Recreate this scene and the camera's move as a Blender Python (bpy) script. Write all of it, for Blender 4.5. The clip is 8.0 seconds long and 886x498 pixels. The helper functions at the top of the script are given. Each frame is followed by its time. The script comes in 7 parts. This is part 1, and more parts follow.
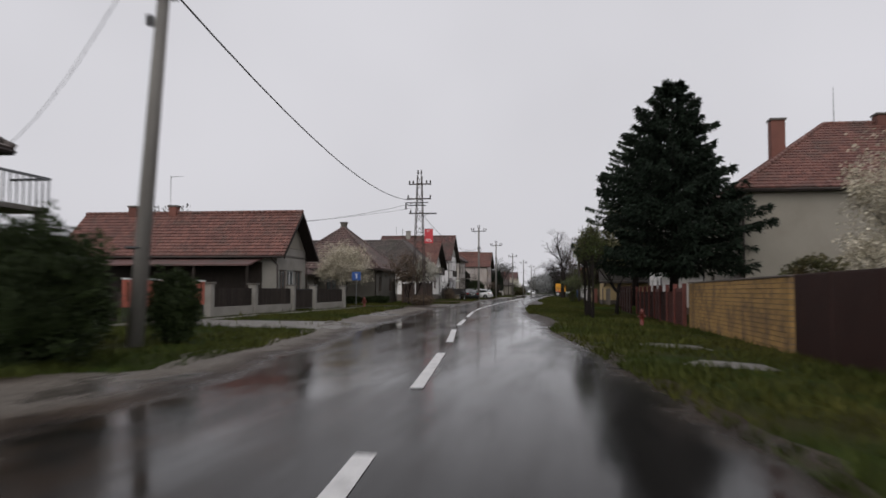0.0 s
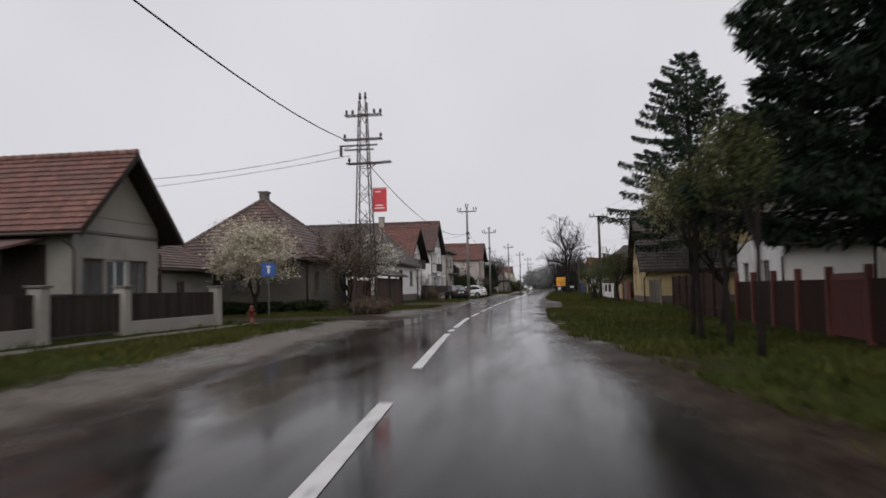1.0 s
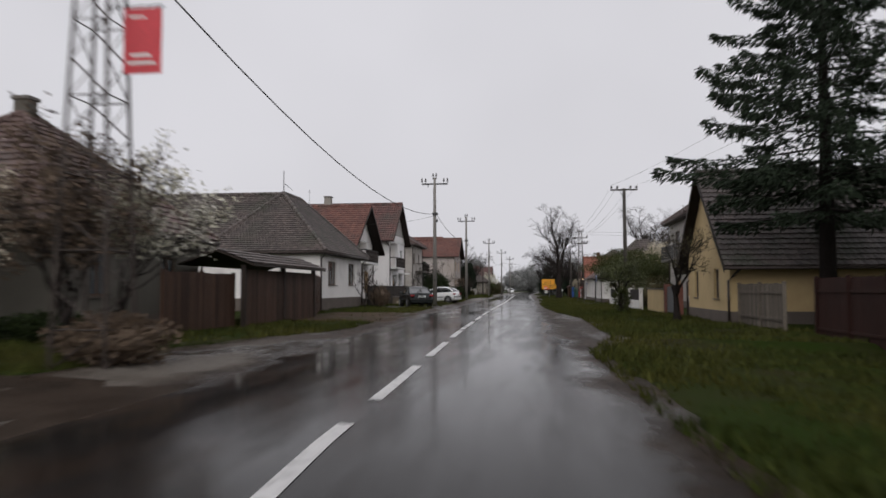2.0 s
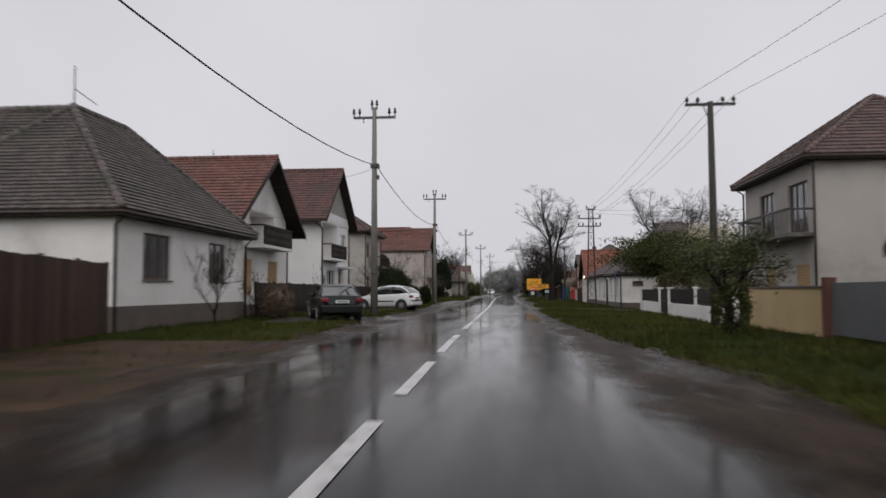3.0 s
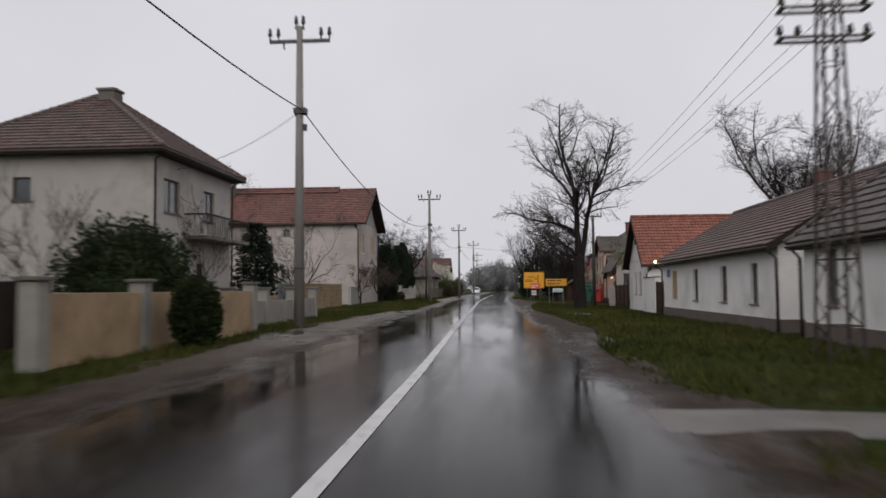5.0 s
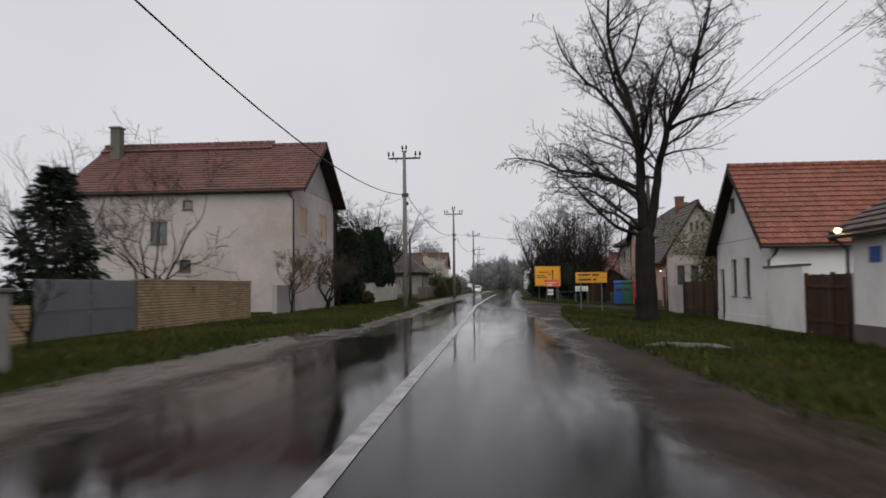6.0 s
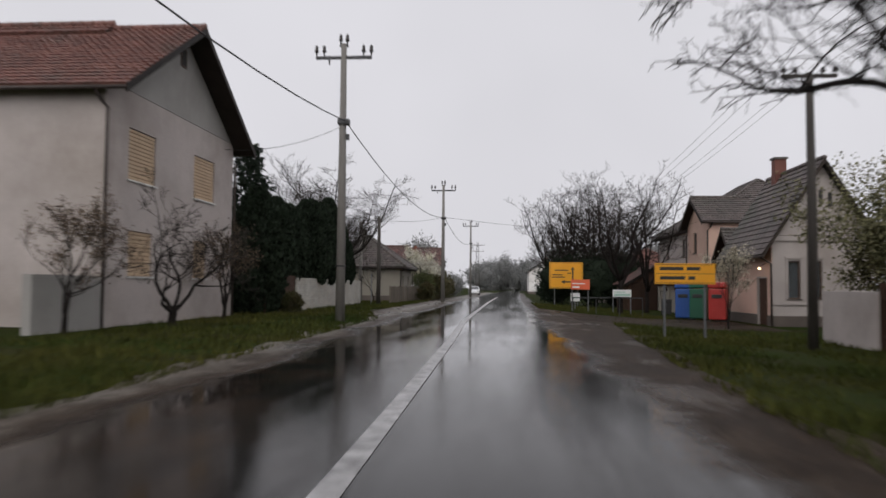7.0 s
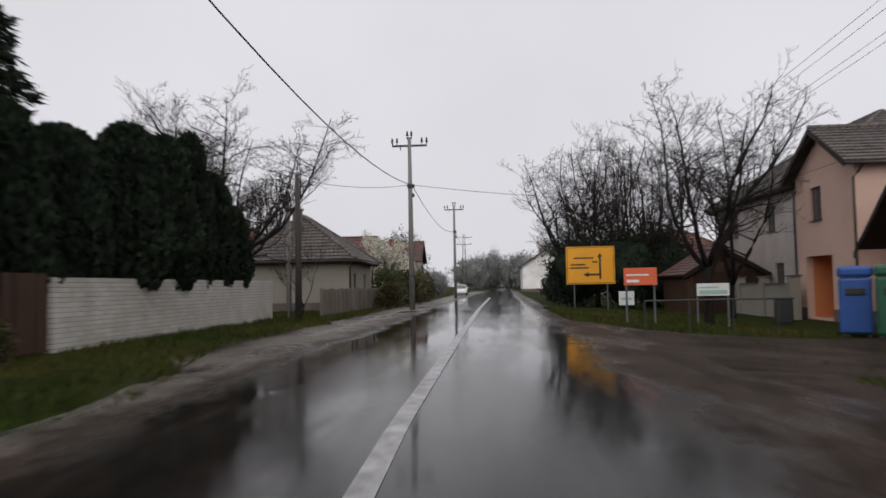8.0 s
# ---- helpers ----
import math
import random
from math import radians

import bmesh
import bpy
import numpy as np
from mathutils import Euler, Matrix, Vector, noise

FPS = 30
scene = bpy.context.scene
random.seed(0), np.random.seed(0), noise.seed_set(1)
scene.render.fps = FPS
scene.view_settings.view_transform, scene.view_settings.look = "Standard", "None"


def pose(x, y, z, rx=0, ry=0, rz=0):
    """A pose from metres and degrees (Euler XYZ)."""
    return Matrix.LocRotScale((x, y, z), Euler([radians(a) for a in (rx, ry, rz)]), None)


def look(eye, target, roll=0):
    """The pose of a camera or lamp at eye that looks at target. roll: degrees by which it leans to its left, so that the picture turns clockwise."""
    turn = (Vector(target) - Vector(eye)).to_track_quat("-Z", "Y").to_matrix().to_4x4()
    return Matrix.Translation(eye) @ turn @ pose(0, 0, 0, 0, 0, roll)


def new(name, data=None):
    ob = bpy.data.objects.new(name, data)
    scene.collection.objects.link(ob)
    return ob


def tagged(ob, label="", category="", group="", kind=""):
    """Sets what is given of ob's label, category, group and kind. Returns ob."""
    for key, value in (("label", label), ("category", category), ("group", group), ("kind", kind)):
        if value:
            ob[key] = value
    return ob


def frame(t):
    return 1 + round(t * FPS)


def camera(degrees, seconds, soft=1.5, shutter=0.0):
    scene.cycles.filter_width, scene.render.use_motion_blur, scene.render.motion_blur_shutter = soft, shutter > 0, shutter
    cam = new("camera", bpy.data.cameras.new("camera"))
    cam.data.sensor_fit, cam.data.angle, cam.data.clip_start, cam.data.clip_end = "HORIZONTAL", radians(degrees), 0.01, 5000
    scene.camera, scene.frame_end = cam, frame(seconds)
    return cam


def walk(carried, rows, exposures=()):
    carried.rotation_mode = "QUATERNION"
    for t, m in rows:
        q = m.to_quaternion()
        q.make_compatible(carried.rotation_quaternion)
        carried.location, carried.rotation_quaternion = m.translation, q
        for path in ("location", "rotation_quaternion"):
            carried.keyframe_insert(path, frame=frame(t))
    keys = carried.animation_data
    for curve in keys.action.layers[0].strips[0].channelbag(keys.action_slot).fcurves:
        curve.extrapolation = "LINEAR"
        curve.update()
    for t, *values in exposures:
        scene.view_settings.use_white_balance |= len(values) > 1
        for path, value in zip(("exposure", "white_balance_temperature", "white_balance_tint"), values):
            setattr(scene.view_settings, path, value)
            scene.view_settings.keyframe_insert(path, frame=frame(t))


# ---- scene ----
cam = camera(60.0, 8.0, soft=1.6, shutter=0.3)
PATH = [
    (0, (2.778, -22.918, 1.156), (2.466, -20.945, 1.266), 0.3),
    (0.5, (1.624, -11.221, 1.133), (1.315, -9.248, 1.242), -0.2),
    (1, (0.551, 0.433, 1.176), (0.259, 2.409, 1.28), -1.3),
    (1.5, (-0.353, 12.105, 1.323), (-0.621, 14.084, 1.426), -0.6),
    (2.8, (-2.165, 42.333, 1.206), (-2.359, 44.321, 1.314), -0.2),
    (3, (-2.332, 46.979, 1.201), (-2.515, 48.968, 1.309), -0.2),
    (3.5, (-2.591, 58.437, 1.255), (-2.753, 60.429, 1.352), -0.7),
    (4, (-2.686, 69.638, 1.271), (-2.835, 71.63, 1.364), -0.1),
    (4.5, (-2.733, 80.555, 1.259), (-2.88, 82.547, 1.364), -0.3),
    (6, (-3.162, 113.496, 1.311), (-3.322, 115.488, 1.409), -0.7),
    (6.5, (-3.309, 124.209, 1.291), (-3.473, 126.199, 1.389), -0.4),
    (7, (-3.618, 134.836, 1.272), (-3.779, 136.827, 1.371), 0.5),
    (7.5, (-3.912, 145.275, 1.287), (-4.06, 147.267, 1.382), -0.9),
    (8, (-4.204, 155.67, 1.296), (-4.332, 157.663, 1.393), -1.2),
]
EXPOSURE = [(0, 0.0), (1, 0.07), (1.5, 0.06), (3, 0.02), (4, 0.06), (4.5, 0.05), (6, 0.05), (6.5, 0.1), (7, 0.11), (8, 0.16)]
walk(cam, [(t, look(eye, aim, roll)) for t, eye, aim, roll in PATH], EXPOSURE)
SKY = 0.113

# ---- sky and light: even overcast, brighter towards the zenith ----
world = bpy.data.worlds.new("overcast")
scene.world = world
world.use_nodes = True
wn, wl = world.node_tree.nodes, world.node_tree.links
wn.clear()
w_out = wn.new("ShaderNodeOutputWorld")
w_bg = wn.new("ShaderNodeBackground")
w_sky = wn.new("ShaderNodeTexSky")
w_sky.sky_type = "NISHITA"
w_sky.sun_disc = False
w_sky.sun_elevation = radians(35)
w_sky.sun_rotation = radians(180)
w_sky.dust_density = 6.0
w_grey = wn.new("ShaderNodeHueSaturation")
w_grey.inputs["Saturation"].default_value = 0.12
w_geo = wn.new("ShaderNodeTexCoord")
w_sep = wn.new("ShaderNodeSeparateXYZ")
w_ramp = wn.new("ShaderNodeMapRange")
w_ramp.interpolation_type = "SMOOTHSTEP"
w_ramp.inputs["From Min"].default_value = 0.12
w_ramp.inputs["From Max"].default_value = 0.95
w_ramp.inputs["To Min"].default_value = 1.0
w_ramp.inputs["To Max"].default_value = 0.95
w_cloud = wn.new("ShaderNodeTexNoise")
w_cloud.inputs["Scale"].default_value = 2.2
w_cloud.inputs["Detail"].default_value = 3.0
w_cr = wn.new("ShaderNodeMapRange")
w_cr.inputs["From Min"].default_value = 0.3
w_cr.inputs["From Max"].default_value = 0.7
w_cr.inputs["To Min"].default_value = 0.94
w_cr.inputs["To Max"].default_value = 1.05
w_mix = wn.new("ShaderNodeMix")
w_mix.data_type = "RGBA"
w_mix.inputs["Factor"].default_value = 0.93
w_mix.inputs["B"].default_value = (6.05, 5.98, 6.36, 1)
w_mul = wn.new("ShaderNodeMath")
w_mul.operation = "MULTIPLY"
w_str = wn.new("ShaderNodeMath")
w_str.operation = "MULTIPLY"
w_str.inputs[1].default_value = SKY
wl.new(w_sky.outputs["Color"], w_grey.inputs["Color"])
wl.new(w_grey.outputs["Color"], w_mix.inputs["A"])
wl.new(w_mix.outputs["Result"], w_bg.inputs["Color"])
wl.new(w_geo.outputs["Generated"], w_sep.inputs["Vector"])
wl.new(w_sep.outputs["Z"], w_ramp.inputs["Value"])
wl.new(w_geo.outputs["Generated"], w_cloud.inputs["Vector"])
wl.new(w_cloud.outputs["Fac"], w_cr.inputs["Value"])
wl.new(w_ramp.outputs["Result"], w_mul.inputs[0])
wl.new(w_cr.outputs["Result"], w_mul.inputs[1])
wl.new(w_mul.outputs["Value"], w_str.inputs[0])
wl.new(w_str.outputs["Value"], w_bg.inputs["Strength"])
wl.new(w_bg.outputs["Background"], w_out.inputs["Surface"])

sun = new("sun", bpy.data.lights.new("sun", "SUN"))
sun.data.energy = 1.1
sun.data.angle = radians(80)
sun.data.color = (1.0, 0.97, 0.93)
sun.matrix_world = look((0, 0, 50), (0, 71, 0))


# ---- materials ----
def mat(name, color, rough=0.7, var=0.25, scale=3.0, fine=40.0, bump=0.15, color2=None, metal=0.0, island=0.0,
        spec=0.5, objrand=0.0, stretch=(1, 1, 1), dirt=None, dirt_scale=0.6, dirt_lo=0.5, dirt_hi=0.75, coat=0.0, bump_dist=0.02):
    m = bpy.data.materials.new(name)
    m.use_nodes = True
    n, l = m.node_tree.nodes, m.node_tree.links
    b = n["Principled BSDF"]
    b.inputs["Roughness"].default_value = rough
    b.inputs["Metallic"].default_value = metal
    b.inputs["Specular IOR Level"].default_value = spec
    b.inputs["Coat Weight"].default_value = coat
    co = n.new("ShaderNodeTexCoord")
    mp = n.new("ShaderNodeMapping")
    mp.inputs["Scale"].default_value = stretch
    geo = n.new("ShaderNodeNewGeometry")
    l.new(geo.outputs["Position"], mp.inputs["Vector"])
    big = n.new("ShaderNodeTexNoise")
    big.inputs["Scale"].default_value = scale
    big.inputs["Detail"].default_value = 4
    small = n.new("ShaderNodeTexNoise")
    small.inputs["Scale"].default_value = fine
    small.inputs["Detail"].default_value = 3
    l.new(mp.outputs["Vector"], big.inputs["Vector"])
    l.new(mp.outputs["Vector"], small.inputs["Vector"])
    r1 = n.new("ShaderNodeMapRange")
    r1.inputs["From Min"].default_value, r1.inputs["From Max"].default_value = 0.3, 0.7
    l.new(big.outputs["Fac"], r1.inputs["Value"])
    mix = n.new("ShaderNodeMix")
    mix.data_type = "RGBA"
    c2 = color2 or tuple(c * (1 - var) for c in color)
    mix.inputs["A"].default_value = (*color, 1)
    mix.inputs["B"].default_value = (*c2, 1)
    l.new(r1.outputs["Result"], mix.inputs["Factor"])
    last = mix.outputs["Result"]
    val = n.new("ShaderNodeMapRange")
    val.inputs["From Min"].default_value, val.inputs["From Max"].default_value = 0.25, 0.75
    val.inputs["To Min"].default_value, val.inputs["To Max"].default_value = 1 - var * 0.6, 1 + var * 0.6
    l.new(small.outputs["Fac"], val.inputs["Value"])
    hsv = n.new("ShaderNodeHueSaturation")
    l.new(last, hsv.inputs["Color"])
    l.new(val.outputs["Result"], hsv.inputs["Value"])
    last = hsv.outputs["Color"]
    if island or objrand:
        rnd = n.new("ShaderNodeMapRange")
        amount = island or objrand
        rnd.inputs["To Min"].default_value, rnd.inputs["To Max"].default_value = 1 - amount, 1 + amount
        if island:
            l.new(geo.outputs["Random Per Island"], rnd.inputs["Value"])
        else:
            oi = n.new("ShaderNodeObjectInfo")
            l.new(oi.outputs["Random"], rnd.inputs["Value"])
        h2 = n.new("ShaderNodeHueSaturation")
        l.new(last, h2.inputs["Color"])
        l.new(rnd.outputs["Result"], h2.inputs["Value"])
        last = h2.outputs["Color"]
    if dirt:
        dn = n.new("ShaderNodeTexNoise")
        dn.inputs["Scale"].default_value = dirt_scale
        dn.inputs["Detail"].default_value = 6
        dn.inputs["Roughness"].default_value = 0.65
        l.new(mp.outputs["Vector"], dn.inputs["Vector"])
        dr = n.new("ShaderNodeMapRange")
        dr.inputs["From Min"].default_value, dr.inputs["From Max"].default_value = dirt_lo, dirt_hi
        l.new(dn.outputs["Fac"], dr.inputs["Value"])
        dm = n.new("ShaderNodeMix")
        dm.data_type = "RGBA"
        dm.inputs["B"].default_value = (*dirt, 1)
        l.new(last, dm.inputs["A"])
        l.new(dr.outputs["Result"], dm.inputs["Factor"])
        last = dm.outputs["Result"]
    l.new(last, b.inputs["Base Color"])
    if bump:
        bp = n.new("ShaderNodeBump")
        bp.inputs["Strength"].default_value = bump
        bp.inputs["Distance"].default_value = bump_dist
        l.new(small.outputs["Fac"], bp.inputs["Height"])
        l.new(bp.outputs["Normal"], b.inputs["Normal"])
    return m


def wet_surface(name):
    """Rain-soaked asphalt that frays into mud, gravel and puddles towards its edges; the map "across" holds the metres from the road's centre line."""
    m = bpy.data.materials.new(name)
    m.use_nodes = True
    n, l = m.node_tree.nodes, m.node_tree.links
    b = n["Principled BSDF"]
    geo = n.new("ShaderNodeNewGeometry")
    uv = n.new("ShaderNodeUVMap")
    uv.uv_map = "across"
    sep = n.new("ShaderNodeSeparateXYZ")
    l.new(uv.outputs["UV"], sep.inputs["Vector"])

    def tex(scale, detail, rough=0.5, stretch=(1, 1, 1), shift=0.0):
        mp = n.new("ShaderNodeMapping")
        mp.inputs["Scale"].default_value = stretch
        mp.inputs["Location"].default_value = (shift, shift * 0.7, 0)
        t = n.new("ShaderNodeTexNoise")
        t.inputs["Scale"].default_value = scale
        t.inputs["Detail"].default_value = detail
        t.inputs["Roughness"].default_value = rough
        l.new(geo.outputs["Position"], mp.inputs["Vector"])
        l.new(mp.outputs["Vector"], t.inputs["Vector"])
        return t.outputs["Fac"]

    def ramp(v, a, c, lo=0.0, hi=1.0, smooth=True):
        r = n.new("ShaderNodeMapRange")
        if smooth:
            r.interpolation_type = "SMOOTHSTEP"
        for key, q in (("From Min", a), ("From Max", c), ("To Min", lo), ("To Max", hi)):
            r.inputs[key].default_value = q
        l.new(v, r.inputs["Value"])
        return r.outputs["Result"]

    def calc(op, p, q):
        c = n.new("ShaderNodeMath")
        c.operation = op
        for k, v in enumerate((p, q)):
            if isinstance(v, (int, float)):
                c.inputs[k].default_value = v
            else:
                l.new(v, c.inputs[k])
        return c.outputs["Value"]

    def blend(f, p, q):
        x = n.new("ShaderNodeMix")
        x.data_type = "RGBA"
        for key, v in (("A", p), ("B", q)):
            if isinstance(v, tuple):
                x.inputs[key].default_value = (*v, 1)
            else:
                l.new(v, x.inputs[key])
        l.new(f, x.inputs["Factor"])
        return x.outputs["Result"]

    off = sep.outputs["X"]
    away = calc("ABSOLUTE", off, 0.0)
    fray = calc("ADD", calc("MULTIPLY", calc("SUBTRACT", tex(0.45, 3), 0.5), 1.5), calc("MULTIPLY", calc("SUBTRACT", tex(2.6, 4, 0.6), 0.5), 0.8))
    edge = calc("ADD", away, fray)
    mud = ramp(edge, 2.45, 3.25)
    west = ramp(off, -2.2, 0.4, 1.0, 0.0)
    pud = tex(0.9, 5, 0.6, (1.0, 0.11, 1.0))
    film = ramp(pud, 0.30, 0.70)
    pools = ramp(tex(0.55, 5, 0.62, (1.0, 0.35, 1.0), 13.0), 0.50, 0.66)
    pools = calc("MULTIPLY", pools, calc("MAXIMUM", calc("MULTIPLY", west, 0.85), calc("MULTIPLY", mud, 0.45)))
    grain = tex(90, 3)
    stones = tex(16, 5, 0.7)
    dirt = tex(1.3, 5, 0.65, (1.0, 0.5, 1.0), 4.0)
    tar = blend(film, (0.021, 0.019, 0.018), (0.011, 0.0102, 0.0098))
    tar = blend(calc("MULTIPLY", calc("MULTIPLY", ramp(dirt, 0.44, 0.62), west), 0.75), tar, (0.036, 0.025, 0.019))
    earth = blend(ramp(dirt, 0.36, 0.64), (0.024, 0.0165, 0.012), (0.050, 0.036, 0.027))
    pale = calc("MULTIPLY", calc("MULTIPLY", ramp(edge, 3.0, 3.7), ramp(edge, 5.4, 4.4)), calc("MULTIPLY", west, ramp(tex(0.3, 4, 0.6, shift=7.0), 0.28, 0.50)))
    pale = calc("MULTIPLY", pale, calc("MAXIMUM", ramp(sep.outputs["Y"], 36.0, 48.0, 1.0, 0.0), ramp(sep.outputs["Y"], 98.0, 114.0)))
    earth = blend(calc("MULTIPLY", pale, 0.8), earth, (0.165, 0.148, 0.130))
    col = blend(mud, tar, earth)
    col = blend(calc("MULTIPLY", pools, 0.8), col, (0.010, 0.0085, 0.0075))
    hsv = n.new("ShaderNodeHueSaturation")
    l.new(calc("MULTIPLY", ramp(grain, 0.3, 0.7, 0.75, 1.25), calc("ADD", 1.0, calc("MULTIPLY", mud, ramp(stones, 0.35, 0.65, -0.45, 0.45)))), hsv.inputs["Value"])
    l.new(col, hsv.inputs["Color"])
    l.new(hsv.outputs["Color"], b.inputs["Base Color"])

    def level(tar_v, mud_v, pool_v):
        v = calc("ADD", calc("MULTIPLY", tar_v, calc("SUBTRACT", 1.0, mud)), calc("MULTIPLY", mud, mud_v))
        return calc("ADD", calc("MULTIPLY", v, calc("SUBTRACT", 1.0, pools)), calc("MULTIPLY", pools, pool_v))

    l.new(level(calc("MULTIPLY", ramp(film, 0, 1, 0.165, 0.085), ramp(sep.outputs["Y"], 95.0, 125.0, 1.0, 0.5)), 0.42, 0.03), b.inputs["Roughness"])
    l.new(level(calc("MULTIPLY", ramp(film, 0, 1, 0.05, 0.11), ramp(sep.outputs["Y"], 110.0, 150.0, 1.0, 1.9)), 0.03, 0.24), b.inputs["Specular IOR Level"])
    b.inputs["IOR"].default_value = 1.33
    bp = n.new("ShaderNodeBump")
    bp.inputs["Distance"].default_value = 0.01
    l.new(level(ramp(film, 0, 1, 0.10, 0.01), 0.3, 0.0), bp.inputs["Strength"])
    l.new(grain, bp.inputs["Height"])
    bp2 = n.new("ShaderNodeBump")
    bp2.inputs["Distance"].default_value = 0.03
    l.new(level(0.04, 0.7, 0.01), bp2.inputs["Strength"])
    l.new(calc("ADD", calc("MULTIPLY", stones, mud), calc("MULTIPLY", tex(7, 2), 0.6)), bp2.inputs["Height"])
    l.new(bp.outputs["Normal"], bp2.inputs["Normal"])
    l.new(bp2.outputs["Normal"], b.inputs["Normal"])
    return m


def glassy(name, color, rough=0.05, through_=0.75):
    m = bpy.data.materials.new(name)
    m.use_nodes = True
    b = m.node_tree.nodes["Principled BSDF"]
    b.inputs["Base Color"].default_value = (*color, 1)
    b.inputs["Roughness"].default_value = rough
    b.inputs["IOR"].default_value = 1.5
    b.inputs["Transmission Weight"].default_value = through_
    return m


def glow(name, color, strength):
    m = bpy.data.materials.new(name)
    m.use_nodes = True
    b = m.node_tree.nodes["Principled BSDF"]
    b.inputs["Base Color"].default_value = (*color, 1)
    b.inputs["Emission Color"].default_value = (*color, 1)
    b.inputs["Emission Strength"].default_value = strength
    return m


M_ASPHALT = wet_surface("wet_road_surface")
M_LINE = mat("road_paint", (0.62, 0.61, 0.60), 0.35, 0.2, 2, 60, 0.1, dirt=(0.09, 0.085, 0.085), dirt_scale=5, dirt_lo=0.52, dirt_hi=0.72)
M_LINE_OLD = mat("worn_road_paint", (0.42, 0.41, 0.41), 0.3, 0.25, 2, 60, 0.1, dirt=(0.07, 0.066, 0.066), dirt_scale=4, dirt_lo=0.42, dirt_hi=0.62)
M_GROUND = mat("soil_and_grass", (0.024, 0.034, 0.006), 0.85, 0.45, 0.35, 18, 0.8, color2=(0.036, 0.028, 0.014), dirt=(0.019, 0.034, 0.004), dirt_scale=0.25, dirt_lo=0.42, dirt_hi=0.6, bump_dist=0.08, spec=0.04)
M_SHOULDER = mat("wet_gravel", (0.034, 0.028, 0.023), 0.45, 0.4, 0.9, 45, 0.7, color2=(0.020, 0.016, 0.013), spec=0.12, dirt=(0.017, 0.016, 0.008), dirt_scale=0.9, dirt_lo=0.45, dirt_hi=0.72, bump_dist=0.04)
M_MUD = mat("orange_brown_mud", (0.080, 0.050, 0.033), 0.6, 0.4, 0.8, 30, 0.6, color2=(0.040, 0.026, 0.018), spec=0.03, dirt=(0.030, 0.032, 0.012), dirt_scale=0.5, dirt_lo=0.5, dirt_hi=0.62, bump_dist=0.03)
M_SAND = mat("wet_sandy_gravel", (0.060, 0.045, 0.035), 0.5, 0.4, 0.6, 22, 0.8, color2=(0.026, 0.018, 0.013), spec=0.02, dirt=(0.015, 0.011, 0.008), dirt_scale=0.45, dirt_lo=0.48, dirt_hi=0.64, bump_dist=0.04)
M_CONCRETE = mat("wet_concrete", (0.155, 0.143, 0.13), 0.45, 0.3, 0.8, 30, 0.3, dirt=(0.085, 0.072, 0.06), dirt_scale=1.2, dirt_lo=0.45, dirt_hi=0.68, spec=0.2)
M_GRASS = mat("grass_blades", (0.026, 0.040, 0.009), 0.6, 0.35, 0.18, 1.6, 0, color2=(0.072, 0.068, 0.018), island=0.45, spec=0.05)
M_POLE_C = mat("pole_concrete", (0.20, 0.187, 0.172), 0.7, 0.25, 1.5, 25, 0.2, stretch=(3, 3, 0.4))
M_POLE_W = mat("creosoted_pole", (0.050, 0.042, 0.036), 0.75, 0.35, 2, 30, 0.3, stretch=(4, 4, 0.3))
M_STEEL = mat("rusty_steel", (0.070, 0.056, 0.050), 0.6, 0.35, 3, 25, 0.2, color2=(0.048, 0.036, 0.031), metal=0.4)
M_STEEL_D = mat("dark_steel", (0.06, 0.06, 0.062), 0.5, 0.25, 4, 30, 0.1, metal=0.5)
M_CERAMIC = mat("insulator_glaze", (0.035, 0.028, 0.026), 0.15, 0.2, 6, 30, 0)
M_WIRE = mat("black_cable", (0.02, 0.02, 0.021), 0.6, 0.1, 4, 20, 0)
M_TILE_RED = mat("red_clay_tile", (0.160, 0.070, 0.055), 0.55, 0.3, 0.8, 14, 0.2, color2=(0.130, 0.055, 0.044), island=0.28, dirt=(0.075, 0.055, 0.045), dirt_scale=0.5, dirt_lo=0.5, dirt_hi=0.75)
M_TILE_BROWN = mat("brown_clay_tile", (0.130, 0.060, 0.052), 0.55, 0.3, 0.8, 14, 0.2, color2=(0.098, 0.049, 0.044), island=0.28, dirt=(0.06, 0.05, 0.042), dirt_scale=0.5, dirt_lo=0.48, dirt_hi=0.7)
M_TILE_DARK = mat("weathered_dark_tile", (0.108, 0.085, 0.079), 0.6, 0.3, 0.8, 14, 0.2, color2=(0.08, 0.068, 0.064), island=0.3, dirt=(0.052, 0.055, 0.04), dirt_scale=0.5, dirt_lo=0.48, dirt_hi=0.7)
M_TILE_UMBER = mat("umber_clay_tile", (0.116, 0.070, 0.062), 0.58, 0.3, 0.8, 14, 0.2, color2=(0.085, 0.056, 0.051), island=0.3, dirt=(0.062, 0.054, 0.045), dirt_scale=0.5, dirt_lo=0.48, dirt_hi=0.7)
M_TILE_BRIGHT = mat("new_orange_tile", (0.25, 0.088, 0.056), 0.5, 0.25, 0.8, 14, 0.2, color2=(0.20, 0.074, 0.05), island=0.22)
M_WOOD_DARK = mat("dark_stained_wood", (0.034, 0.026, 0.022), 0.6, 0.35, 2, 30, 0.3, stretch=(1, 1, 0.3), objrand=0.42, spec=0.15)
M_WOOD_BROWN = mat("brown_stained_wood", (0.070, 0.039, 0.027), 0.6, 0.35, 2, 30, 0.3, stretch=(1, 1, 0.3), objrand=0.42, spec=0.15)
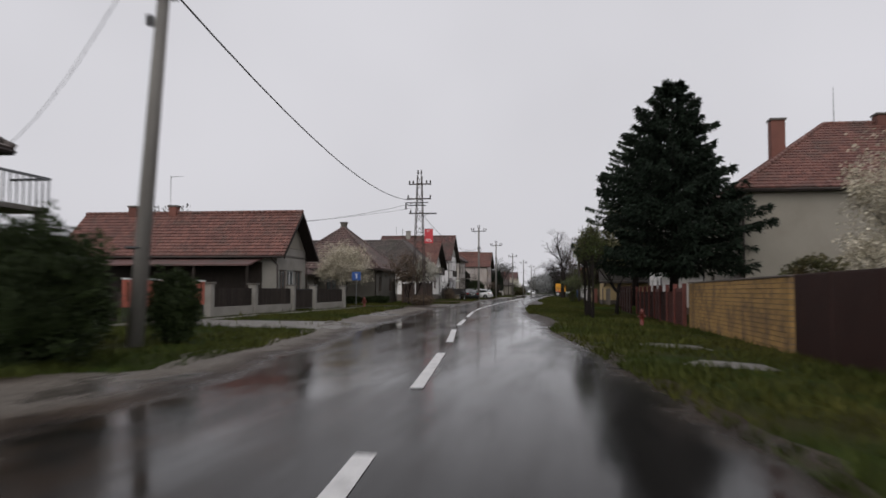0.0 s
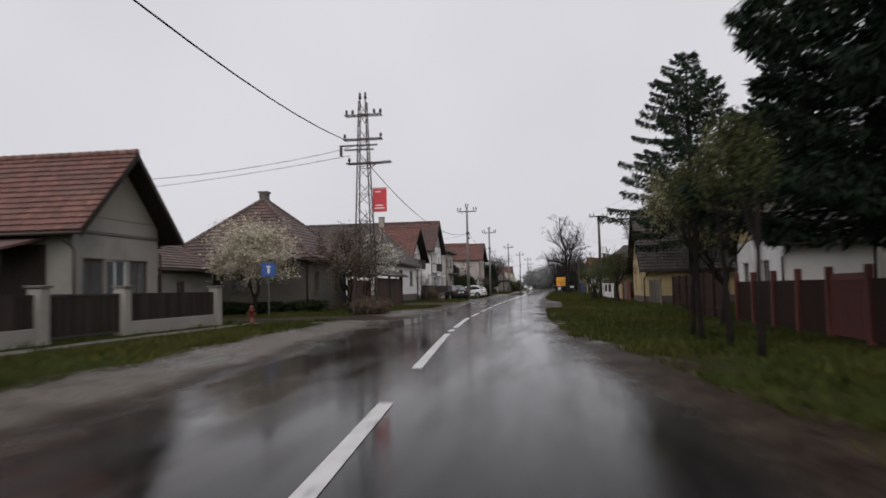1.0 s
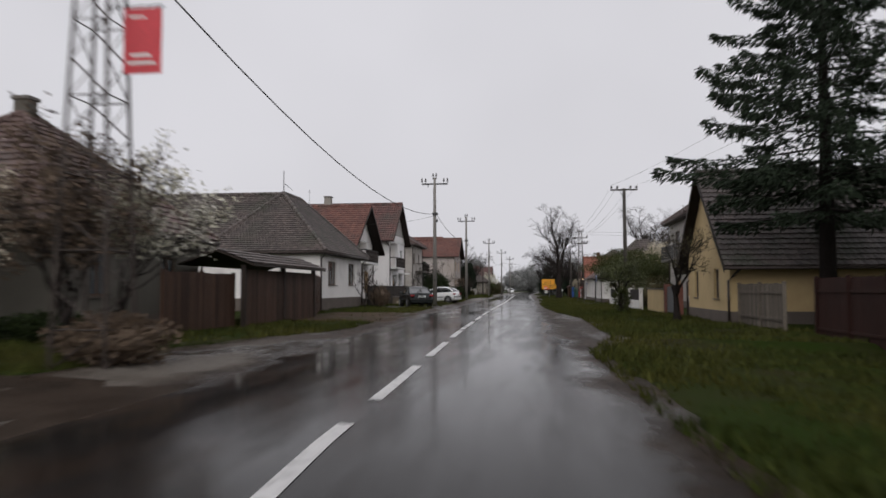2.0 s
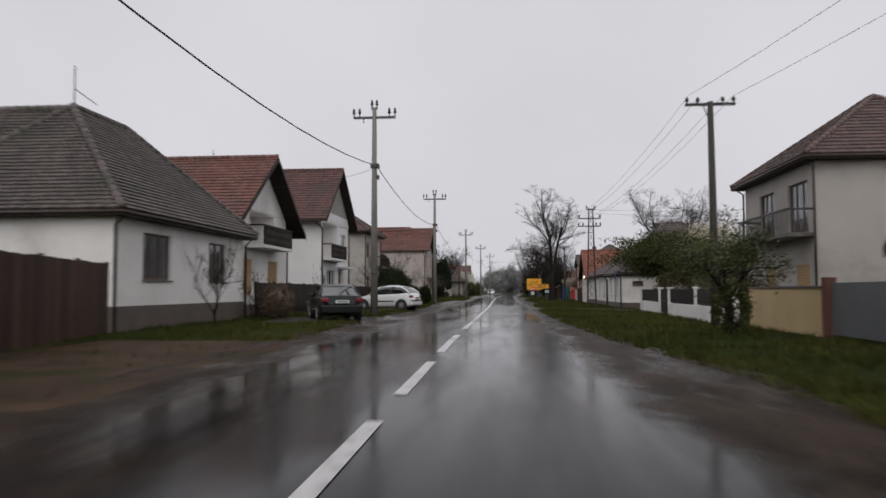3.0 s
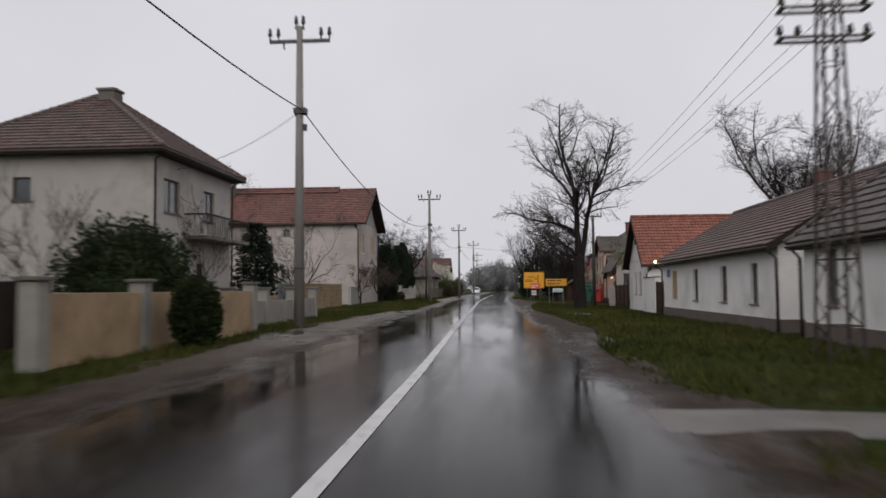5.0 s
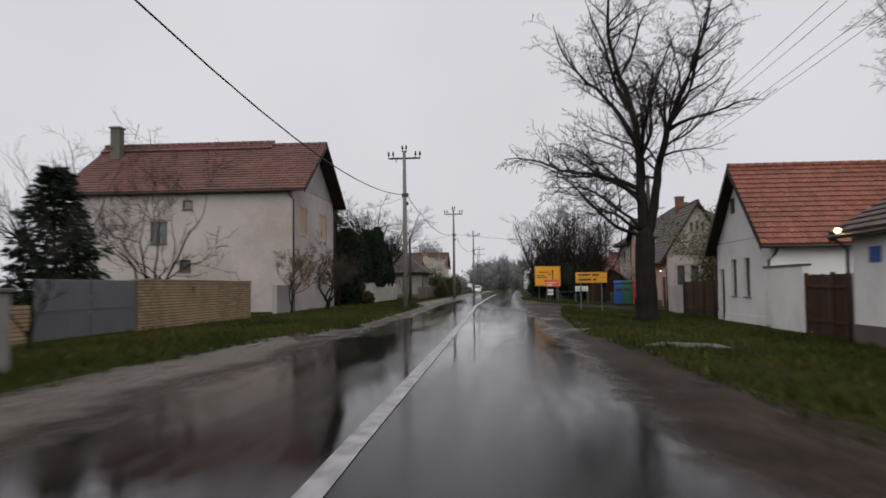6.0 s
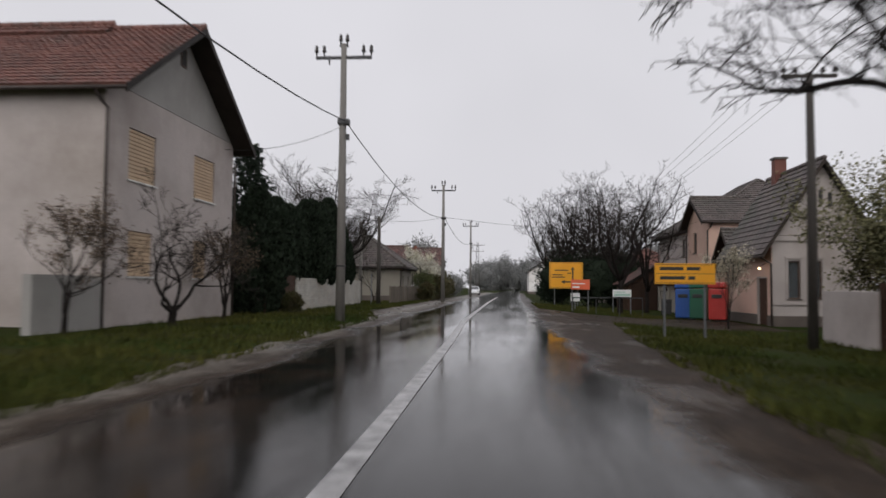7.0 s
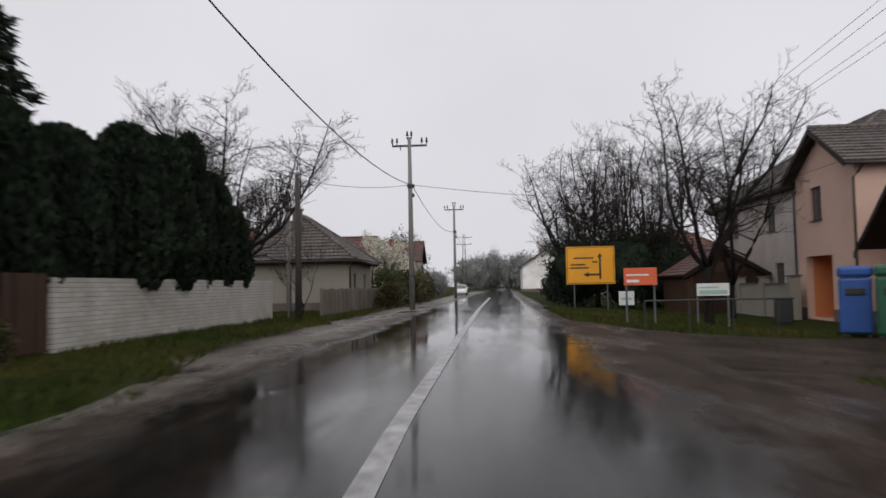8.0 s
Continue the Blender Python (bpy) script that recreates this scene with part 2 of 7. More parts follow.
M_WOOD_GREY = mat("weathered_wood", (0.17, 0.145, 0.12), 0.75, 0.35, 2, 30, 0.3, stretch=(1, 1, 0.3), objrand=0.25, spec=0.15)
M_WHITE = mat("white_plaster", (0.80, 0.775, 0.755), 0.8, 0.12, 0.7, 35, 0.15, dirt=(0.50, 0.47, 0.44), dirt_scale=0.35, dirt_lo=0.5, dirt_hi=0.8)
M_WHITE_B = mat("white_cladding", (0.82, 0.80, 0.80), 0.6, 0.1, 0.7, 35, 0.1)
M_CREAM = mat("cream_plaster", (0.49, 0.435, 0.41), 0.85, 0.16, 0.5, 30, 0.25, dirt=(0.31, 0.265, 0.235), dirt_scale=0.3, dirt_lo=0.47, dirt_hi=0.76)
M_ASH = mat("stained_ash_plaster", (0.43, 0.40, 0.37), 0.85, 0.15, 0.6, 35, 0.2, dirt=(0.27, 0.245, 0.22), dirt_scale=0.3, dirt_lo=0.5, dirt_hi=0.75)
M_BEIGE = mat("beige_plaster", (0.28, 0.255, 0.215), 0.85, 0.12, 0.6, 35, 0.2, dirt=(0.22, 0.195, 0.16), dirt_scale=0.35, dirt_lo=0.5, dirt_hi=0.8)
M_GREY = mat("grey_render", (0.30, 0.28, 0.252), 0.85, 0.18, 0.6, 30, 0.25, dirt=(0.17, 0.16, 0.145), dirt_scale=0.4, dirt_lo=0.48, dirt_hi=0.75)
M_GABLE = mat("pale_grey_render", (0.35, 0.335, 0.315), 0.85, 0.15, 0.6, 30, 0.25, dirt=(0.25, 0.235, 0.22), dirt_scale=0.4, dirt_lo=0.48, dirt_hi=0.75)
M_TAUPE = mat("dull_brown_render", (0.115, 0.105, 0.088), 0.85, 0.18, 0.6, 30, 0.25, dirt=(0.08, 0.074, 0.06), dirt_scale=0.4, dirt_lo=0.48, dirt_hi=0.75)
M_YELLOW = mat("ochre_plaster", (0.56, 0.42, 0.22), 0.85, 0.15, 0.6, 35, 0.2, dirt=(0.43, 0.31, 0.16), dirt_scale=0.4)
M_PEACH = mat("peach_plaster", (0.66, 0.45, 0.36), 0.85, 0.12, 0.6, 35, 0.2)
# Orange render with lamplight put into the colour.
M_ORANGE_LIT = mat("orange_plaster", (0.62, 0.24, 0.10), 0.8, 0.12, 0.6, 35, 0.2)
M_PLINTH = mat("dark_plinth", (0.13, 0.105, 0.09), 0.8, 0.25, 1.2, 30, 0.3)
M_BRICK = mat("yellow_brick", (0.36, 0.21, 0.065), 0.8, 0.25, 1.5, 40, 0.3, island=0.2, objrand=0.22, dirt=(0.12, 0.072, 0.036), dirt_scale=1.1, dirt_lo=0.46, dirt_hi=0.66)
M_BRICK_T = mat("tan_brick", (0.36, 0.25, 0.145), 0.8, 0.25, 1.5, 40, 0.3, island=0.2, objrand=0.2, dirt=(0.21, 0.14, 0.08), dirt_scale=1.2, dirt_lo=0.5, dirt_hi=0.75)
M_BRICK_R = mat("red_brick", (0.17, 0.065, 0.048), 0.8, 0.25, 1.5, 40, 0.3, objrand=0.25)
M_BLOCK = mat("pale_block", (0.52, 0.50, 0.455), 0.85, 0.2, 1.5, 40, 0.3, objrand=0.1, dirt=(0.36, 0.30, 0.235), dirt_scale=0.7, dirt_lo=0.5, dirt_hi=0.75)
M_STONE = mat("rubble_stone", (0.36, 0.31, 0.245), 0.8, 0.3, 2, 30, 0.4, objrand=0.3)
M_MORTAR = mat("mortar", (0.12, 0.095, 0.07), 0.9, 0.2, 2, 40, 0.3)
M_RED_METAL = mat("red_painted_sheet", (0.13, 0.030, 0.021), 0.65, 0.25, 1.0, 25, 0.1, objrand=0.15, dirt=(0.10, 0.03, 0.022), dirt_scale=0.9)
M_BROWN_METAL = mat("brown_painted_sheet", (0.036, 0.016, 0.013), 0.65, 0.25, 1.0, 25, 0.1, objrand=0.15, spec=0.15)
M_GREY_METAL = mat("grey_sheet_metal", (0.16, 0.165, 0.175), 0.45, 0.2, 1.0, 25, 0.1, metal=0.3)
M_GUTTER = mat("dark_gutter", (0.06, 0.045, 0.04), 0.45, 0.2, 2, 25, 0.05, metal=0.3)
M_FRAME_W = mat("white_window_frame", (0.72, 0.72, 0.70), 0.5, 0.1, 3, 25, 0.05)
M_FRAME_B = mat("brown_window_frame", (0.10, 0.06, 0.04), 0.55, 0.2, 3, 25, 0.1)
M_SHUTTER = mat("tan_roller_shutter", (0.42, 0.27, 0.125), 0.6, 0.15, 2, 30, 0.1, objrand=0.1)
M_SHUTTER_P = mat("pale_roller_shutter", (0.52, 0.38, 0.25), 0.6, 0.15, 2, 30, 0.1, objrand=0.1)
M_GLASS = glassy("window_glass", (0.30, 0.33, 0.35))
M_CURTAIN = mat("net_curtain", (0.50, 0.49, 0.47), 0.9, 0.15, 6, 60, 0.1)
# Dark colour painted in for the shade inside rooms and openings.
M_ROOM_SHADE = mat("dim_interior", (0.05, 0.046, 0.042), 0.9, 0.2, 1, 20, 0)
M_BARK = mat("wet_bark", (0.026, 0.021, 0.019), 0.85, 0.45, 3, 22, 1.0, stretch=(2, 2, 0.4), spec=0.12, bump_dist=0.04)
M_TWIG = mat("wet_twigs", (0.036, 0.030, 0.026), 0.8, 0.3, 3, 30, 0, spec=0.15)
M_SPRUCE = mat("spruce_needles", (0.018, 0.028, 0.018), 0.7, 0.4, 0.8, 8, 0, island=0.4, spec=0.12)
# Lighter needles of the farther spruce, with some haze put into the colour.
M_SPRUCE_HAZE = mat("pale_spruce_needles", (0.032, 0.046, 0.028), 0.7, 0.4, 0.8, 8, 0, island=0.4, spec=0.12)
M_THUJA = mat("dark_thuja", (0.023, 0.033, 0.021), 0.7, 0.4, 0.9, 8, 0, island=0.35, spec=0.1)
M_LEAF = mat("young_leaves", (0.070, 0.085, 0.022), 0.6, 0.3, 0.8, 8, 0, island=0.4)
M_OLIVE = mat("olive_leaves", (0.042, 0.050, 0.018), 0.6, 0.4, 0.8, 8, 0, island=0.5, spec=0.2, color2=(0.09, 0.068, 0.035))
M_BLOSSOM = mat("white_blossom", (0.62, 0.60, 0.55), 0.7, 0.25, 1.5, 8, 0, island=0.3, color2=(0.42, 0.40, 0.27))
M_PALEOLIVE = mat("pale_olive_buds", (0.21, 0.195, 0.115), 0.7, 0.35, 1.5, 8, 0, island=0.4, color2=(0.11, 0.11, 0.05), spec=0.1)
M_GREENLEAF = mat("dull_green_leaves", (0.044, 0.057, 0.017), 0.6, 0.35, 0.8, 8, 0, island=0.45, spec=0.1, color2=(0.062, 0.064, 0.025))
M_CREAMLEAF = mat("cream_blossom", (0.55, 0.50, 0.41), 0.7, 0.3, 1.5, 8, 0, island=0.35, color2=(0.36, 0.32, 0.235), spec=0.1)
M_BUSHDK = mat("evergreen_bush", (0.026, 0.038, 0.013), 0.65, 0.4, 1.0, 8, 0, island=0.45, spec=0.15)
M_DRY = mat("dry_brown_leaves", (0.13, 0.09, 0.06), 0.8, 0.35, 1.0, 8, 0, island=0.4)
# Pale grey: distance haze is put into the colour of far plants.
M_FARTREE_HAZE = mat("far_trees", (0.20, 0.203, 0.20), 0.9, 0.3, 0.15, 2, 0, island=0.35)
M_SIGN_Y = mat("yellow_sign_face", (0.80, 0.36, 0.012), 0.35, 0.1, 1, 20, 0)
M_SIGN_O = mat("orange_sign_face", (0.72, 0.13, 0.05), 0.4, 0.1, 1, 20, 0)
M_SIGN_R = mat("red_sign_face", (0.60, 0.035, 0.05), 0.45, 0.15, 2, 20, 0)
M_SIGN_B = mat("blue_sign_face", (0.012, 0.075, 0.30), 0.4, 0.1, 2, 20, 0)
M_SIGN_W = mat("white_sign_face", (0.75, 0.76, 0.75), 0.4, 0.1, 2, 20, 0)
M_BLACK = mat("black_print", (0.02, 0.02, 0.02), 0.5, 0.1, 2, 20, 0)
M_TEAL = mat("pale_green_print", (0.35, 0.52, 0.45), 0.5, 0.1, 2, 20, 0)
M_CAR_W = mat("white_car_paint", (0.74, 0.74, 0.75), 0.25, 0.04, 1, 20, 0, coat=0.6)
M_CAR_K = mat("dark_green_car_paint", (0.015, 0.018, 0.018), 0.25, 0.1, 1, 20, 0, coat=0.15, spec=0.3)
M_CAR_G = mat("silver_car_paint", (0.35, 0.36, 0.37), 0.3, 0.06, 1, 20, 0, coat=0.6, metal=0.4)
M_CARGLASS = glassy("tinted_car_glass", (0.008, 0.010, 0.010), 0.05, 0.2)
M_RUBBER = mat("tyre_rubber", (0.022, 0.022, 0.022), 0.8, 0.2, 8, 60, 0.2)
M_ALLOY = mat("alloy_rim", (0.42, 0.42, 0.43), 0.35, 0.1, 4, 30, 0, metal=0.8)
M_TAIL = mat("red_tail_lamp", (0.24, 0.022, 0.026), 0.25, 0.1, 6, 40, 0)
M_LAMPGLASS = mat("clear_lamp", (0.6, 0.6, 0.6), 0.15, 0.1, 6, 40, 0)
M_PLASTIC = mat("black_trim", (0.025, 0.025, 0.026), 0.5, 0.1, 5, 40, 0)
M_BIN_B = mat("blue_container", (0.02, 0.085, 0.32), 0.45, 0.15, 1, 20, 0)
M_BIN_G = mat("green_container", (0.012, 0.10, 0.055), 0.45, 0.15, 1, 20, 0)
M_BIN_R = mat("red_container", (0.42, 0.028, 0.022), 0.45, 0.15, 1, 20, 0)
M_HYDRANT = mat("red_hydrant_paint", (0.13, 0.022, 0.015), 0.5, 0.2, 5, 40, 0)
M_LAMP_ON = glow("lit_lamp", (1.0, 0.66, 0.34), 6.0)
M_HEADLAMP = glow("lit_headlamp", (1.0, 0.92, 0.80), 10.0)


# ---- building helpers ----
def mesh_of(name, geo, smooth=False):
    me = bpy.data.meshes.new(name)
    if isinstance(geo, tuple):
        me.from_pydata(geo[0], [], geo[1])
    else:
        bmesh.ops.recalc_face_normals(geo, faces=geo.faces)
        geo.to_mesh(me)
        geo.free()
    if smooth:
        me.polygons.foreach_set("use_smooth", [True] * len(me.polygons))
    me.update()
    return me


def part(name, geo, material, parent=None, label="", smooth=False, kind=""):
    ob = new(name, mesh_of(name, geo, smooth))
    ob.data.materials.append(material)
    if parent is not None:
        ob.parent = parent
    return tagged(ob, label, kind=kind)


def thing(name, label, category, at=(0, 0, 0), rz=0.0, group="", kind=""):
    ob = new(name)
    ob.empty_display_size = 0.2
    ob.matrix_basis = pose(*at, 0, 0, rz)
    return tagged(ob, label, category, group, kind)


def box(bm, x0, x1, y0, y1, z0, z1, bevel=0.0):
    r = bmesh.ops.create_cube(bm, size=1.0)["verts"]
    for v in r:
        v.co = ((x0 + x1) / 2 + v.co.x * (x1 - x0), (y0 + y1) / 2 + v.co.y * (y1 - y0), (z0 + z1) / 2 + v.co.z * (z1 - z0))
    if bevel:
        es = list({e for v in r for e in v.link_edges})
        bmesh.ops.bevel(bm, geom=es, offset=bevel, segments=2, affect="EDGES", profile=0.5)
    return bm


def boxes(*items, bevel=0.0):
    bm = bmesh.new()
    for it in items:
        box(bm, *it, bevel=bevel)
    return bm


def prism(bm, pts, off):
    """A slab: the polygon pts and its copy shifted by off."""
    a = [bm.verts.new(p) for p in pts]
    b = [bm.verts.new(Vector(p) + Vector(off)) for p in pts]
    bm.faces.new(a)
    bm.faces.new(b[::-1])
    for i in range(len(a)):
        j = (i + 1) % len(a)
        bm.faces.new((a[i], b[i], b[j], a[j]))
    return bm


def tubes(lines, sides=6):
    """Tapered tubes along polylines: a list of (points, radii)."""
    groups = {}
    for pts, rad in lines:
        pts = np.asarray(pts, float)
        groups.setdefault(len(pts), []).append((pts, np.broadcast_to(np.asarray(rad, float), (len(pts),))))
    V, F, base = [], [], 0
    ang = 2 * math.pi * np.arange(sides) / sides
    co, si = np.cos(ang)[None, None, :, None], np.sin(ang)[None, None, :, None]
    for n, items in groups.items():
        P, R = np.stack([p for p, _ in items]), np.stack([r for _, r in items])
        D = np.empty_like(P)
        D[:, 1:-1] = P[:, 2:] - P[:, :-2]
        D[:, 0], D[:, -1] = P[:, 1] - P[:, 0], P[:, -1] - P[:, -2]
        D /= np.linalg.norm(D, axis=2, keepdims=True) + 1e-9
        ref = np.where(np.abs(D[..., 2:3]) < 0.9, np.array([0.0, 0.0, 1.0]), np.array([1.0, 0.0, 0.0]))
        A = np.cross(D, ref)
        A /= np.linalg.norm(A, axis=2, keepdims=True) + 1e-9
        B = np.cross(D, A)
        V += (P[:, :, None] + R[:, :, None, None] * (co * A[:, :, None] + si * B[:, :, None])).reshape(-1, 3).tolist()
        k = np.arange(sides)
        row = np.stack([k, (k + 1) % sides, (k + 1) % sides + sides, k + sides], 1)
        quads = (row[None] + sides * np.arange(n - 1)[:, None, None]).reshape(-1, 4)
        at = base + n * sides * np.arange(len(items))
        F += (quads[None] + at[:, None, None]).reshape(-1, 4).tolist()
        F += (k[::-1][None] + at[:, None]).tolist() + (k[None] + (at + (n - 1) * sides)[:, None]).tolist()
        base += n * sides * len(items)
    return V, F


def rod(p, q, r0, r1=None, sides=8):
    return tubes([([p, q], [r0, r0 if r1 is None else r1])], sides)


def sag(p, q, drop, n=14):
    p, q = np.array(p, float), np.array(q, float)
    out = []
    for i in range(n + 1):
        t = i / n
        c = p + (q - p) * t
        c[2] -= 4 * drop * t * (1 - t)
        out.append(tuple(c))
    return out


# ---- the road's line and the lie of the ground ----
ROAD_Y = [-120, -60, -19, -14, -5, 0, 8, 20, 30, 48, 65, 90, 103, 120, 134, 152, 163, 174, 200, 240, 300, 420]
ROAD_X = [11.5, 5.3, 1.52, 1.05, 0.13, -0.5, -1.22, -2.3, -2.95, -3.5, -3.82, -4.02, -4.12, -4.45, -4.62, -4.88, -5.12, -5.1, -5.0, -4.5, -3.4, -1.0]
HALF = 2.95


def centre(y):
    return float(np.interp(y, ROAD_Y, ROAD_X))


def ground_z(x, y):
    c = centre(y)
    d = x - c
    if abs(d) <= HALF + 0.05:
        return -0.05
    out = abs(d) - HALF
    if d > 0:
        k = 0.055 if y < 45 else (0.018 if y < 95 else (0.018 + 0.046 * min(1, (y - 95) / 75)))
        z = -0.03 - k * min(max(out - 0.4, 0), 6.5)
    else:
        z = -0.03 + 0.05 * min(max(out - 0.8, 0), 1)
    z -= 0.035 * max(0.0, 1 - out / 1.1)
    return z + 0.035 * noise.noise((x * 0.45, y * 0.45, 0.0)) * min(1, out)


def sheet(name, xs, ys, zf, material, parent=None, kind="structure", **tags):
    V = [(x, y, zf(x, y)) for y in ys for x in xs]
    nx = len(xs)
    F = [(j * nx + i, j * nx + i + 1, (j + 1) * nx + i + 1, (j + 1) * nx + i) for j in range(len(ys) - 1) for i in range(nx - 1)]
    ob = part(name, (V, F), material, parent, smooth=True)
    return tagged(ob, kind=kind, **tags)


xs = sorted(set([-1800, -700, -300, -150, -90, -60] + [-45 + 1.0 * i for i in range(27)] + [-18 + 0.5 * i for i in range(65)] + [15 + 1.5 * i for i in range(18)] + [55, 80, 120, 200, 400, 900, 1800]))
ys = sorted(set([-900, -300, -120, -60] + [-30 + 1.0 * i for i in range(245)] + [220 + 6 * i for i in range(40)] + [480, 560, 700, 1000, 1800]))
sheet("ground", xs, ys, ground_z, M_GROUND, label="damp village verge of grass, weeds and soil", category="ground")


def strip(name, ys, left, right, zl, zr, material, label, category, cols=8, flat=False):
    V, F = [], []
    for y in ys:
        a, b = left(y), right(y)
        for i in range(cols + 1):
            t = i / cols
            x = a + (b - a) * t
            z = zl(a, y) * (1 - t) + zr(b, y) * t
            if not flat:
                k = min(1.0, max(0.0, (abs(x - centre(y)) - HALF - 0.1) / 0.5))
                z = z * (1 - k) + k * max(z, ground_z(x, y) + 0.03)
            V.append((x, y, z))
    n = cols + 1
    for j in range(len(ys) - 1):
        for i in range(cols):
            F.append((j * n + i, j * n + i + 1, (j + 1) * n + i + 1, (j + 1) * n + i))
    ob = part(name, (V, F), material, smooth=True)
    uv = ob.data.uv_layers.new(name="across")
    across = [q for lp in ob.data.loops for q in (V[lp.vertex_index][0] - centre(V[lp.vertex_index][1]), V[lp.vertex_index][1])]
    uv.data.foreach_set("uv", across)
    return tagged(ob, label, category, kind="structure")


def wob(y, s, a):
    return a * noise.noise((y * 0.35, s, 3.1)) + 0.5 * a * noise.noise((y * 1.3, s, 7.7))


road_ys = [-110 + 1.0 * i for i in range(530)]
strip("road", road_ys, lambda y: centre(y) - HALF + wob(y, 1, 0.3), lambda y: centre(y) + HALF + wob(y, 2, 0.3) + 1.2 * max(0.0, 1 - abs(y - 172) / 16),
      lambda x, y: -0.012, lambda x, y: -0.012, M_ASPHALT, "rain-soaked grey asphalt village road", "road", 10, True)
road = bpy.data.objects["road"]
for v in road.data.vertices:
    d = max(-1.0, min(0.95, (v.co.x - centre(v.co.y)) / HALF))
    v.co.z = 0.03 * (1 - d * d) - 0.03 + 0.006 * noise.noise((v.co.x * 0.8, v.co.y * 0.25, 1.0))
sh_ys = [-60 + 0.5 * i for i in range(760)]


def over(x, y):
    return ground_z(x, y) + 0.012


WEST_Y, WEST_W = [-60, -15.5, -12.5, 0, 6, 28, 40, 48, 66, 80, 96, 112, 130, 138, 165, 172, 420], [3.0, 3.0, 1.2, 1.3, 2.1, 2.4, 2.6, 1.2, 1.3, 1.7, 1.5, 2.2, 2.0, 1.0, 0.9, 2.5, 2.2]
EAST_Y, EAST_W = [-60, 2, 7, 14, 19, 40, 45, 58, 66, 78, 96, 99, 102, 109, 115, 128, 136, 146, 157, 166, 178, 183, 420], [0.3, 0.35, 1.2, 1.1, 0.45, 0.6, 1.7, 1.9, 1.2, 0.7, 0.55, 1.3, 0.7, 0.9, 1.7, 1.5, 1.0, 1.4, 2.3, 3.3, 3.3, 1.0, 0.8]
strip("shoulder_west", sh_ys, lambda y: centre(y) - HALF - float(np.interp(y, WEST_Y, WEST_W)) + wob(y, 5, 0.55), lambda y: centre(y) - HALF + 0.25,
      over, lambda x, y: -0.035, M_ASPHALT, "muddy wet gravel road shoulder", "shoulder", 7)
strip("shoulder_east", sh_ys, lambda y: centre(y) + HALF - 0.25, lambda y: centre(y) + HALF + float(np.interp(y, EAST_Y, EAST_W)) + wob(y, 9, 0.4),
      lambda x, y: -0.035, over, M_ASPHALT, "muddy wet gravel road shoulder", "shoulder", 7)


PATCHES = []


def patch(name, x0, x1, y0, y1, material, label, category, lift=0.03, jag=0.25):
    """An uneven-edged slab of paving laid over the ground."""
    PATCHES.append((x0, x1, y0, y1))
    V, F = [], []
    nx, ny = max(2, int((x1 - x0) / 0.5)), max(2, int((y1 - y0) / 0.5))
    for j in range(ny + 1):
        for i in range(nx + 1):
            x, y = x0 + (x1 - x0) * i / nx, y0 + (y1 - y0) * j / ny
            if i in (0, nx):
                x += jag * noise.noise((y * 0.9, x, 2.0))
            if j in (0, ny):
                y += jag * noise.noise((x * 0.9, y, 5.0))
            V.append((x, y, ground_z(x, y) + (-0.04 if i in (0, nx) or j in (0, ny) else lift)))
    F = [(j * (nx + 1) + i, j * (nx + 1) + i + 1, (j + 1) * (nx + 1) + i + 1, (j + 1) * (nx + 1) + i) for j in range(ny) for i in range(nx)]
    return tagged(part(name, (V, F), material, smooth=True), label, category, kind="structure")


patch("driveway_house", -12.0, -3.6, -0.8, 4.6, M_CONCRETE, "wet pale concrete driveway across the verge", "driveway")
patch("side_street", -40, -5.4, 29.4, 34.5, M_SAND, "muddy gravel side street joining the road", "side street", 0.035)
patch("footpath_west", -11.8, -10.4, 4.6, 29.4, M_CONCRETE, "narrow wet concrete footpath by the fence", "footpath")
patch("gate_apron", -12.5, -6.6, 54, 65, M_MUD, "orange-brown muddy apron before a gate", "apron", 0.03, 0.5)
patch("car_apron", -12.5, -6.8, 75.0, 80.5, M_SHOULDER, "muddy gravel parking place on the verge", "apron", 0.03, 0.5)
patch("car_apron_north", -13.0, -7.0, 90, 96.5, M_SHOULDER, "muddy gravel parking place on the verge", "apron", 0.03, 0.5)
patch("side_road_north", -1.8, 16, 98.2, 100.4, M_CONCRETE, "narrow pale concrete side lane", "lane", 0.035)
patch("yard_east", -1.0, 8.6, 167.2, 178.5, M_SAND, "wet sandy gravel forecourt beside the road", "forecourt", 0.035, 0.6)
patch("footpath_north", -9.9, -8.5, 176, 240, M_CONCRETE, "wet pale concrete footpath along the road", "footpath", 0.04)
patch("slab_east", 4.6, 6.6, -9.5, -8.7, M_CONCRETE, "pale concrete slab over a roadside ditch", "slab", 0.08, 0.05)
patch("slab_east_far", 4.2, 6.4, -4.6, -3.8, M_CONCRETE, "pale concrete slab over a roadside ditch", "slab", 0.08, 0.05)
patch("slab_east_mid", -0.2, 2.2, 131.0, 131.9, M_CONCRETE, "pale concrete slab over a roadside ditch", "slab", 0.08, 0.05)

# ---- road markings ----
marking = thing("road_marking", "white painted centre line, dashed then solid", "road marking", kind="structure")


def dash(y0, y1, w, material, off=0.0):
    n = max(2, int((y1 - y0) / 0.8))
    V, F = [], []
    for i in range(n + 1):
        y = y0 + (y1 - y0) * i / n
        for s in (-1, 1):
            V.append((centre(y) + off + s * w / 2, y, 0.0075))
    for i in range(n):
        F.append((2 * i, 2 * i + 1, 2 * i + 3, 2 * i + 2))
    return part("dash", (V, F), material, marking)


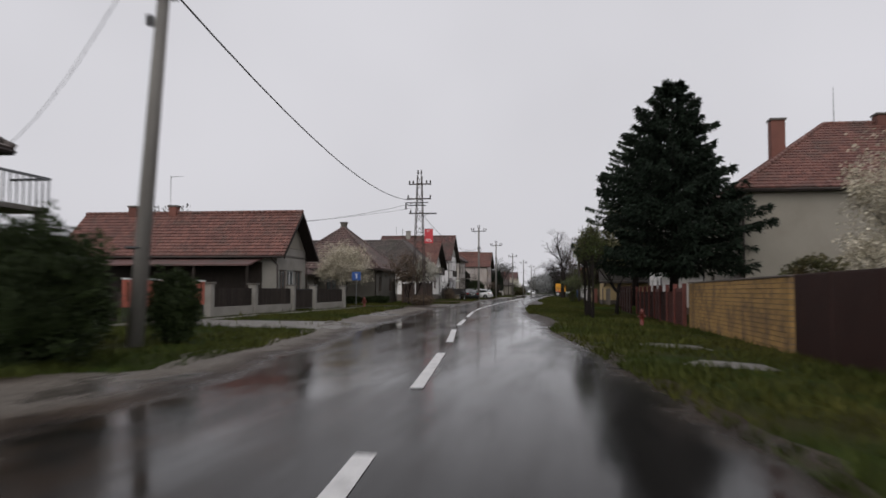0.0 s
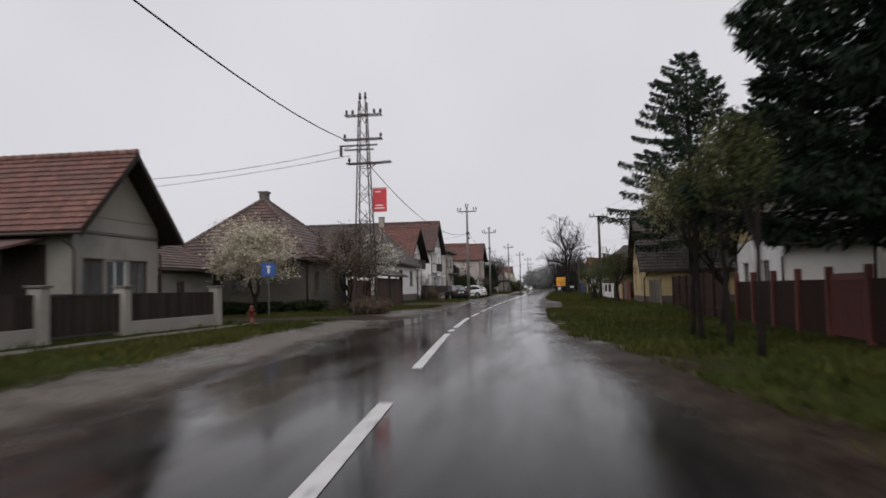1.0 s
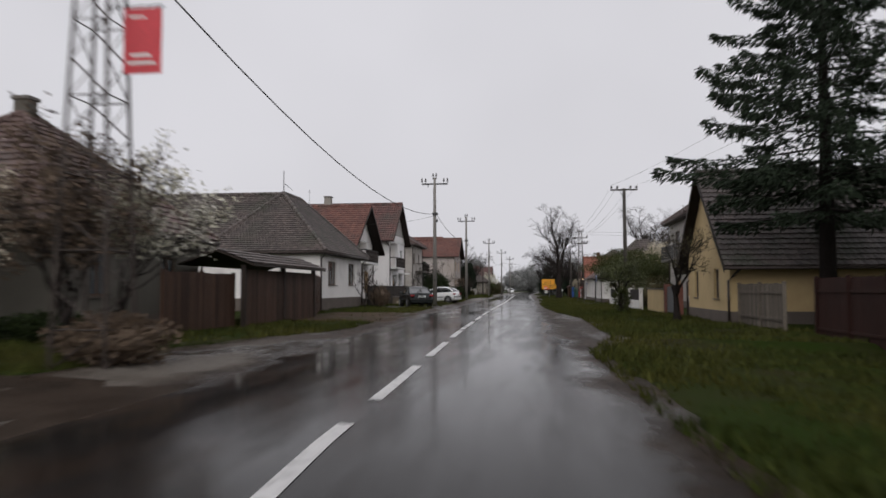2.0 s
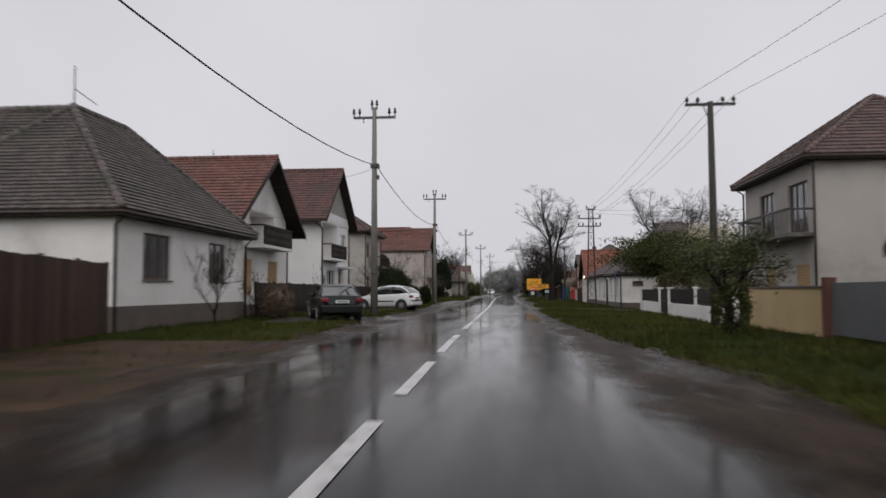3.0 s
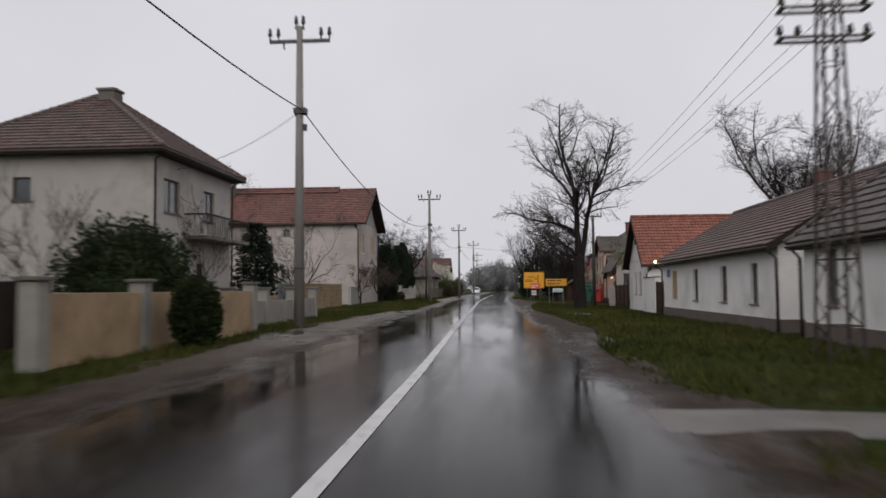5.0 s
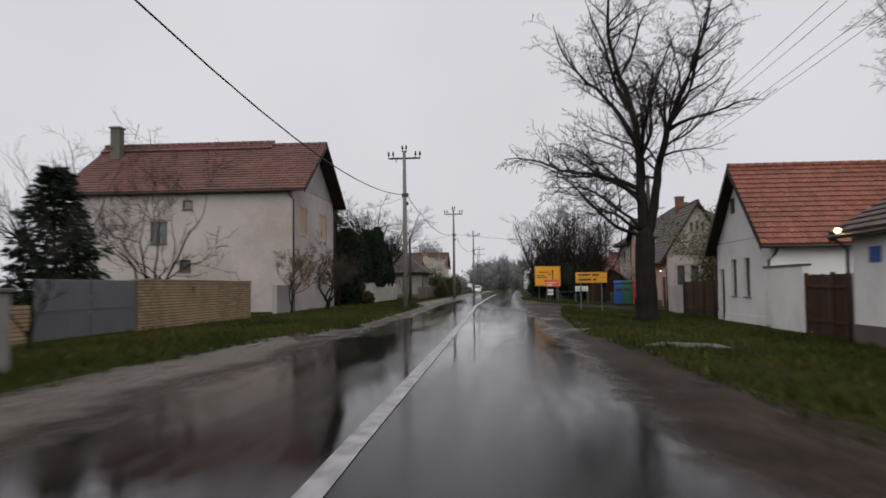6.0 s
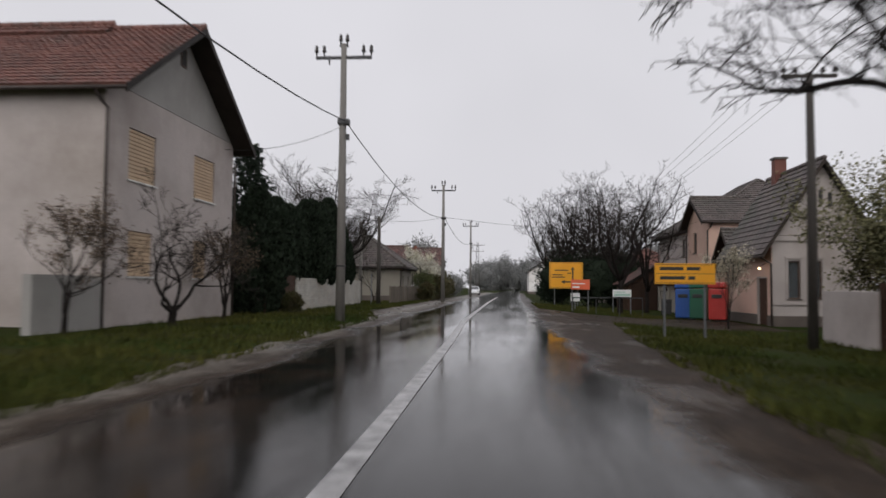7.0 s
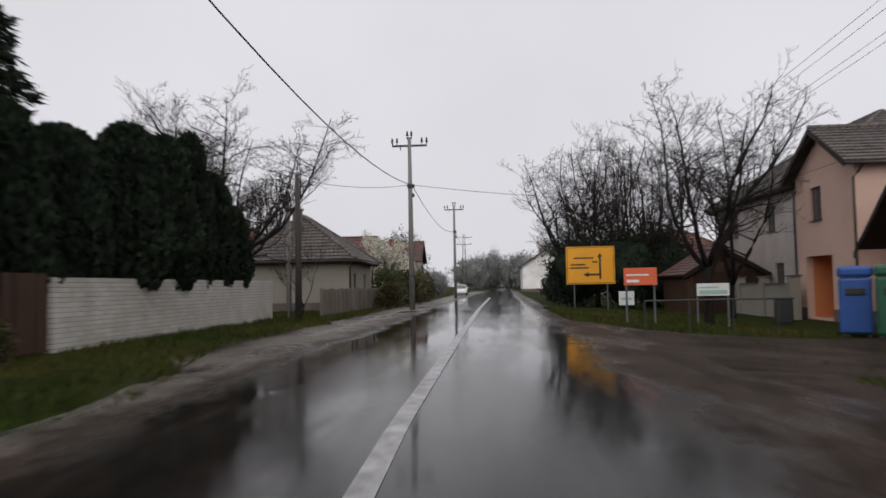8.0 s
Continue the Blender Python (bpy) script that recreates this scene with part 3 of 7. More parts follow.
for y0, y1 in ((-37, -32.5), (-30.5, -26.5), (-24.5, -17.6), (-13.9, -8.7), (-5.6, 0.1), (2.9, 8.3), (11.7, 20.4), (21.3, 22.4), (23.3, 31.0), (32.6, 36.6), (38.4, 42.4),
               (44.2, 47.7), (48.3, 49.6), (50.1, 54.0), (55.8, 59.9), (61.9, 65.8), (66.0, 67.7), (70.8, 76.1), (76.6, 78.0)):
    dash(y0, y1, 0.16, M_LINE)
for i in range(12):
    dash(78.6 + 3 * i, 81.6 + 3 * i, 0.16, M_LINE)
for i in range(40):
    dash(114.6 + 3 * i, 117.6 + 3 * i, 0.2, M_LINE_OLD)

# ---- poles ----
def insulator(x, y, z, parent, h=0.32):
    V, F = tubes([([(x, y, z), (x, y, z + h * 0.35), (x, y, z + h * 0.36), (x, y, z + h * 0.6), (x, y, z + h * 0.62), (x, y, z + h * 0.85), (x, y, z + h)],
                   [0.025, 0.025, 0.075, 0.07, 0.055, 0.06, 0.02])], 8)
    return part("insulator", (V, F), M_CERAMIC, parent, smooth=True)


def street_pole(x, y, top=10.0, lean=0.0):
    p = thing("utility_pole", "tall grey concrete utility pole with insulators on a crossarm", "utility pole", (x, y, ground_z(x, y)), 0, "utility poles along the road")
    part("shaft", tubes([([(0, 0, -0.3), (lean * 0.5, 0, top * 0.5), (lean, 0, top)], [0.175, 0.14, 0.10])], 10), M_POLE_C, p, smooth=True)
    part("crossarm", boxes((-1.02 + lean, 1.02 + lean, -0.05, 0.05, top - 0.55, top - 0.44), (-0.55 + lean, -0.5 + lean, -0.03, 0.03, top - 0.75, top - 0.5), bevel=0.01), M_STEEL_D, p)
    for dx in (-1.0, -0.72, 0.72, 1.0):
        insulator(dx + lean, 0, top - 0.45, p, 0.42)
    part("top_bracket", boxes((-0.16 + lean, 0.16 + lean, -0.04, 0.04, top - 0.1, top - 0.02), bevel=0.008), M_STEEL_D, p)
    for dx in (-0.12, 0.12):
        insulator(dx + lean, 0, top - 0.05, p, 0.42)
    part("clamp", boxes((-0.17 + lean * 0.7, 0.24 + lean * 0.7, -0.16, 0.16, 7.05, 7.25), bevel=0.015), M_STEEL_D, p)
    part("junction_box", boxes((0.1, 0.24, -0.06, 0.06, 6.5, 6.72), bevel=0.015), M_STEEL_D, p)
    part("band", boxes((-0.17, 0.17, -0.17, 0.17, 1.95, 2.0), bevel=0.02), M_STEEL_D, p)
    return p


POLES = ((-8.95, 83.1), (-9.45, 116.2), (-9.45, 161.8), (-8.85, 199.6), (-8.2, 237.5))
for x, y in POLES:
    street_pole(x, y, 10.0)
street_pole(-5.7, -8.7, 10.0, 0.64)


def lattice_pole(x, y, top, base_w, top_w, arms, label):
    p = thing("lattice_pole", label, "utility pole", (x, y, ground_z(x, y)))

    def corner(z, i):
        w = base_w + (top_w - base_w) * z / top
        return ((-w / 2, w / 2)[i & 1], (-w / 2, w / 2)[i >> 1], z)

    for i in range(4):
        part("leg", rod(corner(-0.2, i), corner(top, i), 0.036, 0.03, 5), M_STEEL, p)
    n = max(8, int(top / 0.62))
    for f, (a, b) in enumerate(((0, 1), (1, 3), (3, 2), (2, 0))):
        for k in range(n):
            z0, z1 = top * k / n, top * (k + 1) / n
            s = (a, b) if k % 2 == 0 else (b, a)
            part("lacing_bar", rod(corner(z0, s[0]), corner(z1, s[1]), 0.015, None, 4), M_STEEL, p)
            if k % 2 == 0:
                part("strut", rod(corner(z1, a), corner(z1, b), 0.014, None, 4), M_STEEL, p)
    for z, x0, x1, pins in arms:
        arm = part("crossarm", boxes((x0, x1, -0.2, -0.15, z, z + 0.055), (x0, x1, 0.15, 0.2, z, z + 0.055), (x0, x0 + 0.06, -0.2, 0.2, z, z + 0.06), (x1 - 0.06, x1, -0.2, 0.2, z, z + 0.06)), M_STEEL, p)
        for dx in pins:
            insulator(dx, 0, z + 0.05, p, 0.27)
    return p


lat = lattice_pole(-8.35, 35.6, 10.15, 0.95, 0.32, ((9.45, -0.85, 0.9, (-0.8, -0.5, 0.55, 0.85)), (8.3, -0.95, 0.9, (-0.9, 0.85)), (7.15, -0.8, 0.95, (-0.7,))),
                   "rust-brown steel lattice pole with crossarms, lamp and red banner")
for dx in (-0.13, 0.13):
    insulator(dx, 0, 10.1, lat, 0.5)
part("lamp_arm", tubes([([(0.2, 0, 6.9), (0.7, -0.3, 7.1), (1.05, -0.5, 7.12)], 0.03)], 6), M_STEEL_D, lat)
part("lamp_head", boxes((0.95, 1.45, -0.62, -0.4, 7.06, 7.17), bevel=0.04), M_GREY_METAL, lat)
part("switch_frame", boxes((-1.0, 0.75, -0.35, -0.28, 7.95, 8.02), (-0.8, 0.6, -0.5, -0.44, 7.72, 7.79), (-1.05, -0.95, -0.4, -0.25, 7.5, 8.0)), M_STEEL_D, lat)
banner = part("banner", boxes((0.42, 1.08, -0.012, 0.012, 4.85, 5.95), bevel=0.004), M_SIGN_R, lat, "red banner with pale lettering bars")
part("banner_bar", rod((0.1, 0, 5.98), (1.12, 0, 5.98), 0.015), M_STEEL_D, banner)
for i, (a, b) in enumerate(((0.5, 0.98), (0.55, 0.9))):
    part("print_bar", boxes((a, b, -0.018, -0.013, 5.0 + 0.13 * i, 5.05 + 0.13 * i)), M_SIGN_W, banner)
part("print_bar", boxes((0.52, 0.8, -0.018, -0.013, 5.78, 5.82)), M_SIGN_W, banner)

lattice_pole(3.65, 107.0, 7.7, 0.66, 0.3, ((6.85, -0.95, 0.75, (-0.9, 0.7)), (6.25, -0.98, 0.75, (-0.95, -0.6, 0.4, 0.72)), (7.55, -0.35, 0.35, (-0.3, 0.3))),
             "rust-brown steel lattice pole with two crossarms beside the lane")
lattice_pole(-9.2, 292.0, 10.5, 0.9, 0.34, ((9.8, -1.4, 1.4, (-1.3, -0.7, 0.7, 1.3)), (8.6, -1.3, 1.3, (-1.2, 1.2))), "steel lattice pole in the distance beside the road")


def wood_pole(x, y, top, arm, label, arm_turn=0.0):
    p = thing("wooden_pole", label, "utility pole", (x, y, ground_z(x, y)), arm_turn)
    part("shaft", tubes([([(0, 0, -0.3), (0.02, 0, top * 0.5), (0, 0, top)], [0.15, 0.13, 0.10])], 9), M_POLE_W, p, smooth=True)
    if arm:
        part("crossarm", boxes((-arm, arm, -0.05, 0.05, top - 0.14, top - 0.04), bevel=0.01), M_POLE_W, p)
        for dx in (-arm + 0.06, -arm * 0.5, arm * 0.5, arm - 0.06):
            insulator(dx, 0, top - 0.05, p, 0.22)
        part("brace", tubes([([(-arm * 0.3, 0, top - 0.12), (0, 0, top - 0.75)], 0.02)], 5), M_STEEL_D, p)
    return p


wood_pole(4.6, 74.4, 7.9, 0.86, "dark creosoted wooden pole with a plain crossarm")
wood_pole(4.85, 156.8, 7.75, 0.75, "dark creosoted wooden pole with a plain crossarm")
wood_pole(-12.3, 187.2, 6.1, 0, "short dark wooden pole beside a pale wall")
street2 = thing("service_pole", "slim pale concrete pole behind a hedge", "utility pole", (-15.6, 198.0, 0))
part("shaft", tubes([([(0, 0, -0.2), (0, 0, 6.7)], [0.16, 0.12])], 8), M_POLE_C, street2, smooth=True)

# ---- cables ----
def cable(p, q, drop, r=0.017, name="overhead_cable", label="sagging black overhead cable between poles"):
    return tagged(part(name, tubes([(sag(p, q, drop), r)], 5), M_WIRE), label, "cable", "overhead cables")


run = [(-5.4, -8.7, 7.6), (-9.0, 35.4, 8.25)]
cable((9.0, -55, 7.9), run[0], 0.9, 0.022)
cable(run[0], run[1], 1.15, 0.022)
prev = (-8.7, 35.6, 7.9)
for x, y in POLES:
    cable(prev, (x + 0.1, y, 7.2), 0.75 * ((y - prev[1]) / 33) ** 2, 0.020)
    prev = (x + 0.1, y, 7.2)
cable(prev, (-8.4, 292, 7.6), 0.9, 0.02)
cable((-8.9, 35.6, 8.0), (-26, 27.0, 6.2), 0.9, 0.012)
cable((-9.0, 35.6, 7.6), (-40, 36.0, 6.5), 0.8, 0.012)
cable((-5.8, -8.7, 7.9), (-18, 2, 6.0), 0.7, 0.012)
cable((-9.1, 83.1, 7.0), (-16.3, 88.0, 6.9), 0.25, 0.010)
cable((-9.5, 116.2, 7.1), (-17.0, 124.0, 6.6), 0.35, 0.010)
cable((-9.5, 161.8, 7.0), (-14.6, 164.0, 6.6), 0.3, 0.010)
cable((-8.85, 199.6, 7.2), (-12.3, 187.2, 5.9), 0.25, 0.012)
cable((-8.85, 199.6, 7.2), (9.5, 204.0, 6.4), 0.35, 0.014)
EAST = [(4.9, -40, 7.9), (4.6, 74.4, 7.85), (3.65, 107.0, 6.95), (4.85, 156.8, 7.7), (6.5, 215.0, 7.7)]
for k in range(1, 4):
    for dx in (-0.78, -0.4, 0.4, 0.76):
        cable((EAST[k][0] + dx, EAST[k][1], EAST[k][2] + 0.12), (EAST[k + 1][0] + dx, EAST[k + 1][1], EAST[k + 1][2] + 0.12), 0.45, 0.0065)
for dx in (-0.8, 0.8):
    cable((4.6 + dx, 74.4, 8.0), (9.2 + dx, 40, 8.2), 0.4, 0.0065)
cable((3.9, 107.0, 7.4), (22, 109.5, 7.6), 0.2, 0.0065)
cable((3.9, 107.0, 7.1), (22, 109.5, 7.2), 0.2, 0.0065)


# ---- houses ----
def wall_cells(bm, put, length, z0, z1, thick, holes):
    us = sorted({0.0, length} | {h[0] for h in holes} | {h[1] for h in holes})
    zs = sorted({z0, z1} | {h[2] for h in holes} | {h[3] for h in holes})
    us = [u for u in us if -1e-6 <= u <= length + 1e-6]
    zs = [z for z in zs if z0 - 1e-6 <= z <= z1 + 1e-6]
    solid = {}
    for i in range(len(us) - 1):
        for j in range(len(zs) - 1):
            cu, cz = (us[i] + us[i + 1]) / 2, (zs[j] + zs[j + 1]) / 2
            solid[i, j] = not any(h[0] < cu < h[1] and h[2] < cz < h[3] for h in holes)
    vs = {}

    def v(i, j, w):
        if (i, j, w) not in vs:
            vs[i, j, w] = bm.verts.new(put(us[i], w * thick, zs[j]))
        return vs[i, j, w]

    for (i, j), s in solid.items():
        if not s:
            continue
        bm.faces.new((v(i, j, 0), v(i + 1, j, 0), v(i + 1, j + 1, 0), v(i, j + 1, 0)))
        bm.faces.new((v(i, j, 1), v(i, j + 1, 1), v(i + 1, j + 1, 1), v(i + 1, j, 1)))
        for di, dj, a, b in ((-1, 0, (i, j), (i, j + 1)), (1, 0, (i + 1, j), (i + 1, j + 1)), (0, -1, (i, j), (i + 1, j)), (0, 1, (i, j + 1), (i + 1, j + 1))):
            if not solid.get((i + di, j + dj), False):
                bm.faces.new((v(*a, 0), v(*b, 0), v(*b, 1), v(*a, 1)))


def fit_window(house, put, h, style):
    u0, u1, z0, z1 = h[:4]
    w = u1 - u0
    fr = {"brown": M_FRAME_B, "door": M_FRAME_B, "shut_brown": M_FRAME_B, "shut_pale": M_FRAME_W}.get(style, M_FRAME_W)

    def bx(items):
        bm = bmesh.new()
        for a0, a1, d0, d1, b0, b1 in items:
            c = [put(a, d, b) for a in (a0, a1) for d in (d0, d1) for b in (b0, b1)]
            p, q = Vector([min(k[i] for k in c) for i in range(3)]), Vector([max(k[i] for k in c) for i in range(3)])
            box(bm, p.x, q.x, p.y, q.y, p.z, q.z)
        return bm

    f = 0.07
    if style in ("door", "garage"):
        d = part("door", bx([(u0, u1, 0.12, 0.18, z0, z1), (u0 + 0.1, u1 - 0.1, 0.10, 0.12, z0 + 0.15, z0 + (z1 - z0) * 0.45), (u0 + 0.1, u1 - 0.1, 0.10, 0.12, z0 + (z1 - z0) * 0.52, z1 - 0.15)]), M_WOOD_BROWN, house)
        part("handle", bx([(u1 - 0.14, u1 - 0.10, 0.05, 0.10, z0 + 1.0, z0 + 1.15)]), M_STEEL_D, d)
        return d
    ring = bmesh.new()
    rows_ = [[ring.verts.new(put(a, d, b)) for a, b in ((u0 + q, z0 + q), (u1 - q, z0 + q), (u1 - q, z1 - q), (u0 + q, z1 - q))] for q, d in ((0, 0.10), (f, 0.10), (f, 0.17), (0, 0.17))]
    for a in range(4):
        for k in range(4):
            ring.faces.new((rows_[a][k], rows_[a][(k + 1) % 4], rows_[(a + 1) % 4][(k + 1) % 4], rows_[(a + 1) % 4][k]))
    win = part("window", ring, fr, house)
    n = 1 if w < 0.85 else (2 if w < 1.9 else 3)
    for k in range(1, n):
        c = u0 + w * k / n
        part("mullion", bx([(c - 0.04, c + 0.04, 0.10, 0.17, z0 + f, z1 - f)]), fr, win)
    for k in range(n):
        part("pane", bx([(u0 + w * k / n + f * 0.5, u0 + w * (k + 1) / n - f * 0.5, 0.132, 0.14, z0 + f * 0.5, z1 - f * 0.5)]), M_GLASS, win)
    part("sill", bx([(u0 - 0.06, u1 + 0.06, -0.06, 0.12, z0 - 0.05, z0 - 0.002)]), M_CONCRETE if fr is M_FRAME_B else M_FRAME_W, win)
    # Style white gets a dark sheet for the room's shade, no cloth.
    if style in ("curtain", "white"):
        part("curtain", bx([(u0 + f, u1 - f, 0.2, 0.21, z0 + f, z1 - f)]), M_CURTAIN if style == "curtain" else M_ROOM_SHADE, win)
    elif style in ("shut", "shut_brown", "shut_pale"):
        m = {"shut": M_SHUTTER, "shut_pale": M_SHUTTER_P}.get(style, M_WOOD_BROWN)
        part("shutter", corrugated(put, u0 + 0.02, u1 - 0.02, z0, z1), m, win)
    elif style == "half":
        part("shutter", corrugated(put, u0 + 0.02, u1 - 0.02, z0 + (z1 - z0) * 0.55, z1), M_SHUTTER, win)
    return win


def corrugated(put, u0, u1, z0, z1):
    """A roller shutter: one ribbed sheet."""
    n = max(3, int((z1 - z0) / 0.12))
    V, F = [], []
    for k in range(n):
        a, b = z0 + (z1 - z0) * k / n, z0 + (z1 - z0) * (k + 1) / n
        for d, zz in ((0.075, a), (0.045, a + (b - a) * 0.15), (0.045, a + (b - a) * 0.8), (0.075, b - 0.002)):
            V += [put(u0, d, zz), put(u1, d, zz)]
    m = len(V) // 2
    F = [(2 * i, 2 * i + 1, 2 * i + 3, 2 * i + 2) for i in range(m - 1)]
    return V, F


def tile_mesh(planes, tw=0.25, tl=0.34, seed=1):
    """Overlapping roof tiles over planes (A, B, T, ka, kb): eave from A to B, T up the slope, ends drawn in by ka and kb per metre."""
    rng = np.random.default_rng(seed)
    prof = np.array([0.0, 0.022, 0.034, 0.020, 0.004])
    V, F = [], []
    base = 0
    quad = []
    for i in range(4):
        quad.append((i, i + 1, i + 6, i + 5))
        quad.append((i + 10, i + 11, i + 1, i))
    quad = np.array(quad)
    for A, B, T, ka, kb in planes:
        A, B, T = np.array(A, float), np.array(B, float), np.array(T, float)
        L, H = np.linalg.norm(B - A), np.linalg.norm(T)
        s, t = (B - A) / L, T / H
        nrm = np.cross(s, t)
        if nrm[2] < 0:
            nrm = -nrm
        rows = max(2, int(round(H / tl)))
        for r in range(rows):
            t0 = H * r / rows
            t1 = min(H, H * (r + 1) / rows + 0.05)
            tm = H * (r + 0.5) / rows
            a, b = ka * tm, L - kb * tm
            if b - a < tw * 0.6:
                continue
            n = max(1, int(round((b - a) / tw)))
            su = a + (b - a) * np.arange(n) / n
            w = (b - a) / n
            lift = rng.uniform(-0.006, 0.006, n)
            skew = rng.uniform(-0.012, 0.012, n)
            u = su[:, None] + w * np.linspace(0, 1, 5)[None, :]
            along = A + u[..., None] * s
            foot = along + (t0 + skew)[:, None, None] * t
            lo = foot + (prof[None, :] + 0.07 + lift[:, None])[..., None] * nrm
            hi = along + t * t1 + (prof + 0.012)[None, :, None] * nrm
            un = foot + 0.004 * nrm
            V.append(np.stack([lo, hi, un], 1).reshape(-1, 3))
            F.append((quad[None] + (base + 15 * np.arange(n))[:, None, None]).reshape(-1, 4))
            base += 15 * n
    V = np.concatenate(V)
    F = np.concatenate(F)
    return V.tolist(), F.tolist()


def ridge_caps(lines, r=0.13):
    L = []
    for p, q in lines:
        p, q = np.array(p, float), np.array(q, float)
        d = np.linalg.norm(q - p)
        n = max(2, int(d / 0.38))
        for k in range(n):
            a, b = p + (q - p) * k / n, p + (q - p) * min(1.0, (k + 1.08) / n)
            L.append(([a, b], [r * 1.08, r * 0.92]))
    return tubes(L, 7)


def roof_slabs(bm, planes, thick=0.12):
    for A, B, T, ka, kb in planes:
        A, B, T = Vector(A), Vector(B), Vector(T)
        H, L = T.length, (B - A).length
        s = (B - A) / L
        p = [A, B, B + T - s * kb * H, A + T + s * ka * H]
        n = (B - A).cross(T).normalized()
        if n.z < 0:
            n = -n
        if (p[2] - p[3]).length < 1e-3:
            p = p[:3]
        prism(bm, p, -n * thick)


def house(name, label, x, y, side, W, D, H, rise, roof, wall_mat, tile_mat, openings=(), oe=0.6, ov=0.7, gable_mat=None, plinth=0.5,
          plinth_mat=None, chimneys=(), z=None, gutters=True, vents=(), tiles=True, category="house", course=0.34):
    """x, y: the corner of the front wall to one's left, seen from the road; side -1: west of the road, +1: east. openings: (wall, u0, u1, z0, z1, style)."""
    base = (x, y, ground_z(x, y) if z is None else z)
    h = thing(name, label, category, base, 90 if side < 0 else -90)
    th = 0.3
    puts = {"front": (lambda u, w, zz: (u, w, zz), W), "back": (lambda u, w, zz: (u, D - w, zz), W),
            "left": (lambda u, w, zz: (w, th + u, zz), D - 2 * th), "right": (lambda u, w, zz: (W - w, th + u, zz), D - 2 * th)}
    allo = [(o[0], *o[1:]) for o in openings]
    for k, (put, length) in puts.items():
        holes = [o[1:5] for o in allo if o[0] == k]
        bm = bmesh.new()
        wall_cells(bm, put, length, -0.3, H, th, holes)
        part("wall", bm, wall_mat, h)
        for o in allo:
            if o[0] == k and o[5] != "void":
                fit_window(h, put, o[1:5], o[5])
    if plinth:
        pm = plinth_mat or M_PLINTH
        doors = [o for o in allo if o[0] == "front" and o[3] < plinth]
        us = [-0.03] + [v for o in sorted(doors, key=lambda q: q[1]) for v in (o[1], o[2])] + [W + 0.03]
        for i in range(0, len(us), 2):
            part("plinth", boxes((us[i], us[i + 1], -0.03, -0.001, -0.3, plinth)), pm, h)
        part("plinth", boxes((-0.03, -0.001, 0, D, -0.3, plinth)), pm, h)
        part("plinth", boxes((W + 0.001, W + 0.03, 0, D, -0.3, plinth)), pm, h)
    # Solid dark block inside the walls, in place of shaded rooms.
    part("interior", boxes((th + 0.9, W - th - 0.9, th + 0.9, D - th - 0.5, -0.2, H - 0.15)), M_ROOM_SHADE, h)
    part("attic_floor", boxes((0.02, W - 0.02, 0.02, D - 0.02, H - 0.04, H + 0.02)), M_WOOD_DARK, h)
    caps = []
    gm = gable_mat or wall_mat
    if roof == "front":
        k = rise / (W / 2)
        ze, zr = H - oe * k, H + rise
        slope = math.hypot(W / 2 + oe, zr - ze)
        planes = [((-oe, D + ov, ze), (-oe, -ov, ze), (W / 2 + oe, 0, zr - ze), 0, 0), ((W + oe, -ov, ze), (W + oe, D + ov, ze), (-W / 2 - oe, 0, zr - ze), 0, 0)]
        caps = [((W / 2, -ov, zr + 0.06), (W / 2, D + ov, zr + 0.06))]
        for w0 in (0.0, D - th):
            bm = bmesh.new()
            prism(bm, [(0, w0, H + 0.021), (W, w0, H + 0.021), (W / 2, w0, H + rise - 0.02)], (0, th, 0))
            part("gable", bm, gm, h)
        for sx in (-1, 1):
            bm = bmesh.new()
            xa, xb = (W / 2 + sx * (W / 2 + oe)), W / 2
            prism(bm, [(xa, -ov - 0.03, ze - 0.22), (xb, -ov - 0.03, zr - 0.20), (xb, -ov - 0.03, zr + 0.04), (xa, -ov - 0.03, ze + 0.03)], (0, 0.03, 0))
            part("bargeboard", bm, M_WOOD_DARK, h)
        eaves = [((-oe, -ov, ze), (-oe, D + ov, ze)), ((W + oe, -ov, ze), (W + oe, D + ov, ze))]
    elif roof == "side":
        k = rise / (D / 2)
        ze, zr = H - oe * k, H + rise
        planes = [((-ov, -oe, ze), (W + ov, -oe, ze), (0, D / 2 + oe, zr - ze), 0, 0), ((W + ov, D + oe, ze), (-ov, D + oe, ze), (0, -D / 2 - oe, zr - ze), 0, 0)]
        caps = [((-ov, D / 2, zr + 0.06), (W + ov, D / 2, zr + 0.06))]
        for u0 in (0.0, W - th):
            bm = bmesh.new()
            prism(bm, [(u0, 0, H + 0.021), (u0, D, H + 0.021), (u0, D / 2, H + rise - 0.02)], (th, 0, 0))
            part("gable", bm, gm, h)
        for u0 in (-ov - 0.03, W + ov):
            for sy in (-1, 1):
                bm = bmesh.new()
                ya, yb = (D / 2 + sy * (D / 2 + oe)), D / 2
                prism(bm, [(u0, ya, ze - 0.22), (u0, yb, zr - 0.20), (u0, yb, zr + 0.04), (u0, ya, ze + 0.03)], (0.03, 0, 0))
                part("bargeboard", bm, M_WOOD_DARK, h)
        eaves = [((-ov, -oe, ze), (W + ov, -oe, ze)), ((-ov, D + oe, ze), (W + ov, D + oe, ze))]
    else:
        a = min(W, D) / 2 + oe
        k = rise / (min(W, D) / 2)
        ze, zr = H - oe * k, H - oe * k + a * k
        up = zr - ze
        sl = math.hypot(a, up)
        kk = a / sl
        c = [(-oe, -oe, ze), (W + oe, -oe, ze), (W + oe, D + oe, ze), (-oe, D + oe, ze)]
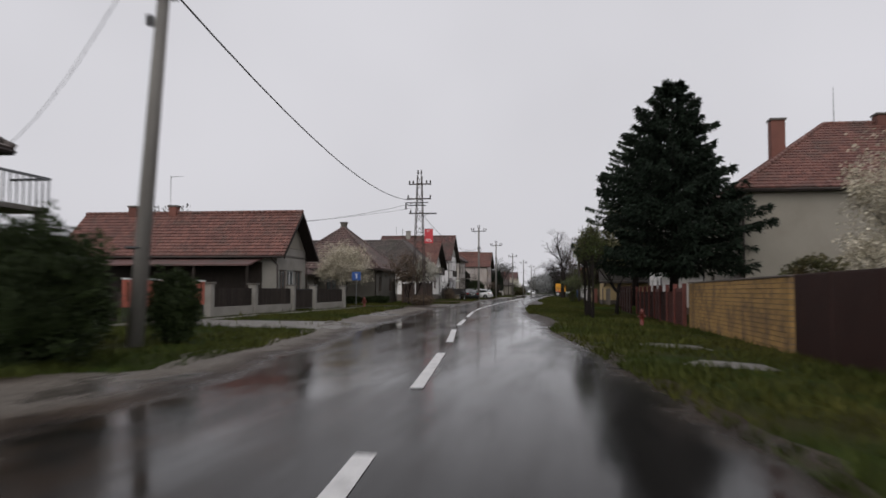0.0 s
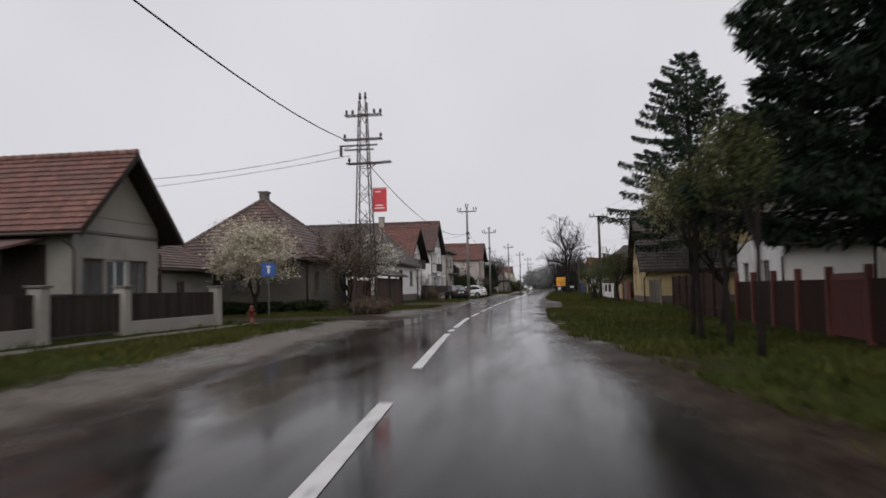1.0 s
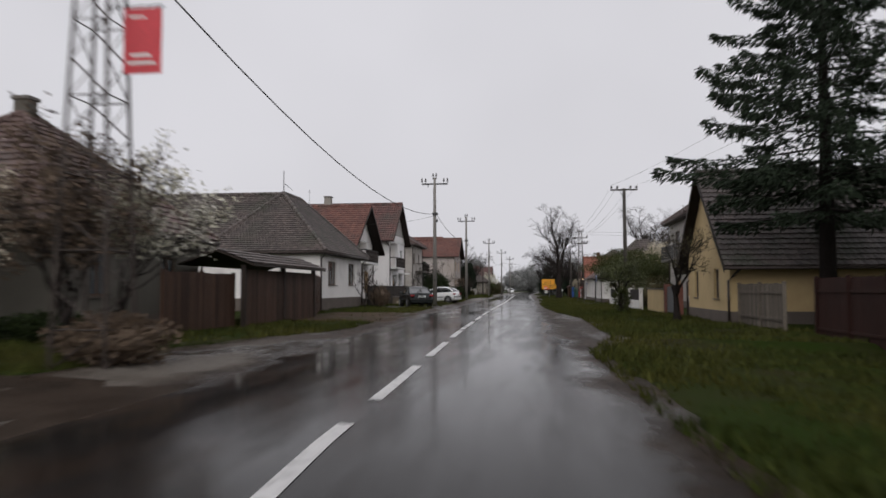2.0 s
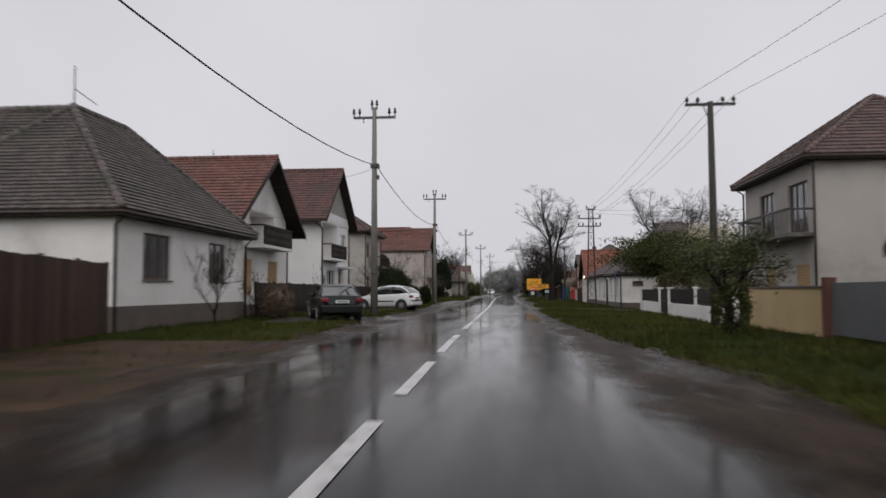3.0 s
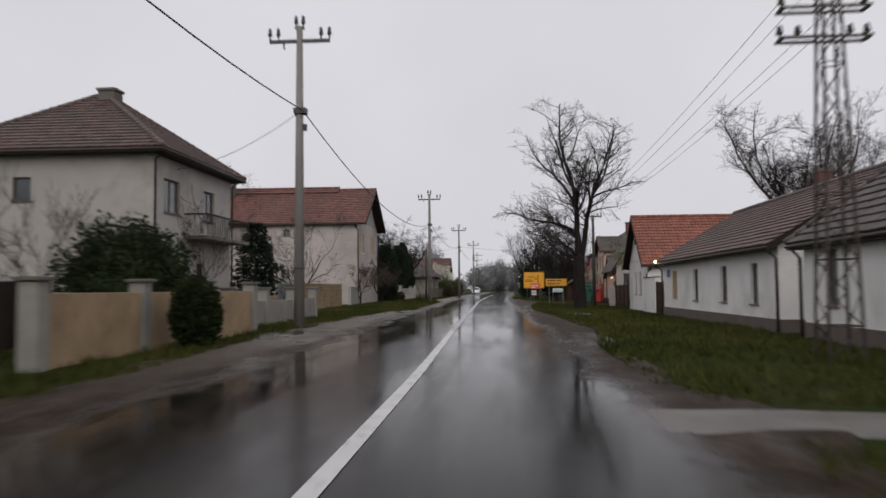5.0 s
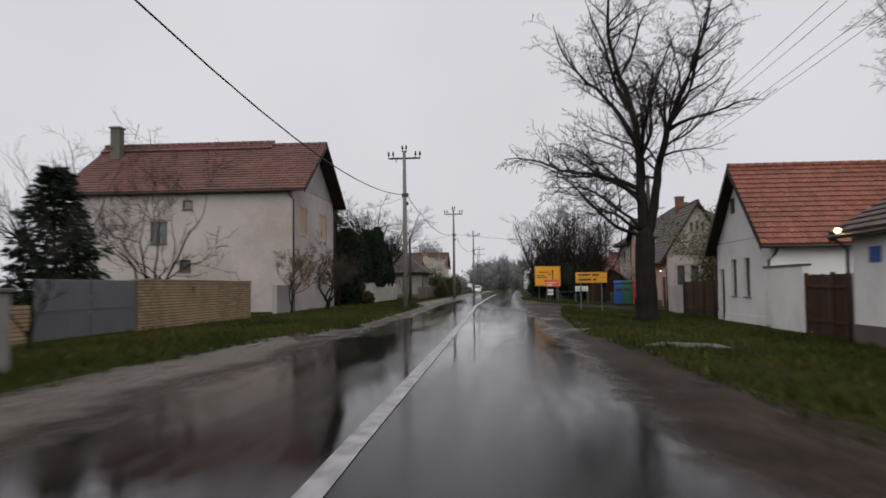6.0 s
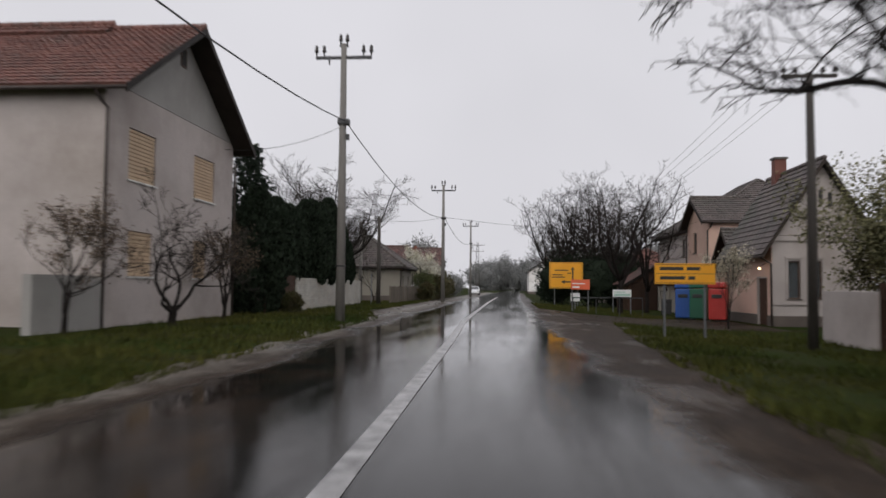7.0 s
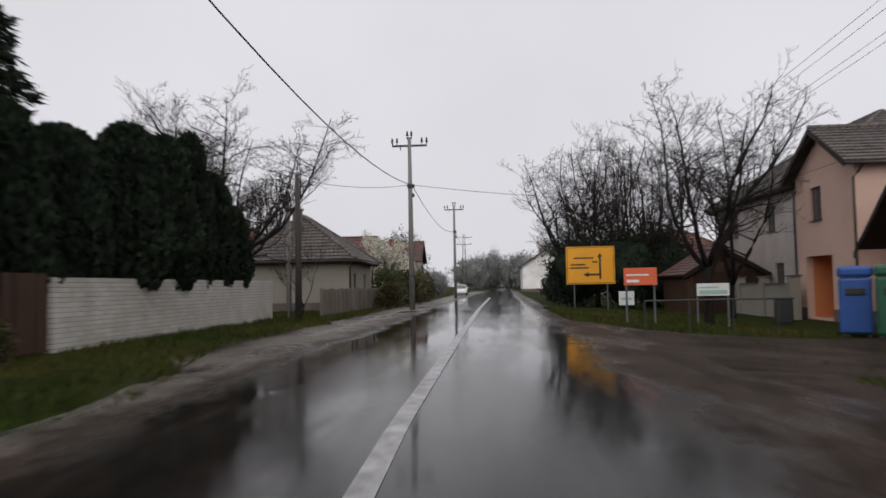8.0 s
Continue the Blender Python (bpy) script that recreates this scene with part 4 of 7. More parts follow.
        ups = [(0, a, up), (-a, 0, up), (0, -a, up), (a, 0, up)]
        planes = [(c[i], c[(i + 1) % 4], ups[i], kk, kk) for i in range(4)]
        if W >= D:
            r0, r1 = (-oe + a, D / 2, zr), (W + oe - a, D / 2, zr)
            ends = [r0, r1, r1, r0]
        else:
            r0, r1 = (W / 2, -oe + a, zr), (W / 2, D + oe - a, zr)
            ends = [r0, r0, r1, r1]
        caps = [((c[i][0], c[i][1], c[i][2] + 0.06), (ends[i][0], ends[i][1], ends[i][2] + 0.06)) for i in range(4)]
        if (Vector(r1) - Vector(r0)).length > 0.3:
            caps.append(((*r0[:2], zr + 0.06), (*r1[:2], zr + 0.06)))
        bm = boxes((-oe, W + oe, -oe, D + oe, ze - 0.16, ze - 0.13))
        part("soffit", bm, M_WOOD_DARK, h)
        eaves = [(c[i], c[(i + 1) % 4]) for i in range(4)]
    bm = bmesh.new()
    roof_slabs(bm, planes)
    rf = part("roof", bm, M_WOOD_DARK, h, "dark underside boards of the roof")
    if tiles:
        part("tiling", tile_mesh(planes, 0.25 if course > 0.3 else 0.2, course, int(abs(y)) + 1), tile_mat, rf, kind="stuff")
        part("ridge_cover", ridge_caps(caps), tile_mat, rf, smooth=True, kind="stuff")
    if gutters:
        for p, q in eaves[: 4 if roof == "hip" else 2]:
            part("gutter", tubes([([(p[0], p[1], p[2] - 0.06), (q[0], q[1], q[2] - 0.06)], 0.065)], 7), M_GUTTER, h, smooth=True)
        if roof == "front":
            xs_ = (-0.06, W + 0.06)
            for xx, xe in zip(xs_, (-oe, W + oe)):
                part("downpipe", tubes([([(xe, 0.15, ze - 0.08), (xx, 0.12, ze - 0.35), (xx, -0.08, ze - 0.55), (xx, -0.08, -0.1)], 0.05)], 7), M_GUTTER, h, smooth=True)
        else:
            part("downpipe", tubes([([(-0.08, -oe, ze - 0.08), (-0.08, -0.08, ze - 0.4), (-0.08, -0.08, -0.1)], 0.05)], 7), M_GUTTER, h, smooth=True)
            part("downpipe", tubes([([(W + 0.08, -oe, ze - 0.08), (W + 0.08, -0.08, ze - 0.4), (W + 0.08, -0.08, -0.1)], 0.05)], 7), M_GUTTER, h, smooth=True)
    for cu, cd, zt, w, *cm in chimneys:
        ch = part("chimney", boxes((cu - w / 2, cu + w / 2, cd - w / 2, cd + w / 2, H, zt - 0.12), bevel=0.01), cm[0] if cm else M_BRICK_R, h)
        part("chimney_cap", boxes((cu - w / 2 - 0.07, cu + w / 2 + 0.07, cd - w / 2 - 0.07, cd + w / 2 + 0.07, zt - 0.12, zt), bevel=0.015), M_CONCRETE, ch)
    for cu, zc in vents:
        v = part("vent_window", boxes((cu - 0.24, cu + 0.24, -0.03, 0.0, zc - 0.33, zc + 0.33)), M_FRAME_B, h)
        # Opaque dark slab, painted as the shade behind a vent opening.
        part("pane", boxes((cu - 0.18, cu + 0.18, -0.038, -0.031, zc - 0.27, zc + 0.27)), M_ROOM_SHADE, v)
    return h


def balcony(h, u0, u1, z, depth, rail_mat, slab_mat, style="baluster", back=0.0):
    """A slab with a railing in front of a house wall."""
    b = part("balcony", boxes((u0, u1, -depth, back, z - 0.16, z), bevel=0.01), slab_mat, h)
    part("handrail", boxes((u0, u1, -depth, -depth + 0.07, z + 0.92, z + 1.0), (u0, u0 + 0.07, -depth, -0.01, z + 0.92, z + 1.0), (u1 - 0.07, u1, -depth, -0.01, z + 0.92, z + 1.0)), rail_mat, b)
    n = int((u1 - u0) / (0.15 if style == "baluster" else 0.3))
    cut = [(0.03, 0.0), (0.03, 0.12), (0.066, 0.26), (0.028, 0.46), (0.066, 0.66), (0.03, 0.8), (0.03, 0.93)]
    for i in range(n + 1):
        u = u0 + 0.07 + (u1 - u0 - 0.14) * i / n
        if style == "baluster":
            bm = prism(bmesh.new(), [(u + w, -depth + 0.02, z + q) for w, q in cut] + [(u - w, -depth + 0.02, z + q) for w, q in cut[::-1]], (0, 0.028, 0))
        else:
            bm = boxes((u - 0.024, u + 0.024, -depth + 0.015, -depth + 0.05, z, z + 0.93))
        part("baluster", bm, rail_mat, b)
    if style == "panel":
        part("rail_panel", boxes((u0, u1, -depth + 0.052, -depth + 0.07, z + 0.05, z + 0.85)), rail_mat, b)
        for uu in (u0, u1 - 0.02):
            part("rail_panel", boxes((uu, uu + 0.02, -depth + 0.08, -0.02, z + 0.05, z + 0.85)), rail_mat, b)
    return b


def loggia(h, u0, u1, z0, z1, depth, material):
    """The back, floor, ceiling and cheeks of a recess behind an opening in the front wall."""
    return part("loggia", boxes((u0 - 0.1, u1 + 0.1, depth, depth + 0.08, z0 - 0.1, z1 + 0.1), (u0 - 0.08, u0 - 0.002, 0.302, depth, z0, z1), (u1 + 0.002, u1 + 0.08, 0.302, depth, z0, z1),
                                (u0, u1, 0.302, depth, z0 - 0.1, z0 - 0.002), (u0, u1, 0.302, depth, z1 + 0.002, z1 + 0.1)), material, h)


# west side, south to north
h = house("house", "two-storey grey house with an upper balcony behind bushes", -15.2, -10.0, -1, 8.2, 9, 6.0, 2.6, "hip", M_GREY, M_TILE_DARK,
          [("front", 1, 2.2, 1, 2.4, "brown"), ("front", 5.0, 6.0, 3.75, 5.7, "brown")], oe=0.7)
balcony(h, 3.6, 9.6, 3.75, 1.5, M_GREY_METAL, M_CONCRETE, "rail")
part("balcony_post", boxes((9.2, 9.5, -1.45, -1.2, 0, 3.58)), M_GREY, h)

h = house("house", "low house with red tiled gable roof and grey rendered front", -15.4, 23.9, -1, 5.5, 14.5, 3.95, 2.45, "front", M_GREY, M_TILE_RED,
          [("front", 1.95, 3.35, 1.05, 2.5, "curtain"), ("front", 0.55, 1.85, 1.05, 2.5, "brown"), ("front", 3.45, 4.8, 1.05, 2.5, "brown"), ("left", 3, 4, 0.9, 2.2, "brown"), ("left", 8, 9, 0.3, 2.3, "door")],
          oe=0.7, ov=0.75, gable_mat=M_BEIGE, chimneys=((2.75, 8.6, 7.0, 0.55), (2.75, 11.6, 7.0, 0.55)), vents=((2.75, 5.7),))
part("string_course", boxes((-0.02, 5.52, -0.05, -0.002, 3.36, 3.46)), M_CONCRETE, h)
bm = bmesh.new()
prism(bm, [(-2.3, 0.9, 2.65), (-0.02, 0.9, 3.15), (-0.02, 12.5, 3.15), (-2.3, 12.5, 2.65)], (0, 0, 0.09))
pr = part("porch_roof", bm, M_TILE_BROWN, h)
for yy in (1.0, 4.5, 8.2, 12.2):
    part("porch_post", boxes((-2.2, -2.06, yy, yy + 0.14, -0.2, 2.66), bevel=0.01), M_WOOD_DARK, h)
# Added dark sheet: the porch's deep shade put into a wall colour.
part("porch_back", boxes((-0.05, -0.035, 0.95, 12.4, 0.0, 2.95)), M_WOOD_DARK, h, "dark timber boarding at the back of the porch")
part("porch_screen", boxes((-2.16, -2.12, 4.64, 12.2, 0.0, 1.0)), M_WOOD_DARK, h)
part("aerial", tubes([([(2.75, 8.9, 6.4), (2.75, 8.9, 9.1)], 0.02), ([(2.75, 8.9, 9.0), (2.75, 8.0, 9.05)], 0.012)], 5), M_STEEL_D, h)

house("house", "square house with a weathered brown pyramid roof and dull render", -13.6, 42.6, -1, 8.4, 8.2, 3.55, 3.5, "hip", M_TAUPE, M_TILE_UMBER,
      [("front", 1.4, 2.4, 1.1, 2.4, "brown"), ("front", 5.6, 6.6, 1.1, 2.4, "brown"), ("left", 3.2, 4.2, 1.2, 2.3, "brown")], oe=0.55, chimneys=((4.2, 4.1, 7.6, 0.5, M_TAUPE),))
house("outbuilding", "low grey outbuilding with a brown tiled roof", -18.9, 35.7, -1, 6.2, 7, 2.7, 1.9, "side", M_GREY, M_TILE_UMBER, [("front", 2, 3, 0.9, 1.9, "brown")], oe=0.4, category="shed")

h = house("house", "white corner house with a dark hipped tile roof", -13.9, 68.3, -1, 10.7, 7.0, 4.0, 3.5, "hip", M_WHITE, M_TILE_DARK,
          [("front", 1.75, 3.75, 1.55, 3.05, "brown"), ("front", 6.95, 8.75, 1.55, 3.05, "brown"), ("left", 3.4, 4.2, 2.5, 3.0, "brown")], oe=0.45, plinth=0.75, course=0.19)
part("aerial", tubes([([(3.6, 3.5, 7.4), (3.6, 3.5, 9.0)], 0.025), ([(3.6, 3.5, 8.2), (4.5, 3.2, 7.85)], 0.016)], 5), M_STEEL_D, h)
house("rear_wing", "white rear wing with a dark tiled roof", -17.45, 68.36, -1, 6.9, 12.5, 4.0, 3.44, "front", M_WHITE, M_TILE_DARK, [("left", 5, 6, 2.2, 2.9, "brown")], oe=0.45, ov=0.02, plinth=0.75, gutters=False, course=0.19)

h = house("house", "white gabled house with red roof, balcony and tan shutters", -15.5, 82.0, -1, 8.4, 10.5, 5.3, 2.9, "front", M_WHITE, M_TILE_RED,
          [("front", 1.0, 2.7, 1.0, 2.8, "shut"), ("front", 5.2, 6.9, 1.0, 2.8, "shut"), ("front", 2.2, 6.2, 3.55, 5.25, "void")], oe=1.3, ov=0.85)
loggia(h, 2.2, 6.2, 3.55, 5.25, 1.1, M_WHITE)
balcony(h, 1.7, 6.6, 3.5, 0.95, M_WOOD_DARK, M_FRAME_W, "baluster")

h = house("house", "tall white two-storey house with brown gable roof and balcony", -15.7, 99.5, -1, 8.6, 11.5, 6.9, 3.4, "front", M_WHITE_B, M_TILE_BROWN,
          [("front", 0.35, 4.7, 3.55, 6.05, "void"), ("front", 6.1, 7.8, 3.95, 5.55, "white"), ("front", 1.7, 4.2, 1.35, 2.75, "white"), ("front", 5.3, 6.3, 0.5, 2.7, "door")],
          oe=1.0, ov=0.6, gable_mat=M_GABLE, chimneys=((3.9, 7.4, 11.2, 0.7, M_GREY),), vents=((4.3, 8.9),), plinth=1.0, plinth_mat=M_CONCRETE)
loggia(h, 0.35, 4.7, 3.55, 6.05, 1.1, M_WHITE)
side_board = mesh_of("siding_board", boxes((-0.018, -0.001, 0.0, 11.5, 0.0, 0.108)))
side_board.materials.append(M_WHITE_B)
for i in range(51):
    ob = new("siding_board", side_board)
    ob.parent = h
    ob.matrix_basis = pose(0.0, 0.0, 1.02 + 0.115 * i, 0, -2.0, 0)
for u0, u1, z0 in ((0.75, 1.75, 4.2), (1.95, 2.75, 3.56)):
    d = part("balcony_door", boxes((u0, u1, 1.04, 1.09, z0, 5.6)), M_FRAME_B, h, "brown framed balcony door with net curtain")
    part("curtain", boxes((u0 + 0.1, u1 - 0.1, 1.025, 1.038, z0 + 0.12, 5.48)), M_CURTAIN, d)
    part("pane", boxes((u0 + 0.08, u1 - 0.08, 1.01, 1.018, z0 + 0.1, 5.5)), M_GLASS, d)
part("lintel_band", boxes((-0.02, 8.62, -0.06, -0.002, 6.15, 6.4)), M_FRAME_W, h)
balcony(h, 0.0, 4.9, 3.5, 0.75, M_WOOD_DARK, M_FRAME_W, "baluster")
part("door_canopy", boxes((5.0, 6.9, -0.9, -0.002, 2.85, 3.0)), M_FRAME_W, h)
part("aerial", tubes([([(4.0, 9.5, 10.3), (4.0, 9.5, 12.0)], 0.02), ([(3.6, 9.5, 11.7), (4.4, 9.5, 11.7)], 0.012)], 5), M_STEEL_D, h)

h = house("house", "beige two-storey house under a brown hipped roof", -17.0, 121.8, -1, 8.8, 9.2, 7.45, 3.0, "hip", M_ASH, M_TILE_UMBER,
          [("front", 0.9, 2.5, 4.55, 6.0, "brown"), ("front", 5.2, 6.6, 4.55, 6.0, "brown"), ("front", 1.0, 2.6, 1.3, 2.6, "brown"), ("front", 4.4, 5.4, 0.4, 2.5, "door"), ("left", 5, 5.8, 5, 6, "brown"),
           ("right", 2.0, 2.9, 4.6, 5.9, "brown")], oe=0.6, chimneys=((4.3, 4.2, 10.75, 0.8, M_TAUPE),))
balcony(h, 3.0, 8.6, 3.7, 1.1, M_WOOD_DARK, M_CONCRETE, "rail")

h = house("house", "large cream two-storey house with a red-brown gable roof", -15.05, 155.8, -1, 10.3, 13.0, 7.15, 3.2, "front", M_CREAM, M_TILE_RED,
          [("front", 1.4, 3.2, 4.45, 6.05, "shut_pale"), ("front", 6.3, 8.3, 4.45, 6.05, "shut_pale"), ("front", 1.5, 3.1, 1.5, 2.9, "shut_pale"), ("front", 6.4, 7.6, 1.5, 2.9, "shut_pale"),
           ("left", 7.0, 8.0, 3.9, 5.2, "brown"), ("left", 5.5, 6.1, 5.85, 6.4, "brown"), ("left", 5.6, 6.3, 2.3, 3.0, "brown")],
          oe=0.45, ov=0.8, gable_mat=M_GABLE, chimneys=((4.0, 12.4, 11.6, 0.6, M_TAUPE),), vents=((5.15, 9.3),), plinth=0.9, plinth_mat=M_CREAM)
lip = [((4.55, 13.8, 10.1), (4.55, 2.6, 10.1), (0.62, 0, 0.44), 0, 0), ((5.79, 2.6, 10.1), (5.79, 13.8, 10.1), (-0.62, 0, 0.44), 0, 0)]
bm = boxes((4.8, 5.5, 2.7, 13.7, 10.0, 10.2))
roof_slabs(bm, lip, 0.08)
rl = part("raised_ridge", bm, M_WOOD_DARK, h, "raised lip along the roof ridge")
part("tiling", tile_mesh(lip, seed=9), M_TILE_RED, rl, kind="stuff")
part("ridge_cover", ridge_caps([((5.17, 2.6, 10.6), (5.17, 13.8, 10.6))]), M_TILE_RED, rl, smooth=True, kind="stuff")

house("house", "small house with dark hipped roof behind shrubs", -12.5, 199.6, -1, 8, 7, 3.3, 2.5, "hip", M_BEIGE, M_TILE_DARK, [("front", 1.5, 2.4, 1, 2.2, "brown"), ("front", 5, 5.9, 1, 2.2, "brown")], oe=0.5, chimneys=((2.0, 3.5, 6.2, 0.5, M_TAUPE),))
for i, (x, y, w, d, hh, rs, rf, wm, tm) in enumerate(((-19, 212, 9, 9, 3.2, 3.0, "hip", M_CREAM, M_TILE_RED), (-17, 232, 9, 9, 3.6, 3.0, "front", M_WHITE, M_TILE_BROWN), (-17, 254, 9, 9, 3.2, 3.0, "hip", M_WHITE, M_TILE_RED),
                                                     (-16, 276, 9, 10, 5.6, 3.0, "front", M_BEIGE, M_TILE_BROWN))):
    house("far_house", "village house with tiled roof far along the road", x, y, -1, w, d, hh, rs, rf, wm, tm, [("front", 1.5, 2.6, 1, 2.3, "brown"), ("front", 5.2, 6.3, 1, 2.3, "brown")], oe=0.5, chimneys=((3.0, 4.5, hh + rs + 0.5, 0.5),))

# east side, south to north
h = house("house", "two-storey beige house with a red hipped roof", 12.0, 30.0, 1, 11.5, 15, 7.25, 4.1, "hip", M_BEIGE, M_TILE_RED,
          [("front", 2, 3.2, 4.6, 6.0, "brown"), ("front", 7.5, 8.7, 4.6, 6.0, "brown"), ("front", 2, 3.2, 1.2, 2.6, "brown")], oe=0.5, chimneys=((7.4, 2.7, 11.4, 0.75), (5.75, 8.9, 11.9, 0.8)))
part("lightning_rod", rod((5.75, 6.3, 11.2), (5.75, 6.3, 13.6), 0.03, 0.01, 5), M_STEEL_D, h)

house("house", "low house with white walls and an orange rendered gable", 9.6, 41.0, 1, 8, 9, 3.5, 3.3, "front", M_WHITE, M_TILE_DARK,
      [("front", 1.0, 2.2, 1.1, 2.5, "brown"), ("front", 4.6, 5.8, 1.1, 2.5, "brown")], oe=0.5, gable_mat=M_YELLOW)

house("house", "low ochre house with a steep dark roof", 6.7, 64.6, 1, 8.4, 12, 3.2, 3.6, "front", M_YELLOW, M_TILE_DARK,
      [("front", 1.4, 2.3, 1.0, 2.3, "brown"), ("front", 5.6, 6.5, 1.0, 2.3, "brown")], oe=1.05, ov=0.45)

h = house("house", "pale two-storey house with hipped roof and long balcony", 9.8, 88.3, 1, 9.3, 8.6, 7.1, 3.0, "hip", M_ASH, M_TILE_UMBER,
          [("front", 2.3, 4.4, 3.75, 5.9, "brown"), ("front", 6.2, 8.5, 3.75, 5.9, "brown"), ("front", 3.0, 4.4, 0.9, 2.3, "shut"), ("front", 7.0, 8.5, 0.9, 2.4, "shut")], oe=0.55)
balcony(h, 2.4, 9.2, 3.65, 1.1, M_STEEL_D, M_CONCRETE, "rail")

house("house", "low white corner house with a dark hipped roof", 5.8, 114.3, 1, 8.2, 9.5, 3.0, 3.75, "hip", M_WHITE, M_TILE_DARK,
      [("front", 1.5, 2.2, 0.95, 2.45, "brown"), ("front", 5.0, 5.7, 0.95, 2.45, "brown"), ("right", 0.5, 1.3, 1.75, 2.1, "brown")], oe=0.35, plinth=0.45)
h = house("house", "long low white house with weathered roof and wall lamp", 6.05, 134.7, 1, 17.6, 8, 3.15, 2.4, "side", M_WHITE, M_TILE_UMBER,
          [("front", 2.0, 3.2, 0.95, 2.4, "shut"), ("front", 6.5, 7.4, 0.95, 2.4, "brown"), ("front", 11, 11.9, 0.95, 2.4, "brown"), ("front", 14.8, 15.6, 0.95, 2.4, "brown")], oe=0.45, ov=0.3, plinth=0.5, chimneys=((9.0, 5.0, 6.6, 0.6),))
wl_ = part("wall_lamp", boxes((0.35, 0.4, -0.5, 0.0, 3.02, 3.06)), M_STEEL_D, h)
part("bulb", tubes([([(0.37, -0.5, 2.88), (0.37, -0.5, 2.92), (0.37, -0.5, 3.0), (0.37, -0.5, 3.04)], [0.02, 0.08, 0.08, 0.02])], 10), M_LAMP_ON, wl_, "lit bulb")
part("wall_sign", boxes((1.0, 1.6, -0.03, -0.002, 2.1, 2.5), bevel=0.005), M_SIGN_B, h, "small blue enamel wall sign")

house("house", "small white gable house with bright orange tiles", 6.75, 150.3, 1, 7.2, 11, 3.45, 3.1, "front", M_WHITE, M_TILE_BRIGHT,
      [("front", 2.2, 2.95, 1.1, 2.7, "brown"), ("front", 4.0, 4.75, 1.1, 2.7, "brown"), ("front", 0.35, 1.1, 0.0, 2.3, "door")], oe=0.45, ov=0.45, plinth=0.35, plinth_mat=M_WHITE, vents=((2.7, 5.0), (4.5, 5.0)))
h = house("house", "old white house with dark tile roof and a peach front", 9.0, 179.2, 1, 6.9, 4.6, 4.3, 3.6, "side", M_CREAM, M_TILE_DARK,
      [("right", 0.42, 0.98, 1.3, 3.1, "brown"), ("right", 1.42, 1.98, 1.3, 3.1, "brown"), ("front", 4.7, 6.2, 0.0, 2.3, "door")], oe=0.6, ov=0.45, chimneys=((1.6, 2.2, 8.9, 0.6),))
for k in range(3):
    # Dark blocks on the gable, painted as the shade inside slits.
    part("gable_slit", boxes((6.902, 6.93, 1.75 + 0.42 * k, 1.93 + 0.42 * k, 5.7 + 0.12 * (k == 1), 6.35 + 0.12 * (k == 1)), bevel=0.005), M_ROOM_SHADE, h)
# Thin added panel colours the front wall as if lit orange.
part("front_cladding", boxes((0.0, 4.65, -0.03, -0.002, 0.52, 4.0), (6.25, 6.88, -0.03, -0.002, 0.52, 4.0), (4.65, 6.25, -0.03, -0.002, 2.36, 4.0)), M_PEACH, h, "peach painted front")
part("cornice", boxes((6.902, 7.0, 0.0, 4.6, 4.05, 4.25)), M_CREAM, h)
part("cornice", boxes((6.902, 6.96, 0.0, 4.6, 1.02, 1.12)), M_CREAM, h)
for uu in (0.32, 1.32):
    part("window_surround", boxes((6.902, 6.95, uu + 0.3, uu + 0.395, 1.3, 3.2), (6.902, 6.95, uu + 0.965, uu + 1.06, 1.3, 3.2), (6.902, 6.97, uu + 0.25, uu + 1.11, 3.2, 3.32)), M_CREAM, h)
h = house("house", "large two-storey pale house with a dark hipped roof", 10.6, 207.0, 1, 16, 11, 6.7, 3.6, "hip", M_CREAM, M_TILE_DARK,
          [("front", 3, 4.2, 1.2, 2.6, "brown"), ("front", 10, 11.2, 1.2, 2.6, "brown"), ("front", 9, 10.2, 4.3, 5.7, "brown"), ("front", 3, 4.2, 4.3, 5.7, "brown")], oe=0.6)
h = house("porch_house", "peach house front with a lit orange porch", 9.4, 190.8, 1, 5.6, 3.0, 6.3, 1.6, "front", M_PEACH, M_TILE_DARK,
          [("front", 1.5, 2.6, 4.2, 5.6, "brown"), ("front", 0.8, 3.4, 0.1, 2.7, "void")], oe=0.4, ov=0.5, category="house")
# No lamp stands in here; the orange walls carry its light as colour.
loggia(h, 0.8, 3.4, 0.1, 2.7, 1.1, M_ORANGE_LIT)
house("porch_house", "small orange house front under a dark gabled roof", 10.6, 185.0, 1, 5.2, 6, 3.1, 2.2, "front", M_ORANGE_LIT, M_TILE_DARK, [("front", 1.2, 2.2, 0.3, 2.4, "door"), ("front", 3.2, 4.2, 1.2, 2.3, "brown")], oe=0.5, ov=1.2)
for x, y, w, d, hh, rs, rf, wm, tm in ((8, 232, 10, 10, 3.4, 3.0, "hip", M_WHITE, M_TILE_RED), (8.5, 252, 10, 10, 3.4, 3.0, "front", M_CREAM, M_TILE_BROWN), (9, 276, 10, 10, 3.4, 3.0, "hip", M_WHITE, M_TILE_RED),
                                       (2.0, 330, 12, 10, 5.5, 3.2, "side", M_WHITE, M_TILE_DARK)):
    house("far_house", "village house with tiled roof far along the road", x, y, 1, w, d, hh, rs, rf, wm, tm, [("front", 1.5, 2.6, 1, 2.3, "brown"), ("front", 5.2, 6.3, 1, 2.3, "brown")], oe=0.5, chimneys=((3.0, 4.5, hh + rs + 0.5, 0.5),))


